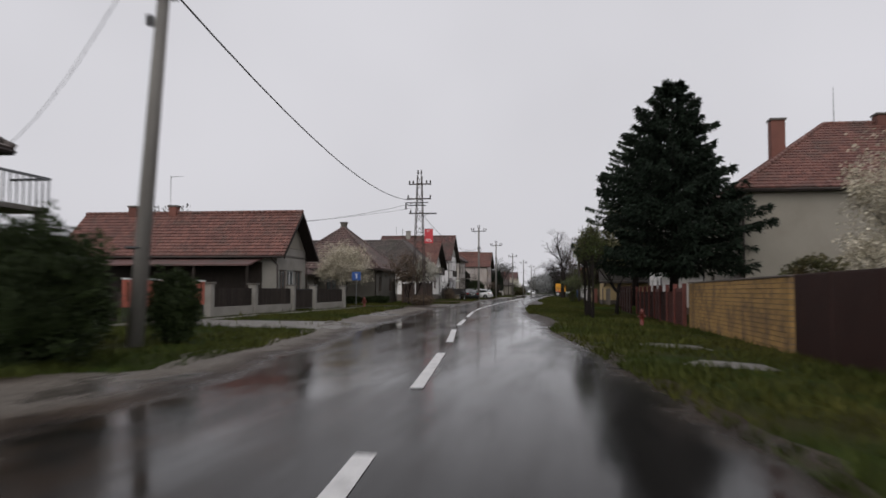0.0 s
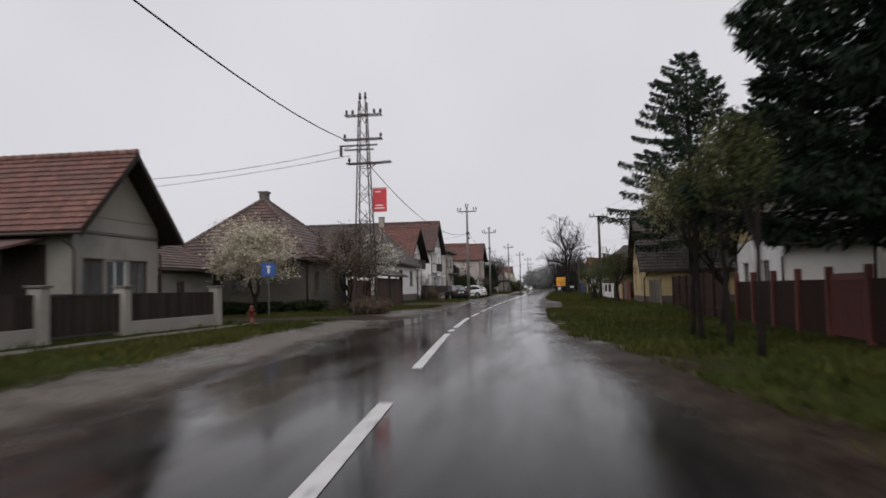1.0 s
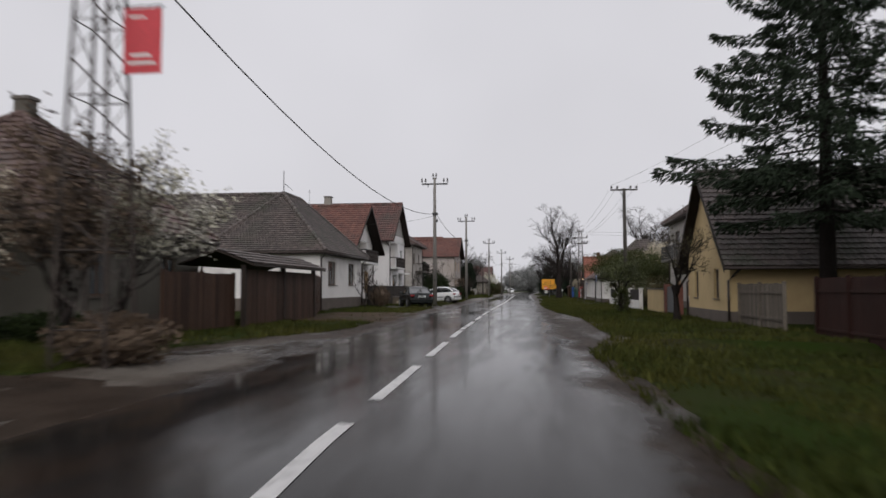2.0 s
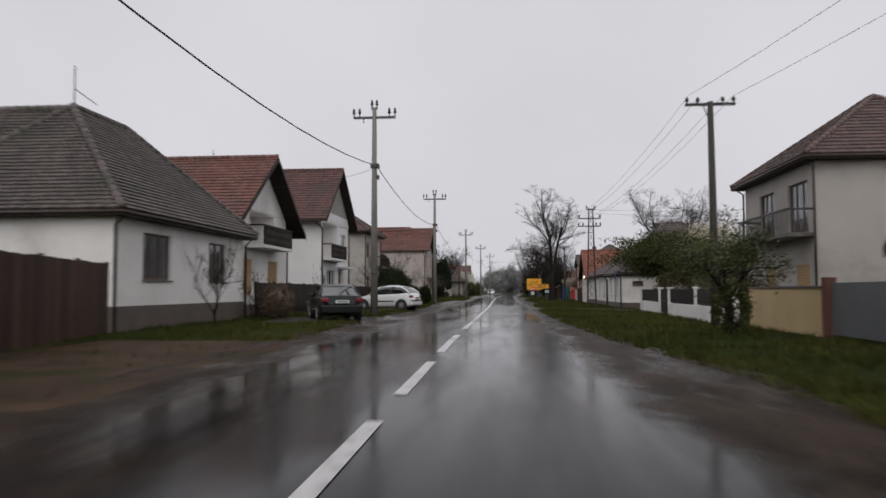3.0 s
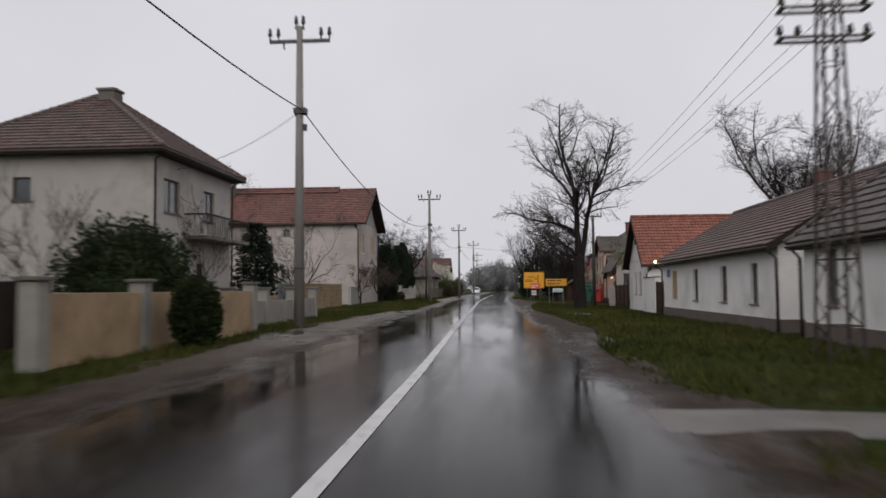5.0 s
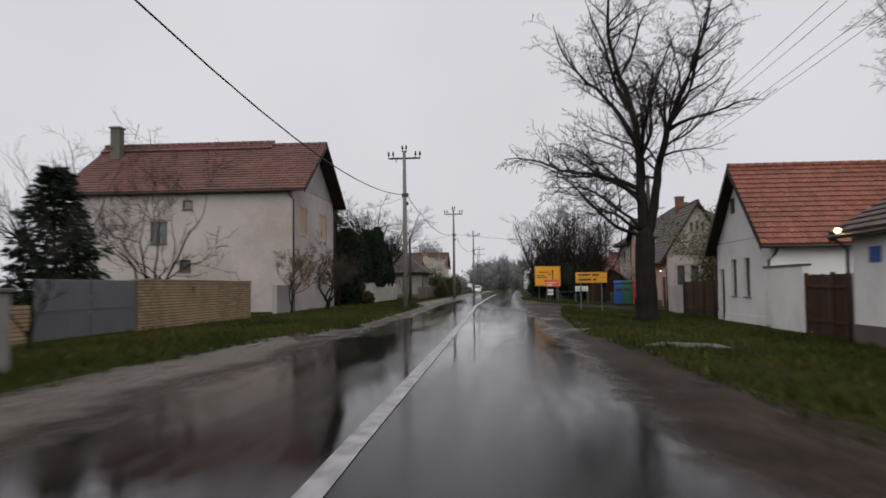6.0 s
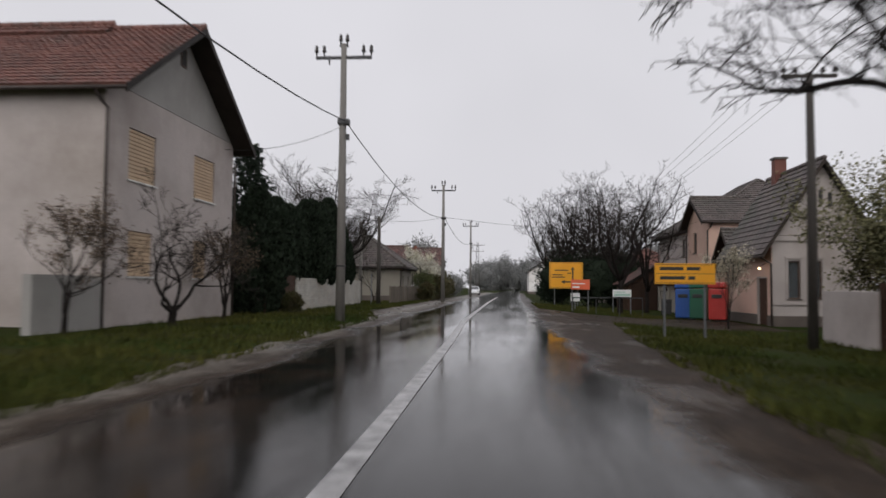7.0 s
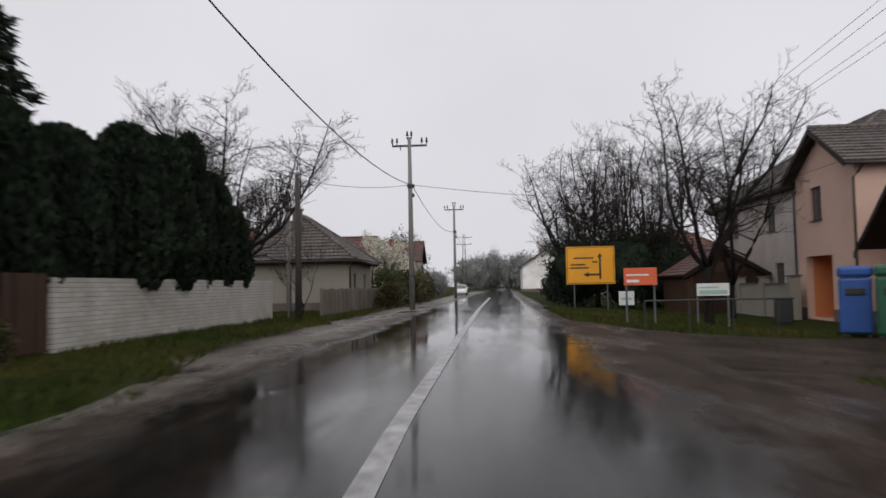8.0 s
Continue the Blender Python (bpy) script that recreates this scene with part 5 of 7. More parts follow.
# ---- plants ----
def cards(pts, size, rng, stretch=1.0, up=None, width=0.5):
    """Small leaf-like quads at the points, turned at random; up: a preferred long axis for each point."""
    pts = np.asarray(pts, float)
    n = len(pts)
    a = rng.normal(size=(n, 3))
    if up is not None:
        a = np.asarray(up, float) + 0.35 * a
    a /= np.linalg.norm(a, axis=1, keepdims=True) + 1e-9
    b = np.cross(a, rng.normal(size=(n, 3)))
    b /= np.linalg.norm(b, axis=1, keepdims=True) + 1e-9
    s = (size * rng.uniform(0.6, 1.4, n))[:, None]
    A, B = a * s * stretch, b * s * width
    V = np.stack([pts - A * 0.1 - B * 0.4, pts + A * 0.35 - B, pts + A * 0.9, pts + A * 0.35 + B], 1).reshape(-1, 3)
    F = np.arange(4 * n).reshape(-1, 4)
    return V.tolist(), F.tolist()


def limbs(rng, height, r0, levels=4, kids=(3, 5), spread=(25, 55), up=0.10, trunk=0.35, first=None, wander=0.16, ratio=0.62, lead=0.62):
    """A leafless crown as polylines with radii; first: directions of the main leaders."""
    out, tips = [], []

    def grow(p, d, L, r, lvl):
        n = 5 if lvl < 2 else 4
        pts, rad = [p.copy()], [r]
        for i in range(n):
            d = d + rng.normal(size=3) * wander * (0.6 if lvl == 0 else 1.0) + np.array([0, 0, up])
            d /= np.linalg.norm(d)
            p = p + d * L / n
            pts.append(p.copy())
            rad.append(max(0.0075, r * (1 - 0.5 * (i + 1) / n)))
        out.append((pts, rad, lvl))
        if lvl >= levels:
            tips.extend(pts[1:])
            return
        k = rng.integers(kids[0], kids[1] + 1)
        for j in range(k):
            f = rng.uniform(0.35, 1.0) if j else 1.0
            i = min(n, max(1, int(round(f * n))))
            q, rr = pts[i], rad[i]
            ax = np.cross(d, rng.normal(size=3))
            ax /= np.linalg.norm(ax) + 1e-9
            an = math.radians(rng.uniform(*spread)) * (0.5 if j == 0 else 1.0)
            nd = d * math.cos(an) + np.cross(ax, d) * math.sin(an)
            grow(q.copy(), nd, L * ratio * rng.uniform(0.8, 1.2), rr * (0.85 if j == 0 else 0.66), lvl + 1)

    base = np.zeros(3)
    tl = height * trunk
    n = 7
    pts, rad = [np.array([0, 0, -0.2])], [r0 * 1.5]
    p = base
    d = np.array([0, 0, 1.0])
    for i in range(n):
        d = d + rng.normal(size=3) * 0.035
        d /= np.linalg.norm(d)
        p = p + d * tl / n
        pts.append(p.copy())
        rad.append(r0 * (1.06 - 0.20 * (i + 1) / n + 0.25 * max(0.0, 1 - i / 1.5)))
    pts.append(p + d * tl * 0.06)
    rad.append(r0 * 0.45)
    out.append((pts, rad, 0))
    leaders = first or [(rng.uniform(-0.5, 0.5), rng.uniform(-0.5, 0.5), 1.0) for _ in range(rng.integers(3, 5))]
    for v in leaders:
        v = np.array(v, float)
        nv = np.linalg.norm(v)
        L = (height - tl) * 0.42 * min(1.25, nv) * (0.62 / ratio) ** 0.8
        q = pts[-3] if nv > 1.2 else pts[-4]
        grow(q.copy(), v / nv, L, r0 * lead * (v[2] / nv) ** 1.3, 1)
    return out, tips


def plant_limbs(t, lines, sides=(8, 7, 6, 4, 3, 3), bark=M_BARK, twig=M_TWIG):
    thick = [(a, b) for a, b, l in lines if l <= 1]
    mid = [(a, b) for a, b, l in lines if l == 2]
    thin = [(a, b) for a, b, l in lines if l > 2]
    V, F = tubes(thick[:1], 12)
    V = [tuple(Vector(v) + Vector((v[0], v[1], 0)) * 0.22 * noise.noise((v[0] * 5, v[1] * 5, v[2] * 1.3 + 5))) for v in V]
    part("trunk", (V, F), bark, t, smooth=True)
    V, F = tubes(thick[1:], 7)
    V2, F2 = tubes(mid, 5)
    V3, F3 = V + V2, F + [tuple(i + len(V) for i in f) for f in F2]
    part("branchwork", (V3, F3), bark, t, smooth=True, kind="stuff")
    if thin:
        part("twig_growth", tubes(thin, 3), twig, t, kind="stuff")


def bare_tree(x, y, height, r0, seed, label, levels=4, name="bare_tree", leaf=None, leaf_n=0, leaf_size=0.06, cloud=None, **kw):
    rng = np.random.default_rng(seed)
    t = thing(name, label, "tree", (x, y, ground_z(x, y)))
    lines, tips = limbs(rng, height, r0, levels, **kw)
    plant_limbs(t, lines)
    if leaf is not None:
        tips = np.array(tips)
        pick = tips[rng.integers(0, len(tips), leaf_n)] + rng.normal(size=(leaf_n, 3)) * leaf_size * 1.6
        if cloud:
            c, r, n = cloud
            pts, _ = blob_points(rng, n, c, r, 0.5, seed * 1.7, 0.35)
            keep = [noise.noise((p[0] * 1.5 + seed, p[1] * 1.5, p[2] * 1.5)) + 0.8 * rng.random() > 0.18 for p in pts]
            pick = np.concatenate([pick, pts[keep]])
        part("crown", cards(pick, leaf_size, rng), leaf, t, kind="stuff")
    return t


def sinuous_tree(x, y, height, r0, seed, label, leaders, name="bare_tree", fork=0.25, levels=4, step=0.5, droop=0.0):
    """A leafless tree of winding limbs; leaders: (which limb it leaves, where on it, azimuth, rise at its foot, rise at its tip, length, radius)."""
    rng = np.random.default_rng(seed)
    t = thing(name, label, "tree", (x, y, ground_z(x, y)))
    out = []

    def limb(p, az, e0, e1, L, r, lvl):
        n = max(3, int(L / (0.45 if lvl < 2 else 0.3 if lvl == 2 else 0.2)))
        n = min(n, 24 if lvl < 2 else (8 if lvl == 2 else 4))
        pts, rad = [np.array(p, float)], [r]
        sway, a = rng.uniform(0, 6.28), az
        for i in range(n):
            f = (i + 1) / n
            a += rng.normal() * (9 if lvl < 2 else 15)
            e = e0 + (e1 - e0) * f + (11 if lvl else 3) * math.sin(sway + f * (7 if lvl < 2 else 5)) + rng.normal() * (5 if lvl else 1)
            ca, ce = math.radians(a), math.radians(e)
            pts.append(pts[-1] + np.array([math.cos(ca) * math.cos(ce), math.sin(ca) * math.cos(ce), math.sin(ce)]) * L / n)
            rad.append(max(0.007, r * (1 - 0.86 * f ** 0.85)))
        out.append((pts, rad, lvl))
        return pts, rad, a, L

    def sprout(made, lvl):
        pts, rad, a, L = made
        if lvl > levels:
            return
        n = len(pts) - 1
        count = max(2, int(L / (step if lvl == 2 else step * 0.62 if lvl == 3 else 0.2)))
        side = rng.choice([-1, 1])
        for k in range(count):
            f = 0.22 + 0.76 * (k + rng.random()) / count
            i = min(n - 1, int(f * n))
            p = pts[i] + (pts[i + 1] - pts[i]) * (f * n - i)
            d = pts[i + 1] - pts[i]
            el = math.degrees(math.atan2(d[2], math.hypot(d[0], d[1]) + 1e-6))
            side = -side
            if el > 60:
                az = rng.uniform(0, 360)
                e0 = rng.uniform(15, 45)
            else:
                az = math.degrees(math.atan2(d[1], d[0])) + side * rng.uniform(35, 70)
                e0 = el + rng.uniform(-25, 40)
            ll = (0.46 * L if lvl == 2 else 0.5 * L) * (1.15 - 0.75 * f) * rng.uniform(0.6, 1.25)
            ll = max(0.18, min(ll, 3.2))
            made2 = limb(p, az, e0, e0 + rng.uniform(-35, 25) - droop, ll, max(0.007, min(rad[i] * 0.55, 0.012 + ll * 0.014)), lvl)
            sprout(made2, lvl + 1)

    tl = height * fork
    trunk = limb((0, 0, -0.2), 0, 89, 88, tl + 0.4, r0, 0)
    k = len(trunk[0]) - 1
    out[0] = (trunk[0], [r0 * (1.0 - 0.12 * i / k + 0.55 * max(0.0, 1 - i * (tl + 0.4) / k / 0.8) ** 2) for i in range(k)] + [r0 * 0.55], 0)
    made = [trunk]
    for src, at, az, e0, e1, L, r in leaders:
        pts = made[src][0]
        q = at * (len(pts) - 1)
        i = min(len(pts) - 2, int(q))
        made.append(limb(pts[i] + (pts[i + 1] - pts[i]) * (q - i), az, e0, e1, L, r, 1))
    for m_ in made[1:]:
        sprout(m_, 2)
    plant_limbs(t, out)
    return t


def stems(seed, count, length, r, rise=(58, 76), tip=(66, 88), low=0.5):
    """Leaders of a many-stemmed crown, spread evenly round it."""
    rg = random.Random(seed)
    return [(0, rg.uniform(low, 0.98), 360 * k / count + rg.uniform(-20, 20), rg.uniform(*rise), rg.uniform(*tip), length * rg.uniform(0.75, 1.05), r * rg.uniform(0.7, 1.0)) for k in range(count)]


def blob_points(rng, n, c, r, rough=0.35, seed=0.0, shell=0.55):
    """Points through an uneven rounded volume, denser towards its skin."""
    d = rng.normal(size=(n, 3))
    d /= np.linalg.norm(d, axis=1, keepdims=True)
    k = np.array([1 + rough * noise.noise((v[0] * 2.3 + seed, v[1] * 2.3, v[2] * 2.3)) + rough * 0.6 * noise.noise((v[0] * 6 + seed, v[1] * 6, v[2] * 6 + 3)) for v in d])
    rad = k * (shell + (1 - shell) * rng.random(n)) ** 0.8
    return np.array(c) + d * rad[:, None] * np.array(r), d


def core(c, r, seed, rough=0.3, shrink=0.72):
    bm = bmesh.new()
    bmesh.ops.create_icosphere(bm, subdivisions=3, radius=1.0)
    for v in bm.verts:
        d = v.co.normalized()
        k = shrink * (1 + rough * noise.noise((d.x * 2.3 + seed, d.y * 2.3, d.z * 2.3)))
        v.co = Vector((c[0] + d.x * k * r[0], c[1] + d.y * k * r[1], c[2] + d.z * k * r[2]))
    return bm


def bush(x, y, r, leaf, seed, label, n=5000, size=0.07, name="bush", c=None, rough=0.35, dense=True, stems=True, group=""):
    rng = np.random.default_rng(seed)
    t = thing(name, label, "bush", (x, y, ground_z(x, y)), 0, group)
    cc = c or (0, 0, r[2] * 0.92)
    pts, d = blob_points(rng, n, cc, r, rough, seed)
    pts[:, 2] = np.maximum(pts[:, 2], 0.02)
    part("foliage", cards(pts, size, rng, 1.2, d + np.array([0, 0, 0.4])), leaf, t, kind="stuff")
    if dense:
        part("inner_growth", core(cc, r, seed, rough), leaf, t, smooth=True)
    if stems:
        L = []
        for i in range(7):
            a = rng.uniform(0, 6.28)
            L.append(([(0.1 * math.cos(a), 0.1 * math.sin(a), -0.1), (0.3 * r[0] * math.cos(a), 0.3 * r[1] * math.sin(a), cc[2] * 0.6), (0.6 * r[0] * math.cos(a), 0.6 * r[1] * math.sin(a), cc[2] * 1.2)], [0.045, 0.03, 0.01]))
        part("stem_growth", tubes(L, 5), M_BARK, t, kind="stuff")
    return t


def spruce(x, y, height, r, seed, label, start=1.6, gap=0.42, droop=0.35, fill=34, leaf=M_SPRUCE, taper=0.8):
    """Tiers of separate boughs, each fringed with narrow needle sprays that hang from it."""
    rng = np.random.default_rng(seed)
    t = thing("spruce", label, "tree", (x, y, ground_z(x, y)))
    part("trunk", tubes([([(0, 0, -0.3), (0.05, 0, height * 0.5), (0, 0, height)], [height * 0.021, height * 0.012, 0.02])], 8), M_BARK, t, smooth=True)
    L, P, U = [], [], []
    z = start
    while z < height - 0.2:
        f = (z - start) / (height - start)
        rr = r * (1 - f) ** taper * (0.72 + 0.28 * min(1, (z - start) / 1.6)) + 0.1
        k = int(rng.integers(5, 8))
        a0 = rng.uniform(0, 6.28)
        for j in range(k):
            a = a0 + 6.283 * j / k + rng.normal() * 0.22
            ll = rr * rng.uniform(0.62, 1.18)
            ux, uy = math.cos(a), math.sin(a)
            n = 8
            rise = 0.30 - droop * 1.2 * (1 - f)
            pts = np.array([[ux * ll * s, uy * ll * s, z + ll * (rise * s + 0.30 * droop * s * s * s)] for s in np.linspace(0, 1, n + 1)])
            th = 0.045 * (1 - f) + 0.012
            L.append((pts, [max(0.006, th * (1 - i / n)) for i in range(n + 1)]))
            m = int(fill * 3.6 * max(0.4, ll / 2.0))
            s = rng.random(m) ** 0.6
            q = s * n
            i0 = np.clip(q.astype(int), 0, n - 1)
            base = pts[i0] + (pts[i0 + 1] - pts[i0]) * (q - i0)[:, None]
            side = rng.choice([-1, 1], m)[:, None] * np.array([-uy, ux, 0])
            w = (0.30 * ll * (1 - s) ** 0.8 + 0.05)[:, None] * rng.random(m)[:, None]
            drop = -(rng.random(m)[:, None] ** 1.6) * np.array([0, 0, 0.38]) * (0.4 + 0.6 * (1 - f))
            P.append(base + side * w * 0.9 + np.array([ux, uy, 0]) * w * 0.35 + drop)
            U.append(side * 0.45 + np.array([ux, uy, 0]) * 0.8 + np.array([0, 0, -0.35]) + drop)
        z += gap * rng.uniform(0.75, 1.25) * (0.65 + 0.35 * (1 - f))
    part("branchwork", tubes(L, 4), M_BARK, t, kind="stuff")
    P, U = np.concatenate(P), np.concatenate(U)
    U /= np.linalg.norm(U, axis=1, keepdims=True) + 1e-9
    part("needle_cover", cards(P, 0.19, rng, 1.6, U, 0.2), leaf, t, kind="stuff")
    return t


def thuja_mesh(seed, height, r, n=8000, foot=0.0):
    rng = np.random.default_rng(seed)
    z = rng.random(n) ** 0.9
    a = rng.uniform(0, 6.283, n)
    prof = np.clip(np.minimum(1.0, 0.75 + z * 1.2) * np.sqrt(np.clip(1 - (np.clip(z - 0.25, 0, 1) / 0.76) ** 2.2, 0, 1)), 0.03, 1)
    k = np.array([1 + 0.22 * noise.noise((math.cos(q) * 1.6 + seed, math.sin(q) * 1.6, w * height * 0.7)) for q, w in zip(a, z)])
    rad = r * prof * k * (0.82 + 0.2 * rng.random(n))
    P = np.stack([rad * np.cos(a), rad * np.sin(a), foot + z * (height - foot)], 1)
    U = np.stack([np.cos(a) * 0.35, np.sin(a) * 0.35, np.ones(n)], 1)
    inner = [((0, 0, 0.02 * height), 0.6 * r), ((0, 0, 0.3 * height), 0.80 * r), ((0, 0, 0.6 * height), 0.72 * r), ((0, 0, 0.85 * height), 0.42 * r), ((0, 0, 0.97 * height), 0.08 * r)]
    inner = [((0, 0, foot + p[2] * (height - foot) / height), q) for p, q in inner]
    return cards(P, 0.15, rng, 1.5, U), tubes([([p for p, _ in inner], [q for _, q in inner])], 12)


def thuja(x, y, height, r, seed, label="dense dark thuja of a tall hedge", group="thuja hedge", foot=0.0):
    t = thing("thuja", label, "tree", (x, y, ground_z(x, y)), 0, group)
    f, c = thuja_mesh(seed, height, r, foot=foot)
    if foot:
        part("trunk", rod((0, 0, -0.2), (0, 0, foot + 0.3), 0.09), M_BARK, t)
    part("foliage", f, M_THUJA, t, kind="stuff")
    part("inner_growth", c, M_THUJA, t, smooth=True)
    return t


# west side plants
bush(-5.1, -12.6, (1.15, 1.15, 1.15), M_BUSHDK, 11, "rounded dark evergreen bush beside the road", 9000, 0.07)
bush(-6.5, -9.6, (0.7, 0.7, 0.95), M_BUSHDK, 12, "rounded dark evergreen bush beside the pole", 5000, 0.07)
bush(-5.5, -7.5, (0.55, 0.55, 0.85), M_BUSHDK, 13, "small dark evergreen bush beside the pole", 4000, 0.06)
bare_tree(-15.5, 39.6, 4.9, 0.11, 21, "small tree in cream white blossom on the verge", 4, "blossom_tree", M_CREAMLEAF, 12000, 0.08, cloud=((0, 0, 3.4), (2.3, 2.0, 1.8), 20000), trunk=0.22, kids=(3, 5), up=0.05, ratio=0.66)
bare_tree(-9.3, 36.4, 4.6, 0.08, 22, "thin multi-stemmed tree with dull blossom at the lattice pole", 4, "blossom_tree", M_DRY, 4200, 0.08, trunk=0.15, kids=(3, 4), first=[(-0.4, 0.1, 1), (0.3, -0.2, 1), (0.1, 0.5, 1), (-0.1, -0.4, 1)])
bare_tree(-8.9, 37.2, 4.3, 0.06, 23, "thin young tree with sparse white blossom", 4, "blossom_tree", M_BLOSSOM, 3600, 0.06, trunk=0.2, kids=(3, 4))
for i, yy in enumerate((39.9, 40.6, 41.2)):
    bush(-17.6 + 2.2 * i, 41.3, (1.3, 0.45, 0.36), M_BUSHDK, 30 + i, "low dark hedge against a house wall", 2600, 0.07, group="low hedge")
bush(-8.2, 36.0, (1.0, 0.9, 0.45), M_DRY, 34, "low brown scrub at the foot of a pole", 2200, 0.07)
bare_tree(-11.6, 70.2, 2.9, 0.04, 41, "bare young tree on the verge before a white wall", 4, trunk=0.2, kids=(3, 4), up=0.16)
bare_tree(-11.9, 74.5, 2.2, 0.03, 42, "bare shrub before a white wall", 3, name="bare_shrub", trunk=0.1, kids=(3, 4), up=0.16)
bush(-12.6, 79.6, (0.75, 1.0, 0.75), M_DRY, 43, "brown leafless hedge beside a parked car", 3000, 0.06)
bare_tree(-14.3, 95.0, 3.2, 0.04, 45, "bare shrub behind a dark fence", 3, name="bare_shrub", trunk=0.1, kids=(3, 4), up=0.16)
bush(-9.15, 98.1, (0.64, 0.64, 0.8), M_BUSHDK, 46, "clipped dark conifer on the verge", 9000, 0.05, rough=0.1)
bush(-11.9, 102.4, (0.6, 0.6, 0.9), M_BUSHDK, 47, "clipped dark conifer by the fence", 9000, 0.05, rough=0.1)
bush(-9.4, 107.6, (0.55, 0.55, 0.8), M_BUSHDK, 48, "low clipped dark conifer on the verge", 9000, 0.05, rough=0.1)
bush(-12.4, 110.6, (1.45, 2.2, 1.6), M_BUSHDK, 49, "large dark green shrub behind a garden wall", 12000, 0.08, rough=0.3)
bare_tree(-13.2, 108.4, 4.2, 0.05, 50, "bare multi-stemmed shrub behind a garden wall", 4, name="bare_shrub", trunk=0.12, kids=(3, 4), up=0.14)
bare_tree(-13.0, 117.8, 4.6, 0.05, 51, "bare multi-stemmed shrub behind a garden wall", 4, name="bare_shrub", trunk=0.12, kids=(3, 4), up=0.18)
spruce(-17.9, 137.5, 5.6, 1.9, 52, "young dark spruce beside a metal gate", 0.5, 0.3, 0.3, 26)
bare_tree(-16.0, 140.5, 6.4, 0.12, 53, "bare spreading fruit tree behind a brick wall", 5, trunk=0.12, kids=(3, 4), up=0.06, first=[(-0.8, 0, 1), (0.7, -0.2, 1), (0.1, 0.7, 1), (0.3, -0.7, 0.9)])
bare_tree(-26, 150, 9.5, 0.16, 54, "bare tree behind a tiled house", 4, trunk=0.25)
bare_tree(-13.2, 156.4, 4.3, 0.12, 55, "gnarled bare shrub against a cream house", 5, name="bare_shrub", trunk=0.14, kids=(3, 4), up=0.05, wander=0.28, first=[(-0.5, 0.1, 1), (0.5, -0.2, 1), (0.1, 0.6, 0.9), (0.2, -0.6, 0.9)])
bare_tree(-13.9, 162.4, 3.9, 0.07, 56, "bare shrub with dry leaves against a cream house", 4, name="bare_shrub", trunk=0.12, kids=(3, 5), up=0.12, leaf=M_DRY, leaf_n=3200, leaf_size=0.05)
bare_tree(-14.2, 152.6, 4.0, 0.07, 57, "bare shrub with dry leaves beside a low wall", 4, name="bare_shrub", trunk=0.12, kids=(3, 5), up=0.12, leaf=M_DRY, leaf_n=3200, leaf_size=0.05)
for i, (xx, yy, hh, rr) in enumerate(((-14.4, 167.6, 5.4, 1.1), (-15.0, 169.4, 5.2, 1.2), (-15.1, 171.8, 5.5, 1.2), (-15.1, 174.2, 5.4, 1.2), (-15.1, 176.5, 5.9, 1.2), (-15.1, 178.8, 6.0, 1.15), (-15.0, 181.0, 6.5, 0.8), (-15.0, 182.8, 5.4, 0.95), (-15.0, 184.7, 4.4, 0.9), (-16.4, 172.8, 5.4, 1.4), (-16.6, 177.4, 6.0, 1.4))):
    if yy > 176 and xx > -15.5:
        thuja(-14.45, yy, hh, rr, 60 + i, "dense dark thuja overhanging a pale wall", foot=1.3)
    else:
        thuja(xx, yy, hh, rr, 60 + i)
spruce(-17.2, 174.6, 9.0, 2.3, 75, "dark spruce rising over a thuja hedge", 2.0, 0.34, 0.3, 30)
sinuous_tree(-16.3, 189.6, 11.8, 0.28, 76, "broad bare walnut tree behind a hedge", stems(676, 11, 8.6, 0.14, (22, 66), (20, 82), 0.7), fork=0.2, step=0.4, droop=4)
bare_tree(-24, 176, 9.5, 0.16, 77, "bare tree behind a hedge", 4, trunk=0.22)
# The two farthest shrubs take the grey with haze painted in.
for i, (xx, yy, r, m) in enumerate(((-11.6, 209.6, (1.2, 1.4, 1.4), M_LEAF), (-10.7, 204.0, (0.7, 1.6, 0.8), M_OLIVE), (-11.0, 213, (1.4, 2.0, 1.4), M_OLIVE), (-10.6, 216, (1.2, 3.0, 1.2), M_OLIVE), (-10.8, 226, (1.2, 3.5, 1.4), M_OLIVE), (-11.6, 246, (1.5, 5, 1.6), M_FARTREE_HAZE), (-12.0, 264, (1.5, 6, 1.8), M_FARTREE_HAZE))):
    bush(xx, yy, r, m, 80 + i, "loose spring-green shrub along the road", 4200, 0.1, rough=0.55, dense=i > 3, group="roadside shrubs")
bare_tree(-11.4, 211.5, 5.6, 0.12, 88, "fruit tree in pinkish white blossom", 4, "blossom_tree", M_BLOSSOM, 5200, 0.1, trunk=0.2, kids=(3, 4), up=0.04)
bare_tree(-12.5, 219, 5.6, 0.12, 89, "fruit tree in white blossom", 4, "blossom_tree", M_BLOSSOM, 4200, 0.1, trunk=0.2, kids=(3, 4), up=0.04)
bare_tree(-22, 60, 7.5, 0.14, 90, "bare tree in a back yard", 4, trunk=0.3)
bare_tree(-33, 46, 9, 0.16, 91, "bare tree in a back yard", 4, trunk=0.3)
bare_tree(-13.5, 140.5 - 11, 3.4, 0.04, 92, "bare shrub behind a metal gate", 4, name="bare_shrub", trunk=0.12, kids=(3, 4), up=0.14)
bare_tree(-13.8, 172.0 + 22, 4.0, 0.05, 93, "bare shrub in a front garden", 4, name="bare_shrub", trunk=0.12, kids=(3, 4), up=0.14)

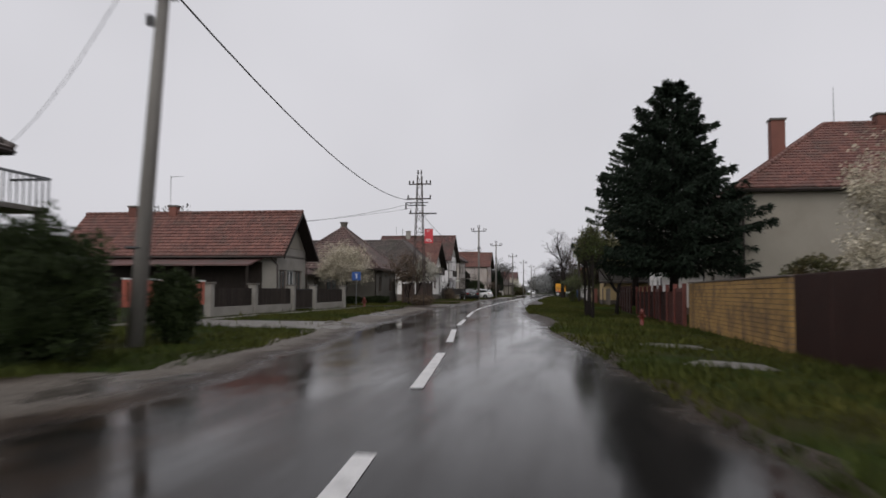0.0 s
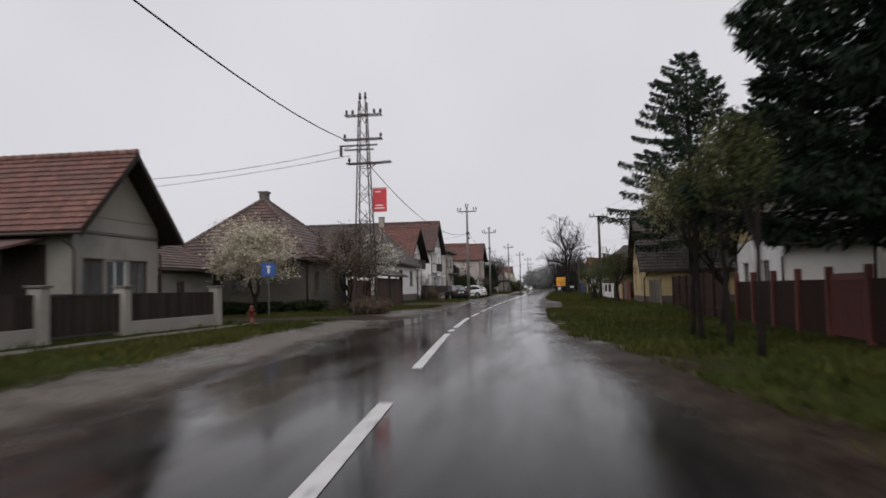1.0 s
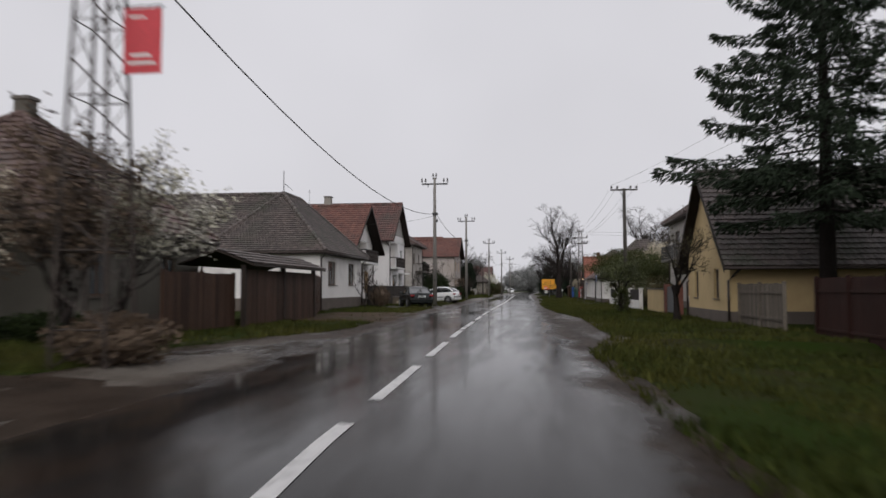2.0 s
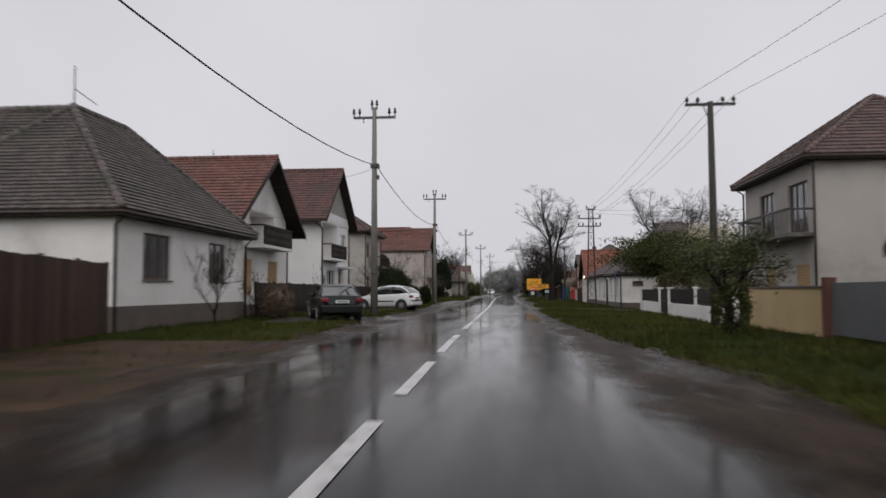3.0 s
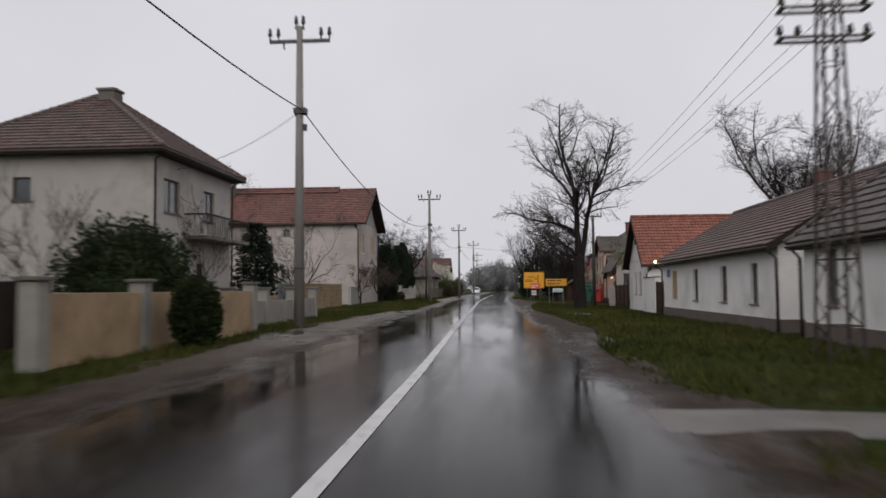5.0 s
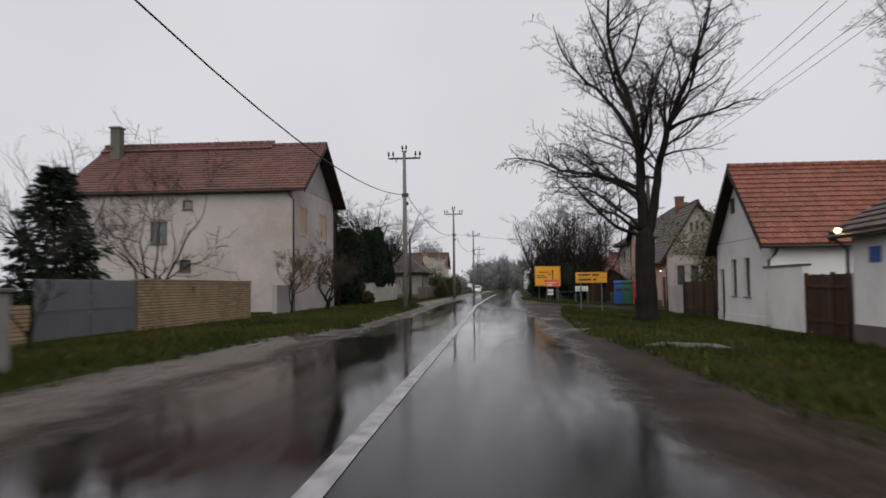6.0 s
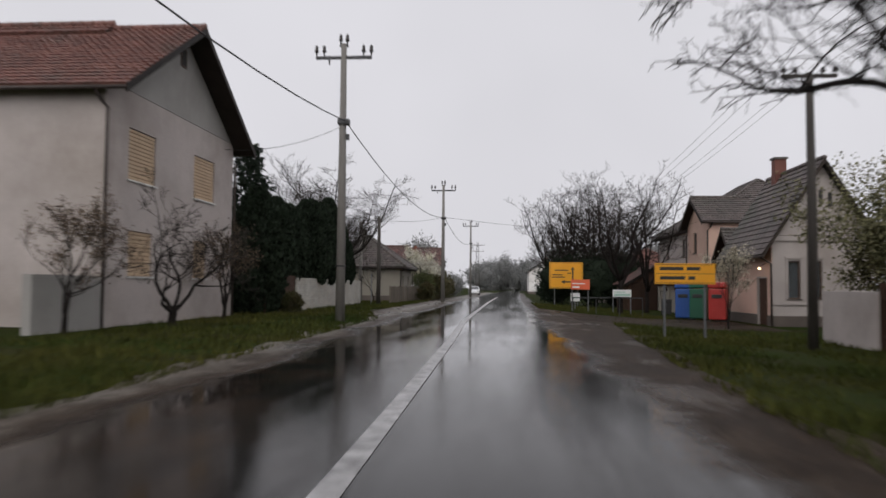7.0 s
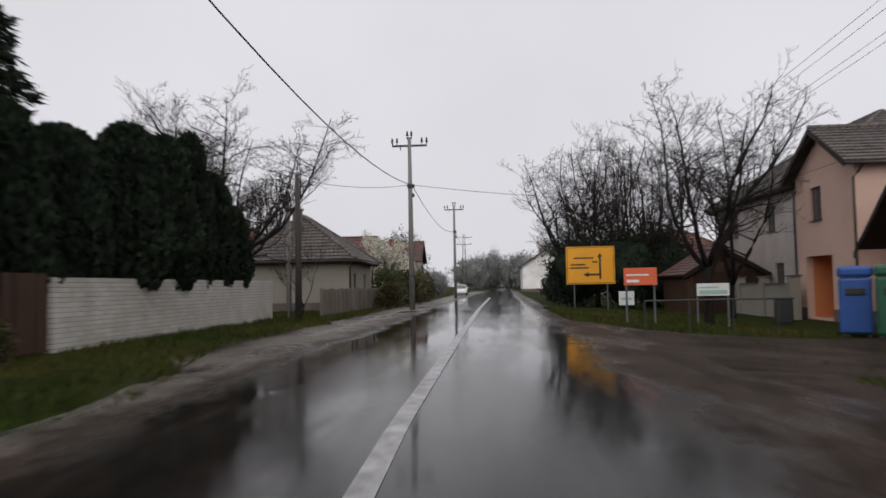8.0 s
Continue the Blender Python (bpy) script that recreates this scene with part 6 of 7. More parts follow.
# Haze is part of these trees' painted grey.
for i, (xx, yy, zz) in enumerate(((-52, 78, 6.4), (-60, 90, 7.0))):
    bush(xx, yy, (6, 6, zz), M_FARTREE_HAZE, 95 + i, "hazy grey trees behind the village houses", 7000, 0.27, "far_tree", rough=0.6, stems=False, group="distant trees")

bush(-13.1, 168.4, (0.5, 0.6, 0.5), M_OLIVE, 98, "loose olive shrub before a pale wall", 3000, 0.07, dense=False)

# east side plants
spruce(8.4, 18.4, 12.8, 5.2, 101, "broad dark spruce behind a front fence", 2.9, 0.36, 0.30, 58, taper=0.80)
spruce(9.6, 53.7, 17.0, 5.7, 102, "tall spruce with drooping separate branches", 4.4, 0.62, 0.42, 46, M_SPRUCE_HAZE, 0.68)
spruce(14.2, 49.0, 15.6, 4.8, 103, "tall dark spruce behind a low house", 3.0, 0.5, 0.36, 40, taper=0.75)
for i, (xx, yy, hh) in enumerate(((4.15, 15.0, 5.2), (4.1, 17.3, 5.6), (3.95, 19.6, 5.2), (4.1, 21.8, 5.4))):
    bare_tree(xx, yy, hh, 0.055, 110 + i, "thin street tree with sparse young green leaves", 4, "street_tree", M_GREENLEAF, 2400, 0.055, trunk=0.5, kids=(3, 4), up=0.22, ratio=0.6, spread=(15, 35))
bare_tree(15.8, 6.5, 7.8, 0.16, 115, "fruit tree in full cream blossom behind a gate", 4, "blossom_tree", M_CREAMLEAF, 12000, 0.09, cloud=((0, 0, 5.0), (2.7, 2.4, 2.5), 24000), trunk=0.25, kids=(3, 5), up=0.05)
bush(10.3, 2.0, (0.9, 0.9, 0.7), M_OLIVE, 116, "shrub rising over a brick fence", 2600, 0.08, c=(0, 0, 2.0), dense=False)
bare_tree(6.1, 27.5, 6.5, 0.10, 117, "street tree covered in pale olive buds", 4, "street_tree", M_PALEOLIVE, 5000, 0.08, cloud=((0.1, 0, 4.7), (1.15, 1.2, 2.2), 8000), trunk=0.3, kids=(3, 4), up=0.12)
bare_tree(4.9, 57.9, 5.3, 0.13, 119, "old plum tree with knobbly bare twigs", 4, "street_tree", M_OLIVE, 1500, 0.045, trunk=0.28, kids=(3, 5), up=0.06, wander=0.26)
bare_tree(3.8, 69.6, 3.9, 0.13, 121, "low roadside tree with dull green young leaves", 4, "street_tree", M_LEAF, 3500, 0.055, cloud=((-0.1, 0, 2.2), (1.0, 1.0, 1.3), 4500), trunk=0.36, kids=(3, 5), up=0.05, ratio=0.62,
          first=[(-0.5, 0, 0.9), (-0.3, 0.4, 0.9), (0.4, -0.4, 0.9), (0.4, 0.1, 0.9)])
bare_tree(8.8, 92.2, 3.9, 0.13, 122, "dull green tree behind a white garden fence", 4, "garden_tree", M_GREENLEAF, 5000, 0.075, cloud=((0, 0, 2.95), (2.6, 2.6, 1.1), 17000), trunk=0.38, kids=(3, 5), up=0.04)
bush(8.3, 87.0, (1.6, 3.4, 1.2), M_OLIVE, 127, "dark shrubs behind a white garden fence", 7000, 0.08)
bush(3.8, 69.4, (0.55, 0.55, 0.75), M_GREENLEAF, 123, "loose green shoots round a tree trunk", 1800, 0.06, dense=False)
bare_tree(7.7, 98.8, 5.2, 0.15, 124, "broad green tree overhanging a garden wall", 4, "garden_tree", M_GREENLEAF, 9000, 0.085, cloud=((0, 0, 3.7), (3.9, 2.8, 1.5), 42000), trunk=0.38, kids=(3, 5), up=0.04)
bush(7.6, 95.0, (1.4, 2.4, 1.25), M_OLIVE, 120, "loose olive shrub behind a white garden fence", 7000, 0.07, dense=False)
bare_tree(11.8, 103.4, 6.6, 0.14, 125, "garden tree with cream blossom on upright twigs", 4, "blossom_tree", M_CREAMLEAF, 9000, 0.1, cloud=((0, 0, 4.7), (2.5, 2.2, 1.5), 11000), trunk=0.25, kids=(3, 4), up=0.1)
sinuous_tree(18.2, 145.6, 15.6, 0.3, 127, "broad bare tree behind low houses", stems(627, 12, 12.4, 0.19, (38, 74), (42, 86), 0.7), fork=0.2, step=0.42)
sinuous_tree(-29.0, 163.0, 13.2, 0.2, 137, "bare tree rising behind a tiled house", stems(637, 7, 10.5, 0.11, (40, 72), (55, 85), 0.7), fork=0.22, step=0.6, levels=3)
sinuous_tree(2.4, 144.7, 14.4, 0.42, 128, "great bare roadside tree with forked dark limbs", (
    (0, 0.93, 165, 72, 92, 11.2, 0.25), (0, 0.90, 5, 70, 66, 9.6, 0.22), (1, 0.16, 182, 38, -6, 5.8, 0.11), (1, 0.32, 186, 46, 62, 6.2, 0.12), (1, 0.45, 150, 60, 80, 5.6, 0.11),
    (1, 0.22, 82, 48, 60, 6.0, 0.12), (1, 0.28, 262, 45, 58, 5.2, 0.11), (2, 0.45, -8, 42, 0, 3.8, 0.085), (2, 0.52, 30, 62, 78, 5.2, 0.10), (2, 0.30, 282, 50, 62, 4.6, 0.09),
    (0, 0.90, 184, 22, 30, 5.0, 0.095), (1, 0.60, 20, 55, 75, 4.2, 0.08), (0, 0.95, 205, 48, 4, 5.0, 0.08), (1, 0.10, 232, 42, 12, 5.0, 0.08), (1, 0.14, 150, 40, 20, 4.5, 0.07), (0, 0.92, 127, 27, 14, 6.6, 0.085), (1, 0.12, 141, 34, 8, 6.3, 0.08)), "great_bare_tree", droop=6, step=0.4)
bare_tree(11.6, 165.0, 7.6, 0.14, 129, "tall shrub in greenish white blossom", 4, "blossom_tree", M_PALEOLIVE, 7000, 0.1, cloud=((0, 0, 4.4), (3.1, 2.8, 2.8), 15000), trunk=0.15, kids=(3, 5), up=0.06)
bush(11.6, 165.2, (1.9, 2.2, 2.1), M_OLIVE, 130, "dense green shrub behind a wall", 7000, 0.1, c=(0, 0, 2.6), dense=False)
bare_tree(6.0, 168.9, 3.9, 0.05, 131, "twiggy shrub with pale spring blossom beside the forecourt", 4, "blossom_shrub", M_CREAMLEAF, 3200, 0.06, trunk=0.1, kids=(3, 5), up=0.2)
for i, (xx, yy, hh, rr) in enumerate(((1.0, 206.5, 11.6, 0.18), (2.8, 208.0, 12.6, 0.2), (4.8, 207.0, 12.0, 0.2), (6.8, 209.0, 11.5, 0.19))):
    sinuous_tree(xx, yy, hh, rr, 140 + i, "bare multi-stemmed tree with upright twigs", stems(640 + i, 8, hh * 0.86, rr * 0.72), fork=0.13, step=0.55)
sinuous_tree(3.75, 184.8, 9.6, 0.17, 144, "dark bare tree with long forked limbs beside signs", stems(644, 6, 7.6, 0.13, (48, 72), (60, 82), 0.7), fork=0.24, step=0.5)
sinuous_tree(6.6, 191.5, 9.8, 0.15, 145, "bare garden tree with long upright limbs", stems(645, 5, 8.0, 0.12, (55, 74), (66, 85), 0.6), fork=0.2, step=0.55)
# Bushes beyond y 230 are grey, with haze put into their colour.
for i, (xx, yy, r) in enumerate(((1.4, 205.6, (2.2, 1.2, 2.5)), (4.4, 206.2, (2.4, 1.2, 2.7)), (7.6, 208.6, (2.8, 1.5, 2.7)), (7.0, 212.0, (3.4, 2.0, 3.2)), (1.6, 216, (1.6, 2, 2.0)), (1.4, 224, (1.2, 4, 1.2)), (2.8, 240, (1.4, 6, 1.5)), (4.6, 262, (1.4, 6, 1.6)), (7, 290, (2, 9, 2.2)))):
    bush(xx, yy, r, M_THUJA if yy < 230 else M_FARTREE_HAZE, 150 + i, "dark bushes along the road", 5200, 0.11, rough=0.5, group="roadside bushes")
# Backdrop trees, their haze painted as a light grey leaf colour.
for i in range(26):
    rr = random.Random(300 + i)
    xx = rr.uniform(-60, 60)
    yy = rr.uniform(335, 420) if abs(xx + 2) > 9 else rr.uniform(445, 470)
    bush(xx, yy, (rr.uniform(4, 7), rr.uniform(4, 7), rr.uniform(4.5, 8.0)), M_FARTREE_HAZE, 200 + i, "hazy grey trees in the distance", 5000, 0.3, "far_tree", rough=0.6, stems=False, group="distant trees")
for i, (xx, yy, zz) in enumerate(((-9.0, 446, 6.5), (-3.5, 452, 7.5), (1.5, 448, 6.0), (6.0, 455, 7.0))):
    bush(xx, yy, (4.2, 4, zz), M_FARTREE_HAZE, 230 + i, "hazy grey trees closing the far end of the road", 5000, 0.3, "far_tree", rough=0.6, stems=False, group="distant trees")
for i in range(14):
    rr = random.Random(400 + i)
    s = -1 if i % 2 else 1
    bare_tree(s * rr.uniform(26, 48) - 4, 190 + i * 11, rr.uniform(8, 12), 0.18, 420 + i, "bare tree behind the village houses", 4, trunk=0.25)


# ---- fences, walls and gates ----
def piece_wall(name, label, x, y0, y1, z0, z1, bl, bh, material, singular="brick", keep=300, thick=0.2, near=None, cap=None, joint=0.017):
    """A wall along the road from single bricks or blocks laid in courses with recessed joints."""
    w = thing(name, label, "wall", (x, y0, 0), kind="structure")
    L = y1 - y0
    part("mortar_core", boxes((-thick / 2 + 0.03, thick / 2 - 0.03, 0.01, L - 0.01, z0, z1 - 0.01)), M_MORTAR if singular == "brick" else M_CONCRETE, w)
    rows = int(round((z1 - z0) / bh))
    rh = (z1 - z0) / rows
    rng = random.Random(int(y0 * 10))
    full, half = None, None
    spots = []
    for r in range(rows):
        u = -bl / 2 if r % 2 else 0.0
        while u < L - 0.02:
            a, b = max(0, u), min(L, u + bl)
            if b - a > 0.05:
                spots.append((abs((a + b) / 2 - (near - y0 if near is not None else L / 2)), a, b, z0 + r * rh))
            u += bl
    spots.sort()
    cache = {}
    restV, restF = [], []
    j = joint
    for i, (_, a, b, z) in enumerate(spots):
        wd = round(b - a - j, 3)
        dx = rng.uniform(-0.004, 0.004)
        if i < keep:
            if wd not in cache:
                cache[wd] = mesh_of(singular, boxes((-thick / 2, thick / 2, -wd / 2, wd / 2, 0, rh - j)))
                cache[wd].materials.append(material)
            ob = new(singular, cache[wd])
            ob.parent = w
            ob.location = (dx, (a + b) / 2, z)
        else:
            k = len(restV)
            for xx in (-thick / 2 + dx, thick / 2 + dx):
                for yy in ((a + b) / 2 - wd / 2, (a + b) / 2 + wd / 2):
                    for zz in (z, z + rh - j):
                        restV.append((xx, yy, zz))
            restF += [tuple(k + q for q in f) for f in ((0, 1, 3, 2), (4, 6, 7, 5), (0, 4, 5, 1), (2, 3, 7, 6), (0, 2, 6, 4), (1, 5, 7, 3))]
    if restV:
        part("remaining_bricks", (restV, restF), material, w, kind="stuff")
    if cap:
        part("coping", boxes((-thick / 2 - 0.04, thick / 2 + 0.04, -0.03, L + 0.03, z1, z1 + 0.05), bevel=0.008), cap, w)
    return w


def board_fence(name, label, x, y0, y1, height, material, board=0.14, gap=0.015, posts=2.4, z=None, post_mat=None, x1=None, wob_=0.02, category="fence"):
    """Upright boards on two rails between posts; from (x, y0) to (x1, y1)."""
    x1 = x if x1 is None else x1
    L = math.hypot(x1 - x, y1 - y0)
    ang = math.degrees(math.atan2(-(x1 - x), y1 - y0))
    f = thing(name, label, category, (x, y0, ground_z(x, (y0 + y1) / 2) if z is None else z), ang)
    rng = random.Random(int(y0 * 7 + 3))
    me = mesh_of("board", boxes((-0.012, 0.012, -board / 2 + gap / 2, board / 2 - gap / 2, 0.04, height), bevel=0.0))
    me.materials.append(material)
    n = int(L / board)
    for i in range(n):
        ob = new("board", me)
        ob.parent = f
        ob.location = (rng.uniform(-0.004, 0.004), (i + 0.5) * L / n, rng.uniform(-wob_, wob_))
    for zz in (height * 0.2, height * 0.78):
        part("rail", boxes((-0.06, -0.014, 0, L, zz, zz + 0.08)), post_mat or material, f)
    k = max(1, int(round(L / posts)))
    for i in range(k + 1):
        part("post", boxes((-0.1, 0.02, i * L / k - 0.05, i * L / k + 0.05, -0.3, height + 0.06), bevel=0.01), post_mat or material, f)
    return f


def pillar(parent, y, h, w, material, cap_mat, x=0.0):
    p = part("pillar", boxes((x - w / 2, x + w / 2, y - w / 2, y + w / 2, -0.3, h), bevel=0.012), material, parent)
    part("pillar_cap", boxes((x - w / 2 - 0.06, x + w / 2 + 0.06, y - w / 2 - 0.06, y + w / 2 + 0.06, h + 0.001, h + 0.07), bevel=0.015), cap_mat, p)
    return p


# front fence of the red-roofed house
f = thing("front_fence", "grey pillared garden fence with dark slatted panels on a low wall", "fence", (-12.1, 0, 0.0))
for y in (7.7, 12.4, 17.7, 21.4, 27.6):
    pillar(f, y, 1.42, 0.36, M_GREY, M_CONCRETE)
for a, b in ((7.9, 12.2), (12.6, 17.5), (21.6, 27.4)):
    part("low_wall", boxes((-0.1, 0.1, a, b, -0.3, 0.42), bevel=0.01), M_GREY, f)
    n = int((b - a) / 0.13)
    for i in range(n):
        yy = a + (b - a) * (i + 0.5) / n
        part("slat", boxes((-0.02, 0.02, yy - 0.055, yy + 0.055, 0.44, 1.26)), M_WOOD_DARK, f)
    for zz in (0.6, 1.1):
        part("rail", boxes((-0.05, -0.022, a, b, zz, zz + 0.05)), M_WOOD_DARK, f)
g = thing("garden_gate", "dark slatted garden gate between grey pillars", "gate", (-12.1, 17.9, 0.0))
part("gate_frame", boxes((-0.03, 0.03, 0, 3.3, 0.12, 0.18), (-0.03, 0.03, 0, 3.3, 1.2, 1.26), (-0.03, 0.03, 0, 0.06, 0.18, 1.2), (-0.03, 0.03, 3.24, 3.3, 0.18, 1.2)), M_STEEL_D, g)
for i in range(26):
    part("slat", boxes((-0.015, 0.015, 0.08 + i * 0.122, 0.185 + i * 0.122, 0.14, 1.24)), M_WOOD_DARK, g)
g = thing("drive_gate", "salmon red panelled drive gate with pale trim", "gate", (-12.1, 1.2, 0.0))
for i in range(2):
    leaf = part("gate_leaf", boxes((-0.02, 0.02, i * 3.1 + 0.05, i * 3.1 + 3.0, 0.55, 1.5), bevel=0.01), mat("salmon_sheet", (0.42, 0.115, 0.075), 0.5, 0.2, 1.2, 25, 0.1), g)
    part("lower_grille", boxes(*[(-0.015, 0.015, i * 3.1 + 0.1 + k * 0.2, i * 3.1 + 0.13 + k * 0.2, 0.1, 0.54) for k in range(15)], (-0.02, 0.02, i * 3.1 + 0.05, i * 3.1 + 3.0, 0.08, 0.12)), M_STEEL_D, leaf)
    for k in range(5):
        part("trim_strip", boxes((0.021, 0.035, i * 3.1 + 0.3 + k * 0.58, i * 3.1 + 0.38 + k * 0.58, 0.75, 1.42)), M_WOOD_BROWN, leaf)
    part("top_rail", boxes((-0.035, 0.035, i * 3.1 + 0.03, i * 3.1 + 3.02, 1.5, 1.56), bevel=0.01), M_SIGN_W, leaf)
for i, (a, b) in enumerate(((-9.0, 0.9),)):
    board_fence("side_fence", "dark slatted fence behind evergreen bushes", -12.1, a, b, 1.3, M_WOOD_DARK)

# fence, roofed gate and boards before the white corner house
board_fence("yard_fence", "tall dark brown board fence beside the verge", -11.2, 57.7, 67.6, 1.95, M_WOOD_BROWN, 0.16, x1=-13.7)
g = thing("roofed_gate", "dark brown boarded gate under a small tiled roof", "gate", (-11.1, 49.2, 0.0))
for i in range(50):
    part("board", boxes((-0.015, 0.015, 0.1 + i * 0.162, 0.25 + i * 0.162, 0.05, 2.0)), M_WOOD_BROWN, g)
for yy in (0, 4.1, 8.3):
    part("post", boxes((-0.12, 0.05, yy - 0.09, yy + 0.09, -0.2, 2.15), bevel=0.01), M_WOOD_DARK, g)
bm = bmesh.new()
prism(bm, [(0.45, -0.3, 2.1), (0.45, 8.6, 2.1), (-0.9, 8.6, 2.62), (-0.9, -0.3, 2.62)], (0, 0, 0.06))
prism(bm, [(-0.91, -0.3, 2.62), (-0.91, 8.6, 2.62), (-2.3, 8.6, 2.15), (-2.3, -0.3, 2.15)], (0, 0, 0.06))
rf = part("roof", bm, M_WOOD_DARK, g)
part("tiling", tile_mesh([((0.45, 8.6, 2.16), (0.45, -0.3, 2.16), (-1.35, 0, 0.52), 0, 0)], seed=3), M_TILE_DARK, rf, kind="stuff")
board_fence("yard_fence", "dark brown board fence beside the verge", -11.4, 44.0, 49.0, 1.8, M_WOOD_BROWN, 0.16)

# before the gabled houses
board_fence("garden_fence", "dark brown board fence before white houses", -13.4, 79.3, 99.6, 1.55, M_WOOD_DARK, 0.15)
board_fence("garden_fence", "dark board fence before a white house", -13.4, 99.9, 108.6, 1.5, M_WOOD_DARK, 0.15)
st = thing("stone_planter", "low rubble stone wall with a grey coping", "wall", (-12.2, 84.2, 0.0))
rng = random.Random(8)
part("mortar_core", boxes((-0.3, 0.26, 0.02, 5.2, -0.2, 0.62)), M_MORTAR, st)
stone_meshes = []
for k in range(8):
    bm = boxes((-0.16, 0.16, -0.2 - 0.02 * k, 0.2 + 0.02 * k, -0.08, 0.08), bevel=0.03)
    for v in bm.verts:
        v.co += Vector((rng.uniform(-0.02, 0.02), rng.uniform(-0.025, 0.025), rng.uniform(-0.015, 0.015)))
    me = mesh_of("stone", bm)
    me.materials.append(M_STONE)
    stone_meshes.append(me)
for r in range(5):
    u = 0.05 * r
    while u < 5.0:
        k = rng.randrange(8)
        ob = new("stone", stone_meshes[k])
        ob.parent = st
        ob.location = (0.2 + rng.uniform(-0.02, 0.02), u + 0.25, -0.02 + r * 0.145)
        u += 0.46 + 0.04 * k + 0.02
part("coping", boxes((-0.36, 0.42, -0.05, 5.3, 0.64, 0.71), bevel=0.02), M_CONCRETE, st)

f = thing("front_fence", "tan rendered garden wall with pillars", "wall", (-10.25, 0, 0.0), kind="structure")
part("low_wall", boxes((-0.09, 0.09, 103.4, 113.5, -0.2, 1.25), bevel=0.01), M_BRICK_T, f)
for y in (103.2, 106.8, 110.2, 113.7):
    pillar(f, y, 1.45, 0.34, M_GREY, M_CONCRETE)
f = thing("front_fence", "grey rendered wall with pillars before a house", "wall", (-11.2, 0, 0.0), kind="structure")
part("low_wall", boxes((-0.09, 0.09, 114.6, 124.8, -0.2, 0.9), bevel=0.01), M_GREY, f)
for y in (114.4, 118, 121.5, 125):
    pillar(f, y, 1.3, 0.34, M_GREY, M_CONCRETE)

piece_wall("brick_wall_west", "tan brick garden wall in even courses", -14.7, 136.7, 147.4, -0.15, 1.62, 0.30, 0.10, M_BRICK_T, "brick", 300, near=141, cap=M_BRICK_T, joint=0.024)
piece_wall("brick_wall_south", "low tan brick garden wall", -14.7, 124.9, 131.2, -0.15, 1.0, 0.30, 0.10, M_BRICK_T, "brick", 160, near=131, joint=0.024)
g = thing("sheet_gate", "plain grey sheet metal gate", "gate", (-14.65, 131.4, 0.0))
for i in range(2):
    leaf = part("gate_leaf", boxes((-0.02, 0.02, i * 2.6 + 0.04, i * 2.6 + 2.56, 0.08, 1.62), bevel=0.01), M_GREY_METAL, g)
    part("brace", boxes((0.021, 0.04, i * 2.6 + 0.06, i * 2.6 + 2.54, 0.8, 0.86)), M_GREY_METAL, leaf)
w = thing("yard_wall", "low pale grey wall beside a cream house", "wall", (-15.05, 152.4, 0), kind="structure")
part("low_wall", boxes((-0.12, 0.12, 0, 3.2, -0.2, 1.5), bevel=0.01), M_GABLE, w)
piece_wall("block_wall", "pale concrete block wall below a hedge", -13.85, 171.8, 188.4, -0.12, 1.68, 0.42, 0.115, M_BLOCK, "block", 300, near=175, joint=0.011)
g = thing("plank_gate", "dark brown plank gate beside a block wall", "gate", (-13.85, 166.9, 0.0))
for i in range(32):
    part("board", boxes((-0.015, 0.015, 0.02 + i * 0.15, 0.16 + i * 0.15, 0.05, 1.75)), M_WOOD_BROWN, g)
part("rail", boxes((-0.06, -0.016, 0, 4.8, 0.4, 0.48)), M_WOOD_BROWN, g)
part("rail", boxes((-0.06, -0.016, 0, 4.8, 1.35, 1.43)), M_WOOD_BROWN, g)
board_fence("picket_fence", "weathered grey picket fence before shrubs", -11.7, 189.0, 212.0, 1.25, M_WOOD_GREY, 0.17, 0.07)

# east side
piece_wall("brick_wall_east", "ochre brick garden wall with weathered courses", 8.2, -3.4, 11.6, -0.6, 1.55, 0.36, 0.135, M_BRICK, "brick", 300, near=4, cap=M_PLINTH)
g = thing("sheet_gate", "tall dark red-brown sheet metal gate", "gate", (8.2, -16.5, -0.4))
for i in range(5):
    leaf = part("gate_leaf", boxes((-0.02, 0.02, i * 2.6 + 0.03, i * 2.6 + 2.55, 0.06, 2.0), bevel=0.01), M_BROWN_METAL, g)
    part("rib", boxes(*[(-0.035, -0.021, i * 2.6 + 0.2 + k * 0.3, i * 2.6 + 0.24 + k * 0.3, 0.1, 1.95) for k in range(8)]), M_BROWN_METAL, leaf)
f = thing("red_fence", "red painted sheet fence on posts beside trees", "fence", (7.95, 11.9, -0.4))
for i in range(9):
    p0 = i * 2.75
    part("post", boxes((-0.09, 0.09, p0 - 0.09, p0 + 0.09, -0.3, 1.95), bevel=0.01), M_RED_METAL, f)
    if i < 8:
        pan = part("panel", boxes((-0.015, 0.015, p0 + 0.1, p0 + 2.65, 0.1, 1.75 if i in (0, 3) else 1.6)), M_RED_METAL if i in (0, 1, 3) else M_BROWN_METAL, f)
        for k in range(8):
            part("rib", boxes((-0.03, -0.016, p0 + 0.25 + k * 0.3, p0 + 0.3 + k * 0.3, 0.1, 1.58)), M_BROWN_METAL, pan)
board_fence("yard_fence", "dark brown board fence behind street trees", 7.6, 34.2, 49.0, 2.0, M_BROWN_METAL, 0.16)
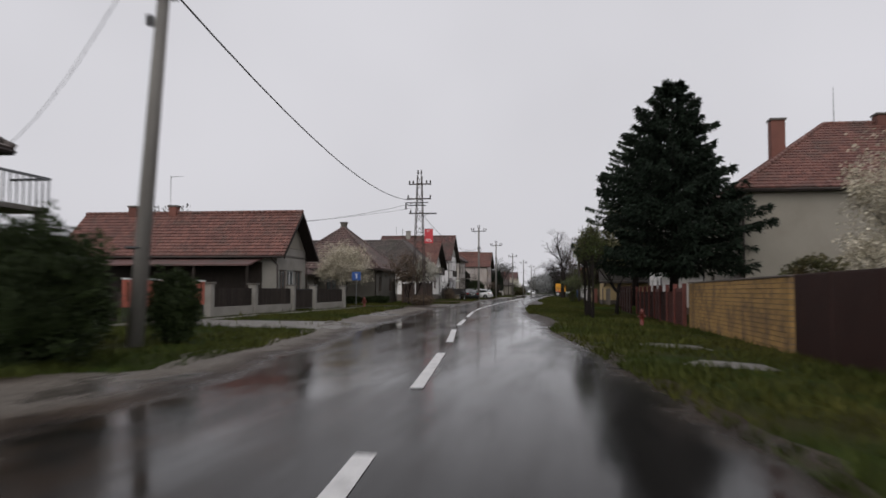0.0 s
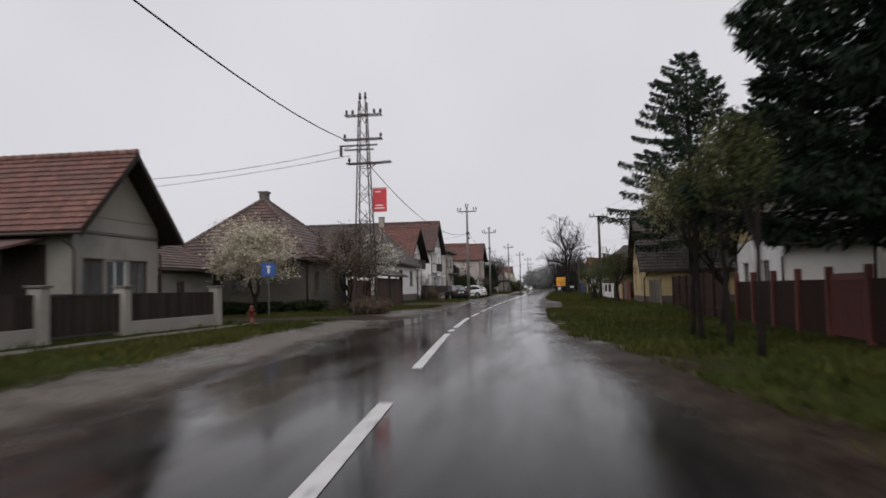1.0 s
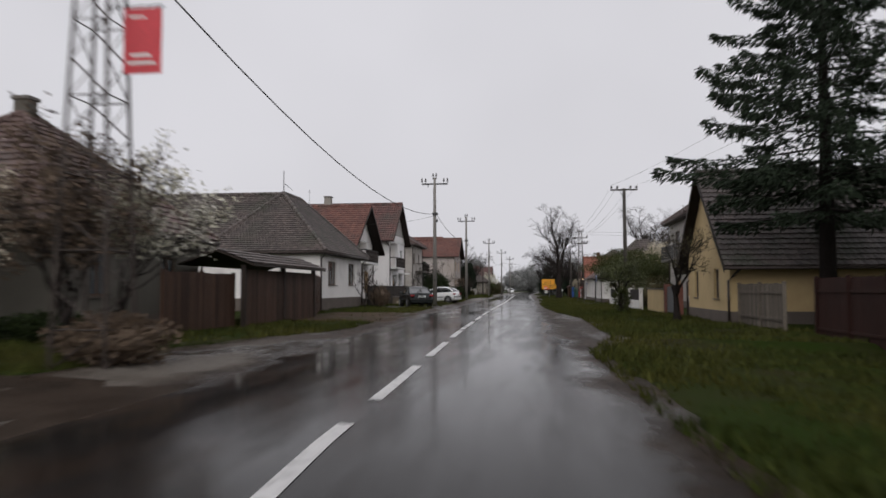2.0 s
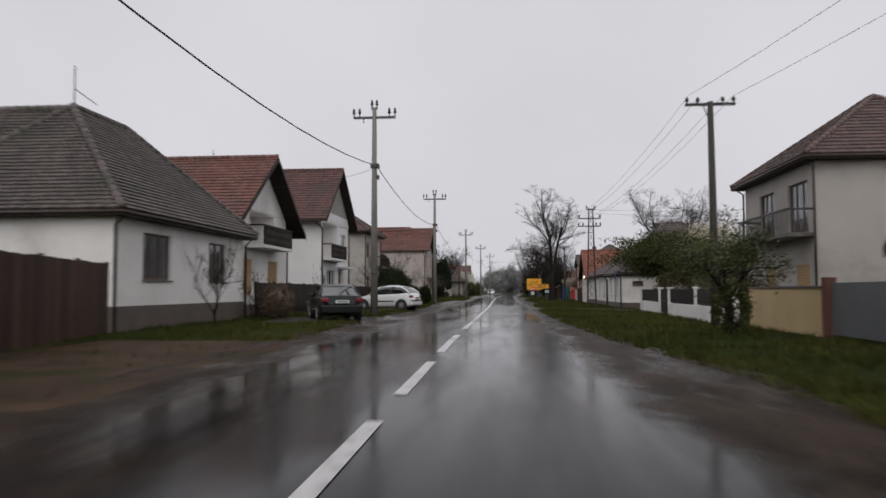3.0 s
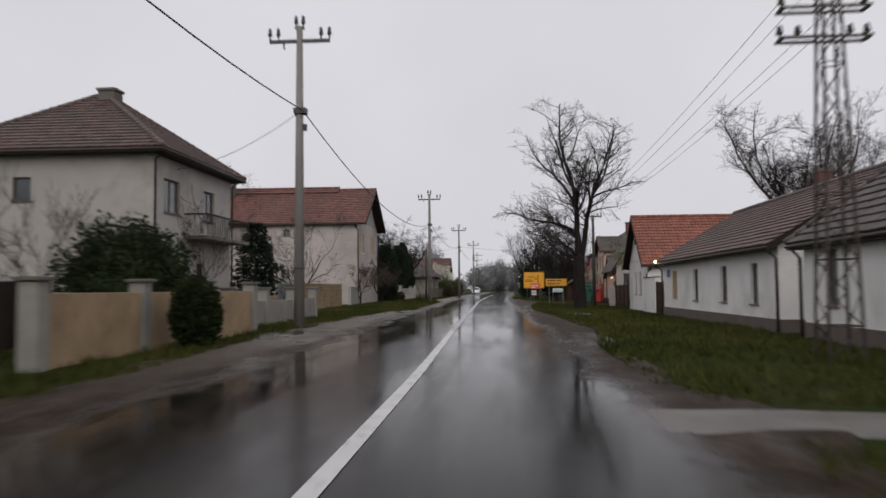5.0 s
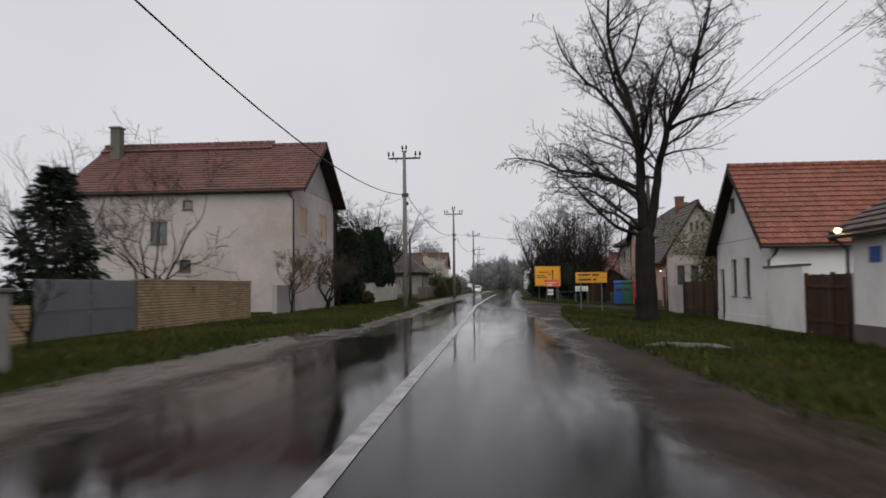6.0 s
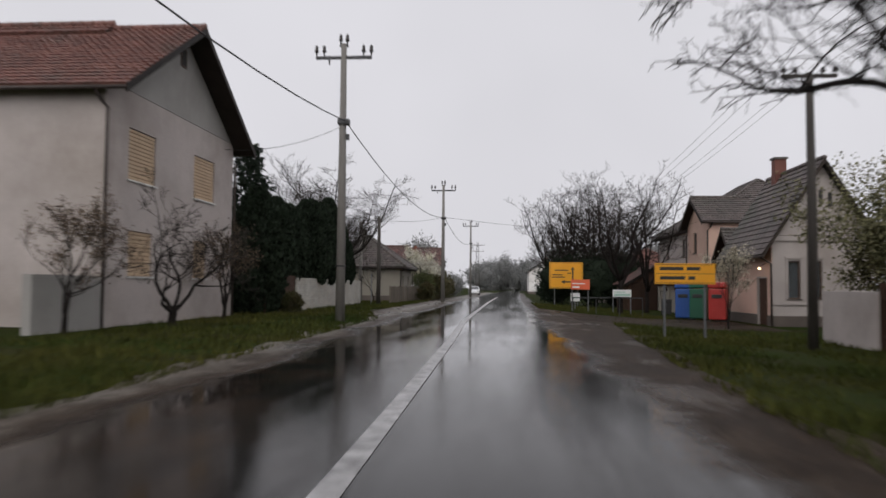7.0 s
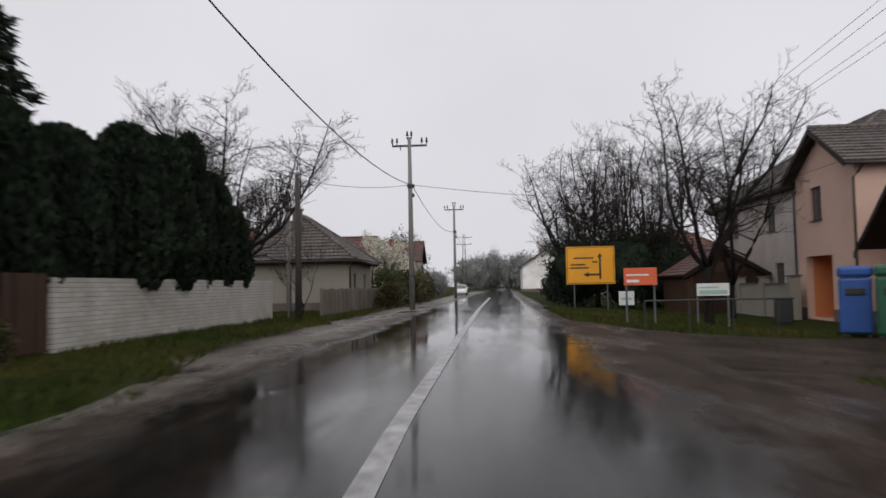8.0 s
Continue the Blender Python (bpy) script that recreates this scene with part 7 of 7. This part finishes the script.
board_fence("yard_fence", "pale weathered board fence beside an ochre house", 7.0, 50.2, 55.8, 1.6, M_WOOD_GREY, 0.16)
part_w = thing("yard_wall", "low ochre rendered yard wall", "wall", (6.3, 69.2, -0.12), kind="structure")
part("low_wall", boxes((-0.12, 0.12, 0, 6.6, -0.2, 1.35), bevel=0.015), M_YELLOW, part_w)
part("coping", boxes((-0.16, 0.16, -0.03, 6.63, 1.352, 1.42), bevel=0.01), M_PLINTH, part_w)
g = thing("sheet_gate", "dark grey sheet gate between brick posts", "gate", (6.3, 65.0, -0.12))
part("gate_leaf", boxes((-0.02, 0.02, 0.3, 3.8, 0.08, 1.5), bevel=0.01), M_GREY_METAL, g)
for yy in (0.05, 4.0):
    part("gate_post", boxes((-0.16, 0.16, yy - 0.14, yy + 0.14, -0.2, 1.65), bevel=0.015), M_BRICK_R, g)

f = thing("white_fence", "low white wall with white pillars and dark mesh panels", "fence", (5.8, 0, -0.12))
for y in (76.2, 82.2, 88.1, 90.7, 96.9):
    pillar(f, y, 1.38, 0.22, M_WHITE, M_WHITE)
for a, b in ((76.3, 82.1), (82.3, 88.0), (90.8, 96.8)):
    part("low_wall", boxes((-0.1, 0.1, a, b, -0.3, 0.62), bevel=0.01), M_WHITE, f)
    part("mesh_panel", boxes((-0.012, 0.012, a, b, 0.66, 1.34)), M_WOOD_DARK, f)
    for k in range(int((b - a) / 0.5)):
        part("upright", boxes((-0.03, -0.013, a + 0.2 + k * 0.5, a + 0.24 + k * 0.5, 0.62, 1.36)), M_STEEL_D, f)
g = thing("garden_gate", "dark metal gate between white pillars", "gate", (5.8, 88.25, -0.12))
part("gate_leaf", boxes((-0.015, 0.015, 0.05, 2.3, 0.08, 1.36), bevel=0.005), M_WOOD_DARK, g)
part("brace", boxes((-0.03, -0.016, 0.1, 2.25, 0.7, 0.75)), M_STEEL_D, g)

board_fence("plank_gate", "rust-brown plank gate between white houses", 6.6, 135.2, 139.2, 1.85, M_WOOD_BROWN, 0.16, category="gate")
w = thing("yard_wall", "stained white wall piece beside a plank gate", "wall", (6.6, 139.35, -0.3), kind="structure")
part("low_wall", boxes((-0.13, 0.13, 0, 3.6, -0.2, 2.15), bevel=0.015), M_WHITE, w)
part("coping", boxes((-0.18, 0.18, -0.03, 3.63, 2.152, 2.22), bevel=0.01), M_CONCRETE, w)
w = thing("yard_wall", "white plastered yard wall", "wall", (6.7, 156.9, -0.3), kind="structure")
part("low_wall", boxes((-0.12, 0.12, 0, 3.6, -0.2, 1.55), bevel=0.015), M_CREAM, w)
board_fence("plank_gate", "dark brown plank gate beside a white wall", 6.7, 150.5, 156.7, 1.8, M_WOOD_BROWN, 0.16, category="gate")
f = thing("front_fence", "beige rendered wall with taller capped pillars", "fence", (8.7, 0, -0.35))
for y in (189.6, 193.2, 196.8, 200.4):
    pillar(f, y, 1.75, 0.42, M_BEIGE, M_CONCRETE)
for a, b in ((189.85, 192.95), (193.45, 196.55), (197.05, 200.15)):
    part("low_wall", boxes((-0.09, 0.09, a, b, -0.2, 1.42), bevel=0.01), M_BEIGE, f)
    part("coping", boxes((-0.13, 0.13, a, b, 1.422, 1.48), bevel=0.01), M_CONCRETE, f)
f = thing("pipe_barrier", "thin dark tubular barrier beside the forecourt", "barrier", (0.2, 178.5, -0.1))
for k in range(4):
    part("post", rod((k * 1.3, k * 0.1, -0.2), (k * 1.3, k * 0.1, 0.85), 0.025), M_STEEL_D, f)
part("rail", rod((0, 0, 0.84), (3.9, 0.3, 0.84), 0.025), M_STEEL_D, f)
sh = house("shed", "dark timber shed with a dull red roof", 6.2, 203.5, 1, 6, 4, 2.2, 1.2, "side", M_WOOD_BROWN, M_TILE_BROWN, (), oe=0.3, ov=0.2, plinth=0, gutters=False, category="shed")


# ---- signs ----
def board_sign(name, label, x0, x1, y, z0, z1, face, posts, frame_mat=None, gz=None):
    g = ground_z((x0 + x1) / 2, y)
    s = thing(name, label, "sign", ((x0 + x1) / 2, y, g))
    w, a, b = (x1 - x0) / 2, z0 - g, z1 - g
    p = part("panel", boxes((-w, w, -0.015, 0.015, a, b), bevel=0.006), face, s)
    part("back_rail", boxes((-w * 0.9, w * 0.9, 0.016, 0.05, a + (b - a) * 0.3, a + (b - a) * 0.36), (-w * 0.9, w * 0.9, 0.016, 0.05, a + (b - a) * 0.7, a + (b - a) * 0.76)), M_GREY_METAL, s)
    for px in posts:
        part("post", rod((px, 0.08, -0.3), (px, 0.08, b - 0.03), 0.038), M_GREY_METAL, s)
    return s, p, w, a, b


def bar(p, x0, x1, z0, z1, m=M_BLACK, d=0.0205):
    return part("print_bar", boxes((x0, x1, -d, -0.0155, z0, z1)), m, p)


s, p, w, a, b = board_sign("direction_sign", "large yellow road sign with black route arrows", 0.28, 3.22, 203.0, 1.24, 3.54, M_SIGN_Y, (-1.0, 1.0))
bar(p, -w + 0.06, w - 0.06, a + 0.05, a + 0.08)
bar(p, -w + 0.06, w - 0.06, b - 0.08, b - 0.05)
bar(p, -w + 0.06, -w + 0.09, a + 0.08, b - 0.08)
bar(p, w - 0.09, w - 0.06, a + 0.08, b - 0.08)
bar(p, 0.52, 0.64, a + 0.3, b - 0.65)
bar(p, -0.15, 0.52, a + 0.52, a + 0.64)
bm = bmesh.new()
prism(bm, [(-0.45, -0.0205, a + 0.58), (-0.12, -0.0205, a + 0.42), (-0.12, -0.0205, a + 0.74)], (0, 0.005, 0))
part("arrow_head", bm, M_BLACK, p)
bm = bmesh.new()
prism(bm, [(0.58, -0.0205, b - 0.4), (0.42, -0.0205, b - 0.66), (0.74, -0.0205, b - 0.66)], (0, 0.005, 0))
part("arrow_head", bm, M_BLACK, p)
for x0, x1, zz in ((-1.2, -0.3, 1.15), (-1.25, -0.1, 0.95), (-1.0, 0.2, 1.55), (0.1, 0.45, 1.3)):
    bar(p, x0, x1, a + zz, a + zz + 0.09)
s, p, w, a, b = board_sign("direction_sign", "long yellow direction sign with two lines of black bars", 0.92, 2.72, 158.6, 1.42, 2.05, M_SIGN_Y, (-0.6, 0.6))
for x0, x1, zz in ((-0.75, -0.05, 0.42), (0.05, 0.45, 0.42), (-0.75, 0.0, 0.14), (0.1, 0.3, 0.14)):
    bar(p, x0, x1, a + zz, a + zz + 0.10)
bar(p, -w + 0.03, w - 0.03, a + 0.31, a + 0.325)
bar(p, -w + 0.03, w - 0.03, b - 0.045, b - 0.03)
bar(p, -w + 0.03, w - 0.03, a + 0.03, a + 0.045)
s, p, w, a, b = board_sign("advertising_board", "orange-red roadside board with pale bars", 0.55, 1.74, 184.0, 1.19, 1.82, M_SIGN_O, (-0.5, 0.5))
bar(p, -0.5, -0.05, a + 0.1, a + 0.2, M_SIGN_W)
bar(p, -0.5, 0.3, a + 0.34, a + 0.4, M_SIGN_W)
s, p, w, a, b = board_sign("notice_board", "small white and green notice board on dark posts", 3.2, 4.35, 184.2, 0.75, 1.2, M_SIGN_W, (-0.55, 0.55))
bar(p, -0.5, 0.5, a + 0.05, a + 0.2, M_TEAL)
bar(p, -0.5, 0.2, a + 0.27, a + 0.33, M_TEAL)
s, p, w, a, b = board_sign("small_board", "small pale board on the verge", 0.75, 1.35, 186.5, 0.4, 0.95, M_SIGN_W, (0,))
bar(p, -0.2, 0.2, a + 0.2, a + 0.3, M_TEAL)


def blue_sign(x, y, z0, z1, turn, label):
    g = ground_z(x, y)
    s = thing("road_sign", label, "road sign", (x, y, g), turn)
    w = (z1 - z0) / 2
    p = part("panel", boxes((-w, w, -0.012, 0.012, z0 - g, z1 - g), bevel=0.02), M_SIGN_B, s)
    part("symbol", boxes((-0.05, 0.05, -0.017, -0.0125, z0 - g + w * 0.45, z0 - g + w * 1.2), (-0.1, 0.1, -0.017, -0.0125, z0 - g + w * 1.3, z0 - g + w * 1.55)), M_SIGN_W, p)
    part("post", rod((0, 0.05, -0.3), (0, 0.05, z1 - g), 0.03), M_GREY_METAL, s)
    return s


blue_sign(-13.9, 37.6, 2.0, 2.7, 20, "square blue road sign on a grey post")
blue_sign(5.0, 103.4, 2.0, 2.65, 78, "blue road sign on a thin post beside the lane")
g = thing("crosswalk_post", "thin grey post on the verge", "post", (-12.9, 187.9, 0))
part("shaft", rod((0, 0, -0.2), (0, 0, 2.2), 0.04), M_GREY_METAL, g)


# ---- small street things ----
def hydrant(x, y):
    h_ = thing("hydrant", "small red fire hydrant on the verge", "hydrant", (x, y, ground_z(x, y)), 0, "hydrants")
    part("barrel", tubes([([(0, 0, -0.05), (0, 0, 0.05), (0, 0, 0.06), (0, 0, 0.5), (0, 0, 0.51), (0, 0, 0.56)], [0.13, 0.13, 0.085, 0.08, 0.11, 0.11])], 12), M_HYDRANT, h_, smooth=True)
    part("cap", tubes([([(0, 0, 0.56), (0, 0, 0.64), (0, 0, 0.7), (0, 0, 0.74)], [0.09, 0.08, 0.045, 0.02])], 12), M_HYDRANT, h_, smooth=True)
    for s in (-1, 1):
        part("outlet", rod((0, 0, 0.42), (s * 0.16, 0, 0.42), 0.045), M_HYDRANT, h_)
    return h_


hydrant(-10.4, 26.9)
hydrant(5.9, 9.4)


def container(x, y, m, label):
    c = thing("recycling_container", label, "container", (x, y, ground_z(x, y)), -24, "recycling containers")
    part("body", boxes((-0.44, 0.44, -0.44, 0.44, 0.12, 1.75), bevel=0.07), m, c)
    part("lid", boxes((-0.47, 0.47, -0.47, 0.47, 1.76, 2.1), bevel=0.1), m, c)
    part("slot", boxes((-0.26, 0.26, -0.49, -0.442, 1.25, 1.45), bevel=0.02), M_BLACK, c)
    for q in (-0.2, 0.0, 0.2):
        part("rib", boxes((q - 0.03, q + 0.03, -0.458, -0.441, 0.3, 1.1), bevel=0.006), m, c)
    for sx in (-0.33, 0.33):
        for sy in (-0.33, 0.33):
            part("foot", boxes((sx - 0.07, sx + 0.07, sy - 0.07, sy + 0.07, 0, 0.12)), M_BLACK, c)
    return c


container(6.5, 179.2, M_BIN_B, "blue recycling container with a slot")
container(7.0, 178.0, M_BIN_G, "green recycling container with a slot")
container(7.6, 176.4, M_BIN_R, "red recycling container with a slot")
w = thing("wheelie_bin", "dark plastic wheeled bin beside containers", "bin", (6.9, 186.0, ground_z(6.9, 186.0)))
part("body", boxes((-0.27, 0.27, -0.3, 0.3, 0.08, 0.95), bevel=0.04), M_PLASTIC, w)
part("lid", boxes((-0.3, 0.3, -0.34, 0.34, 0.96, 1.04), bevel=0.03), M_PLASTIC, w)
for sx in (-0.24, 0.24):
    part("wheel", rod((sx - 0.03, 0.3, 0.1), (sx + 0.03, 0.3, 0.1), 0.1), M_RUBBER, w)

lp = thing("wall_lantern", "small lit lantern on the wall of an old house", "lamp", (8.6, 172.9, 2.3))
part("bracket", rod((0, 0, 0.1), (0.4, 0, 0.3), 0.015), M_STEEL_D, lp)
part("bulb", tubes([([(0, 0, -0.05), (0, 0, -0.03), (0, 0, 0.03), (0, 0, 0.05)], [0.02, 0.045, 0.045, 0.02])], 10), M_LAMP_ON, lp, "lit bulb")


# ---- cars ----
def car(x, y, heading, paint, label, L, W, belt, roof, wheels, name="parked_car", lit=False):
    """belt: the body's upper line, roof: the cabin's, both as (x, z) from the nose; heading: where the nose points, degrees from +x."""
    c = thing(name, label, "car", (x, y, ground_z(x, y) + 0.02), heading)
    X = lambda u: L / 2 - u
    bx, bz = [p[0] for p in belt], [p[1] for p in belt]
    n = 36
    V, F = [], []
    for i in range(n + 1):
        u = L * i / n
        zt = float(np.interp(u, bx, bz))
        e = min(u, L - u)
        hw = W / 2 * (1 - 0.16 * max(0, 1 - e / 0.45) ** 2)
        zb = 0.2 + 0.14 * max(0, 1 - e / 0.3)
        sec = [(0, zb), (hw * 0.88, zb), (hw * 0.97, zb + 0.1), (hw, (zb + zt) * 0.5), (hw * 0.985, zt - 0.12), (hw * 0.93, zt - 0.03), (hw * 0.8, zt), (0, zt + 0.02)]
        ring = sec + [(-a_, b_) for a_, b_ in sec[-2:0:-1]]
        for a_, b_ in ring:
            V.append((X(u), a_, b_))
    m = 14
    for i in range(n):
        for k in range(m):
            k2 = (k + 1) % m
            F.append((i * m + k, i * m + k2, (i + 1) * m + k2, (i + 1) * m + k))
    F.append(tuple(range(m)))
    F.append(tuple(n * m + k for k in range(m))[::-1])
    part("body", (V, F), paint, c, smooth=True)
    rx, rz = [p[0] for p in roof], [p[1] for p in roof]
    us = np.linspace(rx[0], rx[-1], 22)
    V, F = [], []
    RV, RF = [], []
    for i, u in enumerate(us):
        zr = float(np.interp(u, rx, rz))
        zb = float(np.interp(u, bx, bz)) - 0.03
        t = max(0.0, (zr - zb) / (max(rz) - zb))
        wb, wr = W / 2 * 0.93, W / 2 * (0.93 - 0.20 * t)
        for a_, b_ in ((wb, zb), ((wb + wr) / 2 + 0.01, (zb + zr) / 2), (wr, zr - 0.04), (wr * 0.85, zr), (0, zr + 0.015), (-wr * 0.85, zr), (-wr, zr - 0.04), (-(wb + wr) / 2 - 0.01, (zb + zr) / 2), (-wb, zb)):
            V.append((X(u), a_, b_))
    for i in range(21):
        for k in range(8):
            F.append((i * 9 + k, i * 9 + k + 1, (i + 1) * 9 + k + 1, (i + 1) * 9 + k))
    part("cabin_glass", (V, F), M_CARGLASS, c, "dark tinted windows", smooth=True)
    hi = max(rz)
    ru = [u for u in us if float(np.interp(u, rx, rz)) > hi - 0.13]
    for u in ru:
        zr = float(np.interp(u, rx, rz)) + 0.012
        wr = W / 2 * 0.745
        for a_, b_ in ((wr, zr - 0.06), (wr * 0.86, zr), (0, zr + 0.02), (-wr * 0.86, zr), (-wr, zr - 0.06)):
            RV.append((X(u), a_, b_))
    for i in range(len(ru) - 1):
        for k in range(4):
            RF.append((i * 5 + k, i * 5 + k + 1, (i + 1) * 5 + k + 1, (i + 1) * 5 + k))
    part("roof_panel", (RV, RF), paint, c, smooth=True)
    for s in (-1, 1):
        for u0, u1 in ((rx[0], ru[0]), (rx[-1], ru[-1])):
            z0_, z1_ = float(np.interp(u0, bx, bz)) - 0.02, float(np.interp(u1, rx, rz)) - 0.02
            pts = [(X(u0 + (u1 - u0) * t), s * (W / 2 * (0.93 - 0.19 * t)), float(np.interp(u0 + (u1 - u0) * t, rx, rz)) - 0.02) for t in (0, 0.35, 0.7, 1)]
            part("pillar", tubes([(pts, 0.042)], 6), paint, c, smooth=True)
        um = (ru[0] + ru[-1]) / 2 + 0.05
        part("pillar", tubes([([(X(um), s * W / 2 * 0.945, float(np.interp(um, bx, bz)) - 0.04), (X(um), s * W / 2 * 0.86, (hi + 0.9) / 2), (X(um + 0.05), s * W / 2 * 0.75, hi - 0.05)], 0.036)], 6), M_PLASTIC, c)
        part("side_moulding", boxes((X(wheels[1] - 0.45), X(wheels[0] + 0.45), min(s * W / 2 * 0.985, s * W / 2 * 1.012), max(s * W / 2 * 0.985, s * W / 2 * 1.012), 0.50, 0.57)), M_PLASTIC, c)
        part("door_handle", boxes((X(um - 0.02), X(um - 0.2), min(s * W / 2 * 0.97, s * W / 2 * 1.012), max(s * W / 2 * 0.97, s * W / 2 * 1.012), 0.78, 0.82), bevel=0.006), paint, c)
        part("mirror", boxes((X(rx[0] + 0.5), X(rx[0] + 0.33), min(s * W / 2 * 0.95, s * (W / 2 + 0.16)), max(s * W / 2 * 0.95, s * (W / 2 + 0.16)), 0.93, 1.06), bevel=0.03), paint, c)
        part("tail_lamp", boxes((-L / 2 - 0.008, -L / 2 + 0.22, min(s * W / 2 * 0.62, s * W / 2 * 0.94), max(s * W / 2 * 0.62, s * W / 2 * 0.94), 0.74, 0.88), bevel=0.03), M_TAIL, c, "red tail lamp")
        part("headlamp", boxes((L / 2 - 0.3, L / 2 - 0.02, min(s * W / 2 * 0.5, s * W / 2 * 0.9), max(s * W / 2 * 0.5, s * W / 2 * 0.9), 0.56, 0.7), bevel=0.04), M_HEADLAMP if lit else M_LAMPGLASS, c)
        for u in wheels:
            wy = s * (W / 2 - 0.1)
            part("wheel_arch", tubes([([(X(u), wy - s * 0.12, 0.31), (X(u), s * (W / 2 + 0.004), 0.31)], 0.365)], 20), M_BLACK, c)
            wh = part("wheel", tubes([([(X(u), wy - s * 0.08, 0.3), (X(u), wy - s * 0.08, 0.3), (X(u), wy + s * 0.1, 0.3), (X(u), wy + s * 0.112, 0.3)], [0.2, 0.3, 0.3, 0.27])], 22), M_RUBBER, c, smooth=False)
            part("rim", tubes([([(X(u), wy + s * 0.1, 0.3), (X(u), wy + s * 0.118, 0.3)], 0.205)], 18), M_BLACK, wh)
            for k in range(7):
                an = 6.283 * k / 7
                part("spoke", tubes([([(X(u), wy + s * 0.122, 0.3), (X(u) + 0.19 * math.cos(an), wy + s * 0.122, 0.3 + 0.19 * math.sin(an))], [0.04, 0.028])], 5), M_ALLOY, wh)
    part("rear_bumper", boxes((-L / 2 - 0.04, -L / 2 + 0.16, -W / 2 * 0.93, W / 2 * 0.93, 0.3, 0.58), bevel=0.05), paint, c)
    part("bumper_strip", boxes((-L / 2 - 0.052, -L / 2 + 0.1, -W / 2 * 0.94, W / 2 * 0.94, 0.53, 0.60), bevel=0.02), M_PLASTIC, c)
    pl = part("number_plate", boxes((-L / 2 - 0.03, -L / 2 + 0.02, -0.26, 0.26, 0.68, 0.79), bevel=0.005), M_SIGN_W, c, "white plate with a dark bar")
    part("plate_bar", boxes((-L / 2 - 0.034, -L / 2 - 0.0305, -0.2, 0.2, 0.71, 0.76)), M_BLACK, pl)
    part("front_bumper", boxes((L / 2 - 0.14, L / 2 + 0.03, -W / 2 * 0.92, W / 2 * 0.92, 0.28, 0.52), bevel=0.05), paint, c)
    return c


HATCH = dict(L=3.84, W=1.66, belt=((0, 0.52), (0.12, 0.66), (0.5, 0.78), (1.0, 0.89), (1.3, 0.92), (3.0, 0.99), (3.45, 1.04), (3.66, 1.03), (3.78, 0.92), (3.84, 0.6)),
             roof=((0.98, 0.89), (1.35, 1.12), (1.75, 1.36), (2.2, 1.44), (2.7, 1.43), (3.1, 1.37), (3.42, 1.24), (3.66, 1.03)), wheels=(0.74, 3.18))
SEDAN = dict(L=4.45, W=1.72, belt=((0, 0.55), (0.12, 0.68), (0.6, 0.80), (1.25, 0.90), (1.6, 0.93), (3.5, 0.98), (4.3, 0.97), (4.42, 0.9), (4.45, 0.62)),
             roof=((1.22, 0.9), (1.6, 1.14), (2.0, 1.36), (2.4, 1.42), (2.9, 1.41), (3.25, 1.3), (3.6, 1.1), (3.85, 0.97)), wheels=(0.82, 3.45))
car(-9.9, 92.6, 165, M_CAR_W, "white three-door hatchback parked on the verge", **HATCH)
car(-9.75, 78.4, 111, M_CAR_K, "dark saloon car parked on the muddy verge", **SEDAN)
car(-8.6, 262.0, 270, M_CAR_W, "white car far along the road", **HATCH)
car(-9.6, 282.0, 95, M_CAR_G, "silver car far along the road", **SEDAN)


# ---- grass ----
def grass(name, side, y0, y1, inner, outer, count, seed, hmin=0.05, hmax=0.17):
    rng = np.random.default_rng(seed)
    P = []
    while len(P) < count:
        y = rng.uniform(y0, y1)
        u = rng.random() ** 1.25
        w = float(np.interp(y, WEST_Y, WEST_W) if side < 0 else np.interp(y, EAST_Y, EAST_W))
        x = centre(y) + side * (HALF + w - inner + u * outer)
        if any(a - 0.1 < x < b + 0.1 and c - 0.1 < y < d + 0.1 for a, b, c, d in PATCHES):
            if rng.random() > 0.03:
                continue
        k = noise.noise((x * 0.5, y * 0.5, seed)) + 0.5 * noise.noise((x * 2.1, y * 2.1, seed))
        if k + rng.random() * 0.9 < 0.3:
            continue
        P.append((x, y, ground_z(x, y), 1 + 0.8 * k))
    P = np.array(P)
    n = len(P)
    h = rng.uniform(hmin, hmax, n) * np.clip(P[:, 3], 0.5, 2.0)
    a = rng.uniform(0, 6.283, n)
    w = rng.uniform(0.012, 0.03, n)
    lean = rng.normal(size=(n, 2)) * 0.4 * h[:, None]
    b = P[:, :3]
    V = np.stack([b + np.stack([w * np.cos(a), w * np.sin(a), 0 * a - 0.02], 1), b - np.stack([w * np.cos(a), w * np.sin(a), 0 * a + 0.02], 1), b + np.stack([lean[:, 0], lean[:, 1], h], 1)], 1).reshape(-1, 3)
    F = np.arange(3 * n).reshape(-1, 3)
    ob = part(name, (V.tolist(), F.tolist()), M_GRASS, kind="stuff")
    return tagged(ob, "rough wet green grass on the verge", "grass")


grass("grass_west", -1, -25, 200, 0.35, 6.0, 100000, 1)
grass("grass_east", 1, -25, 200, 0.35, 7.0, 130000, 2)
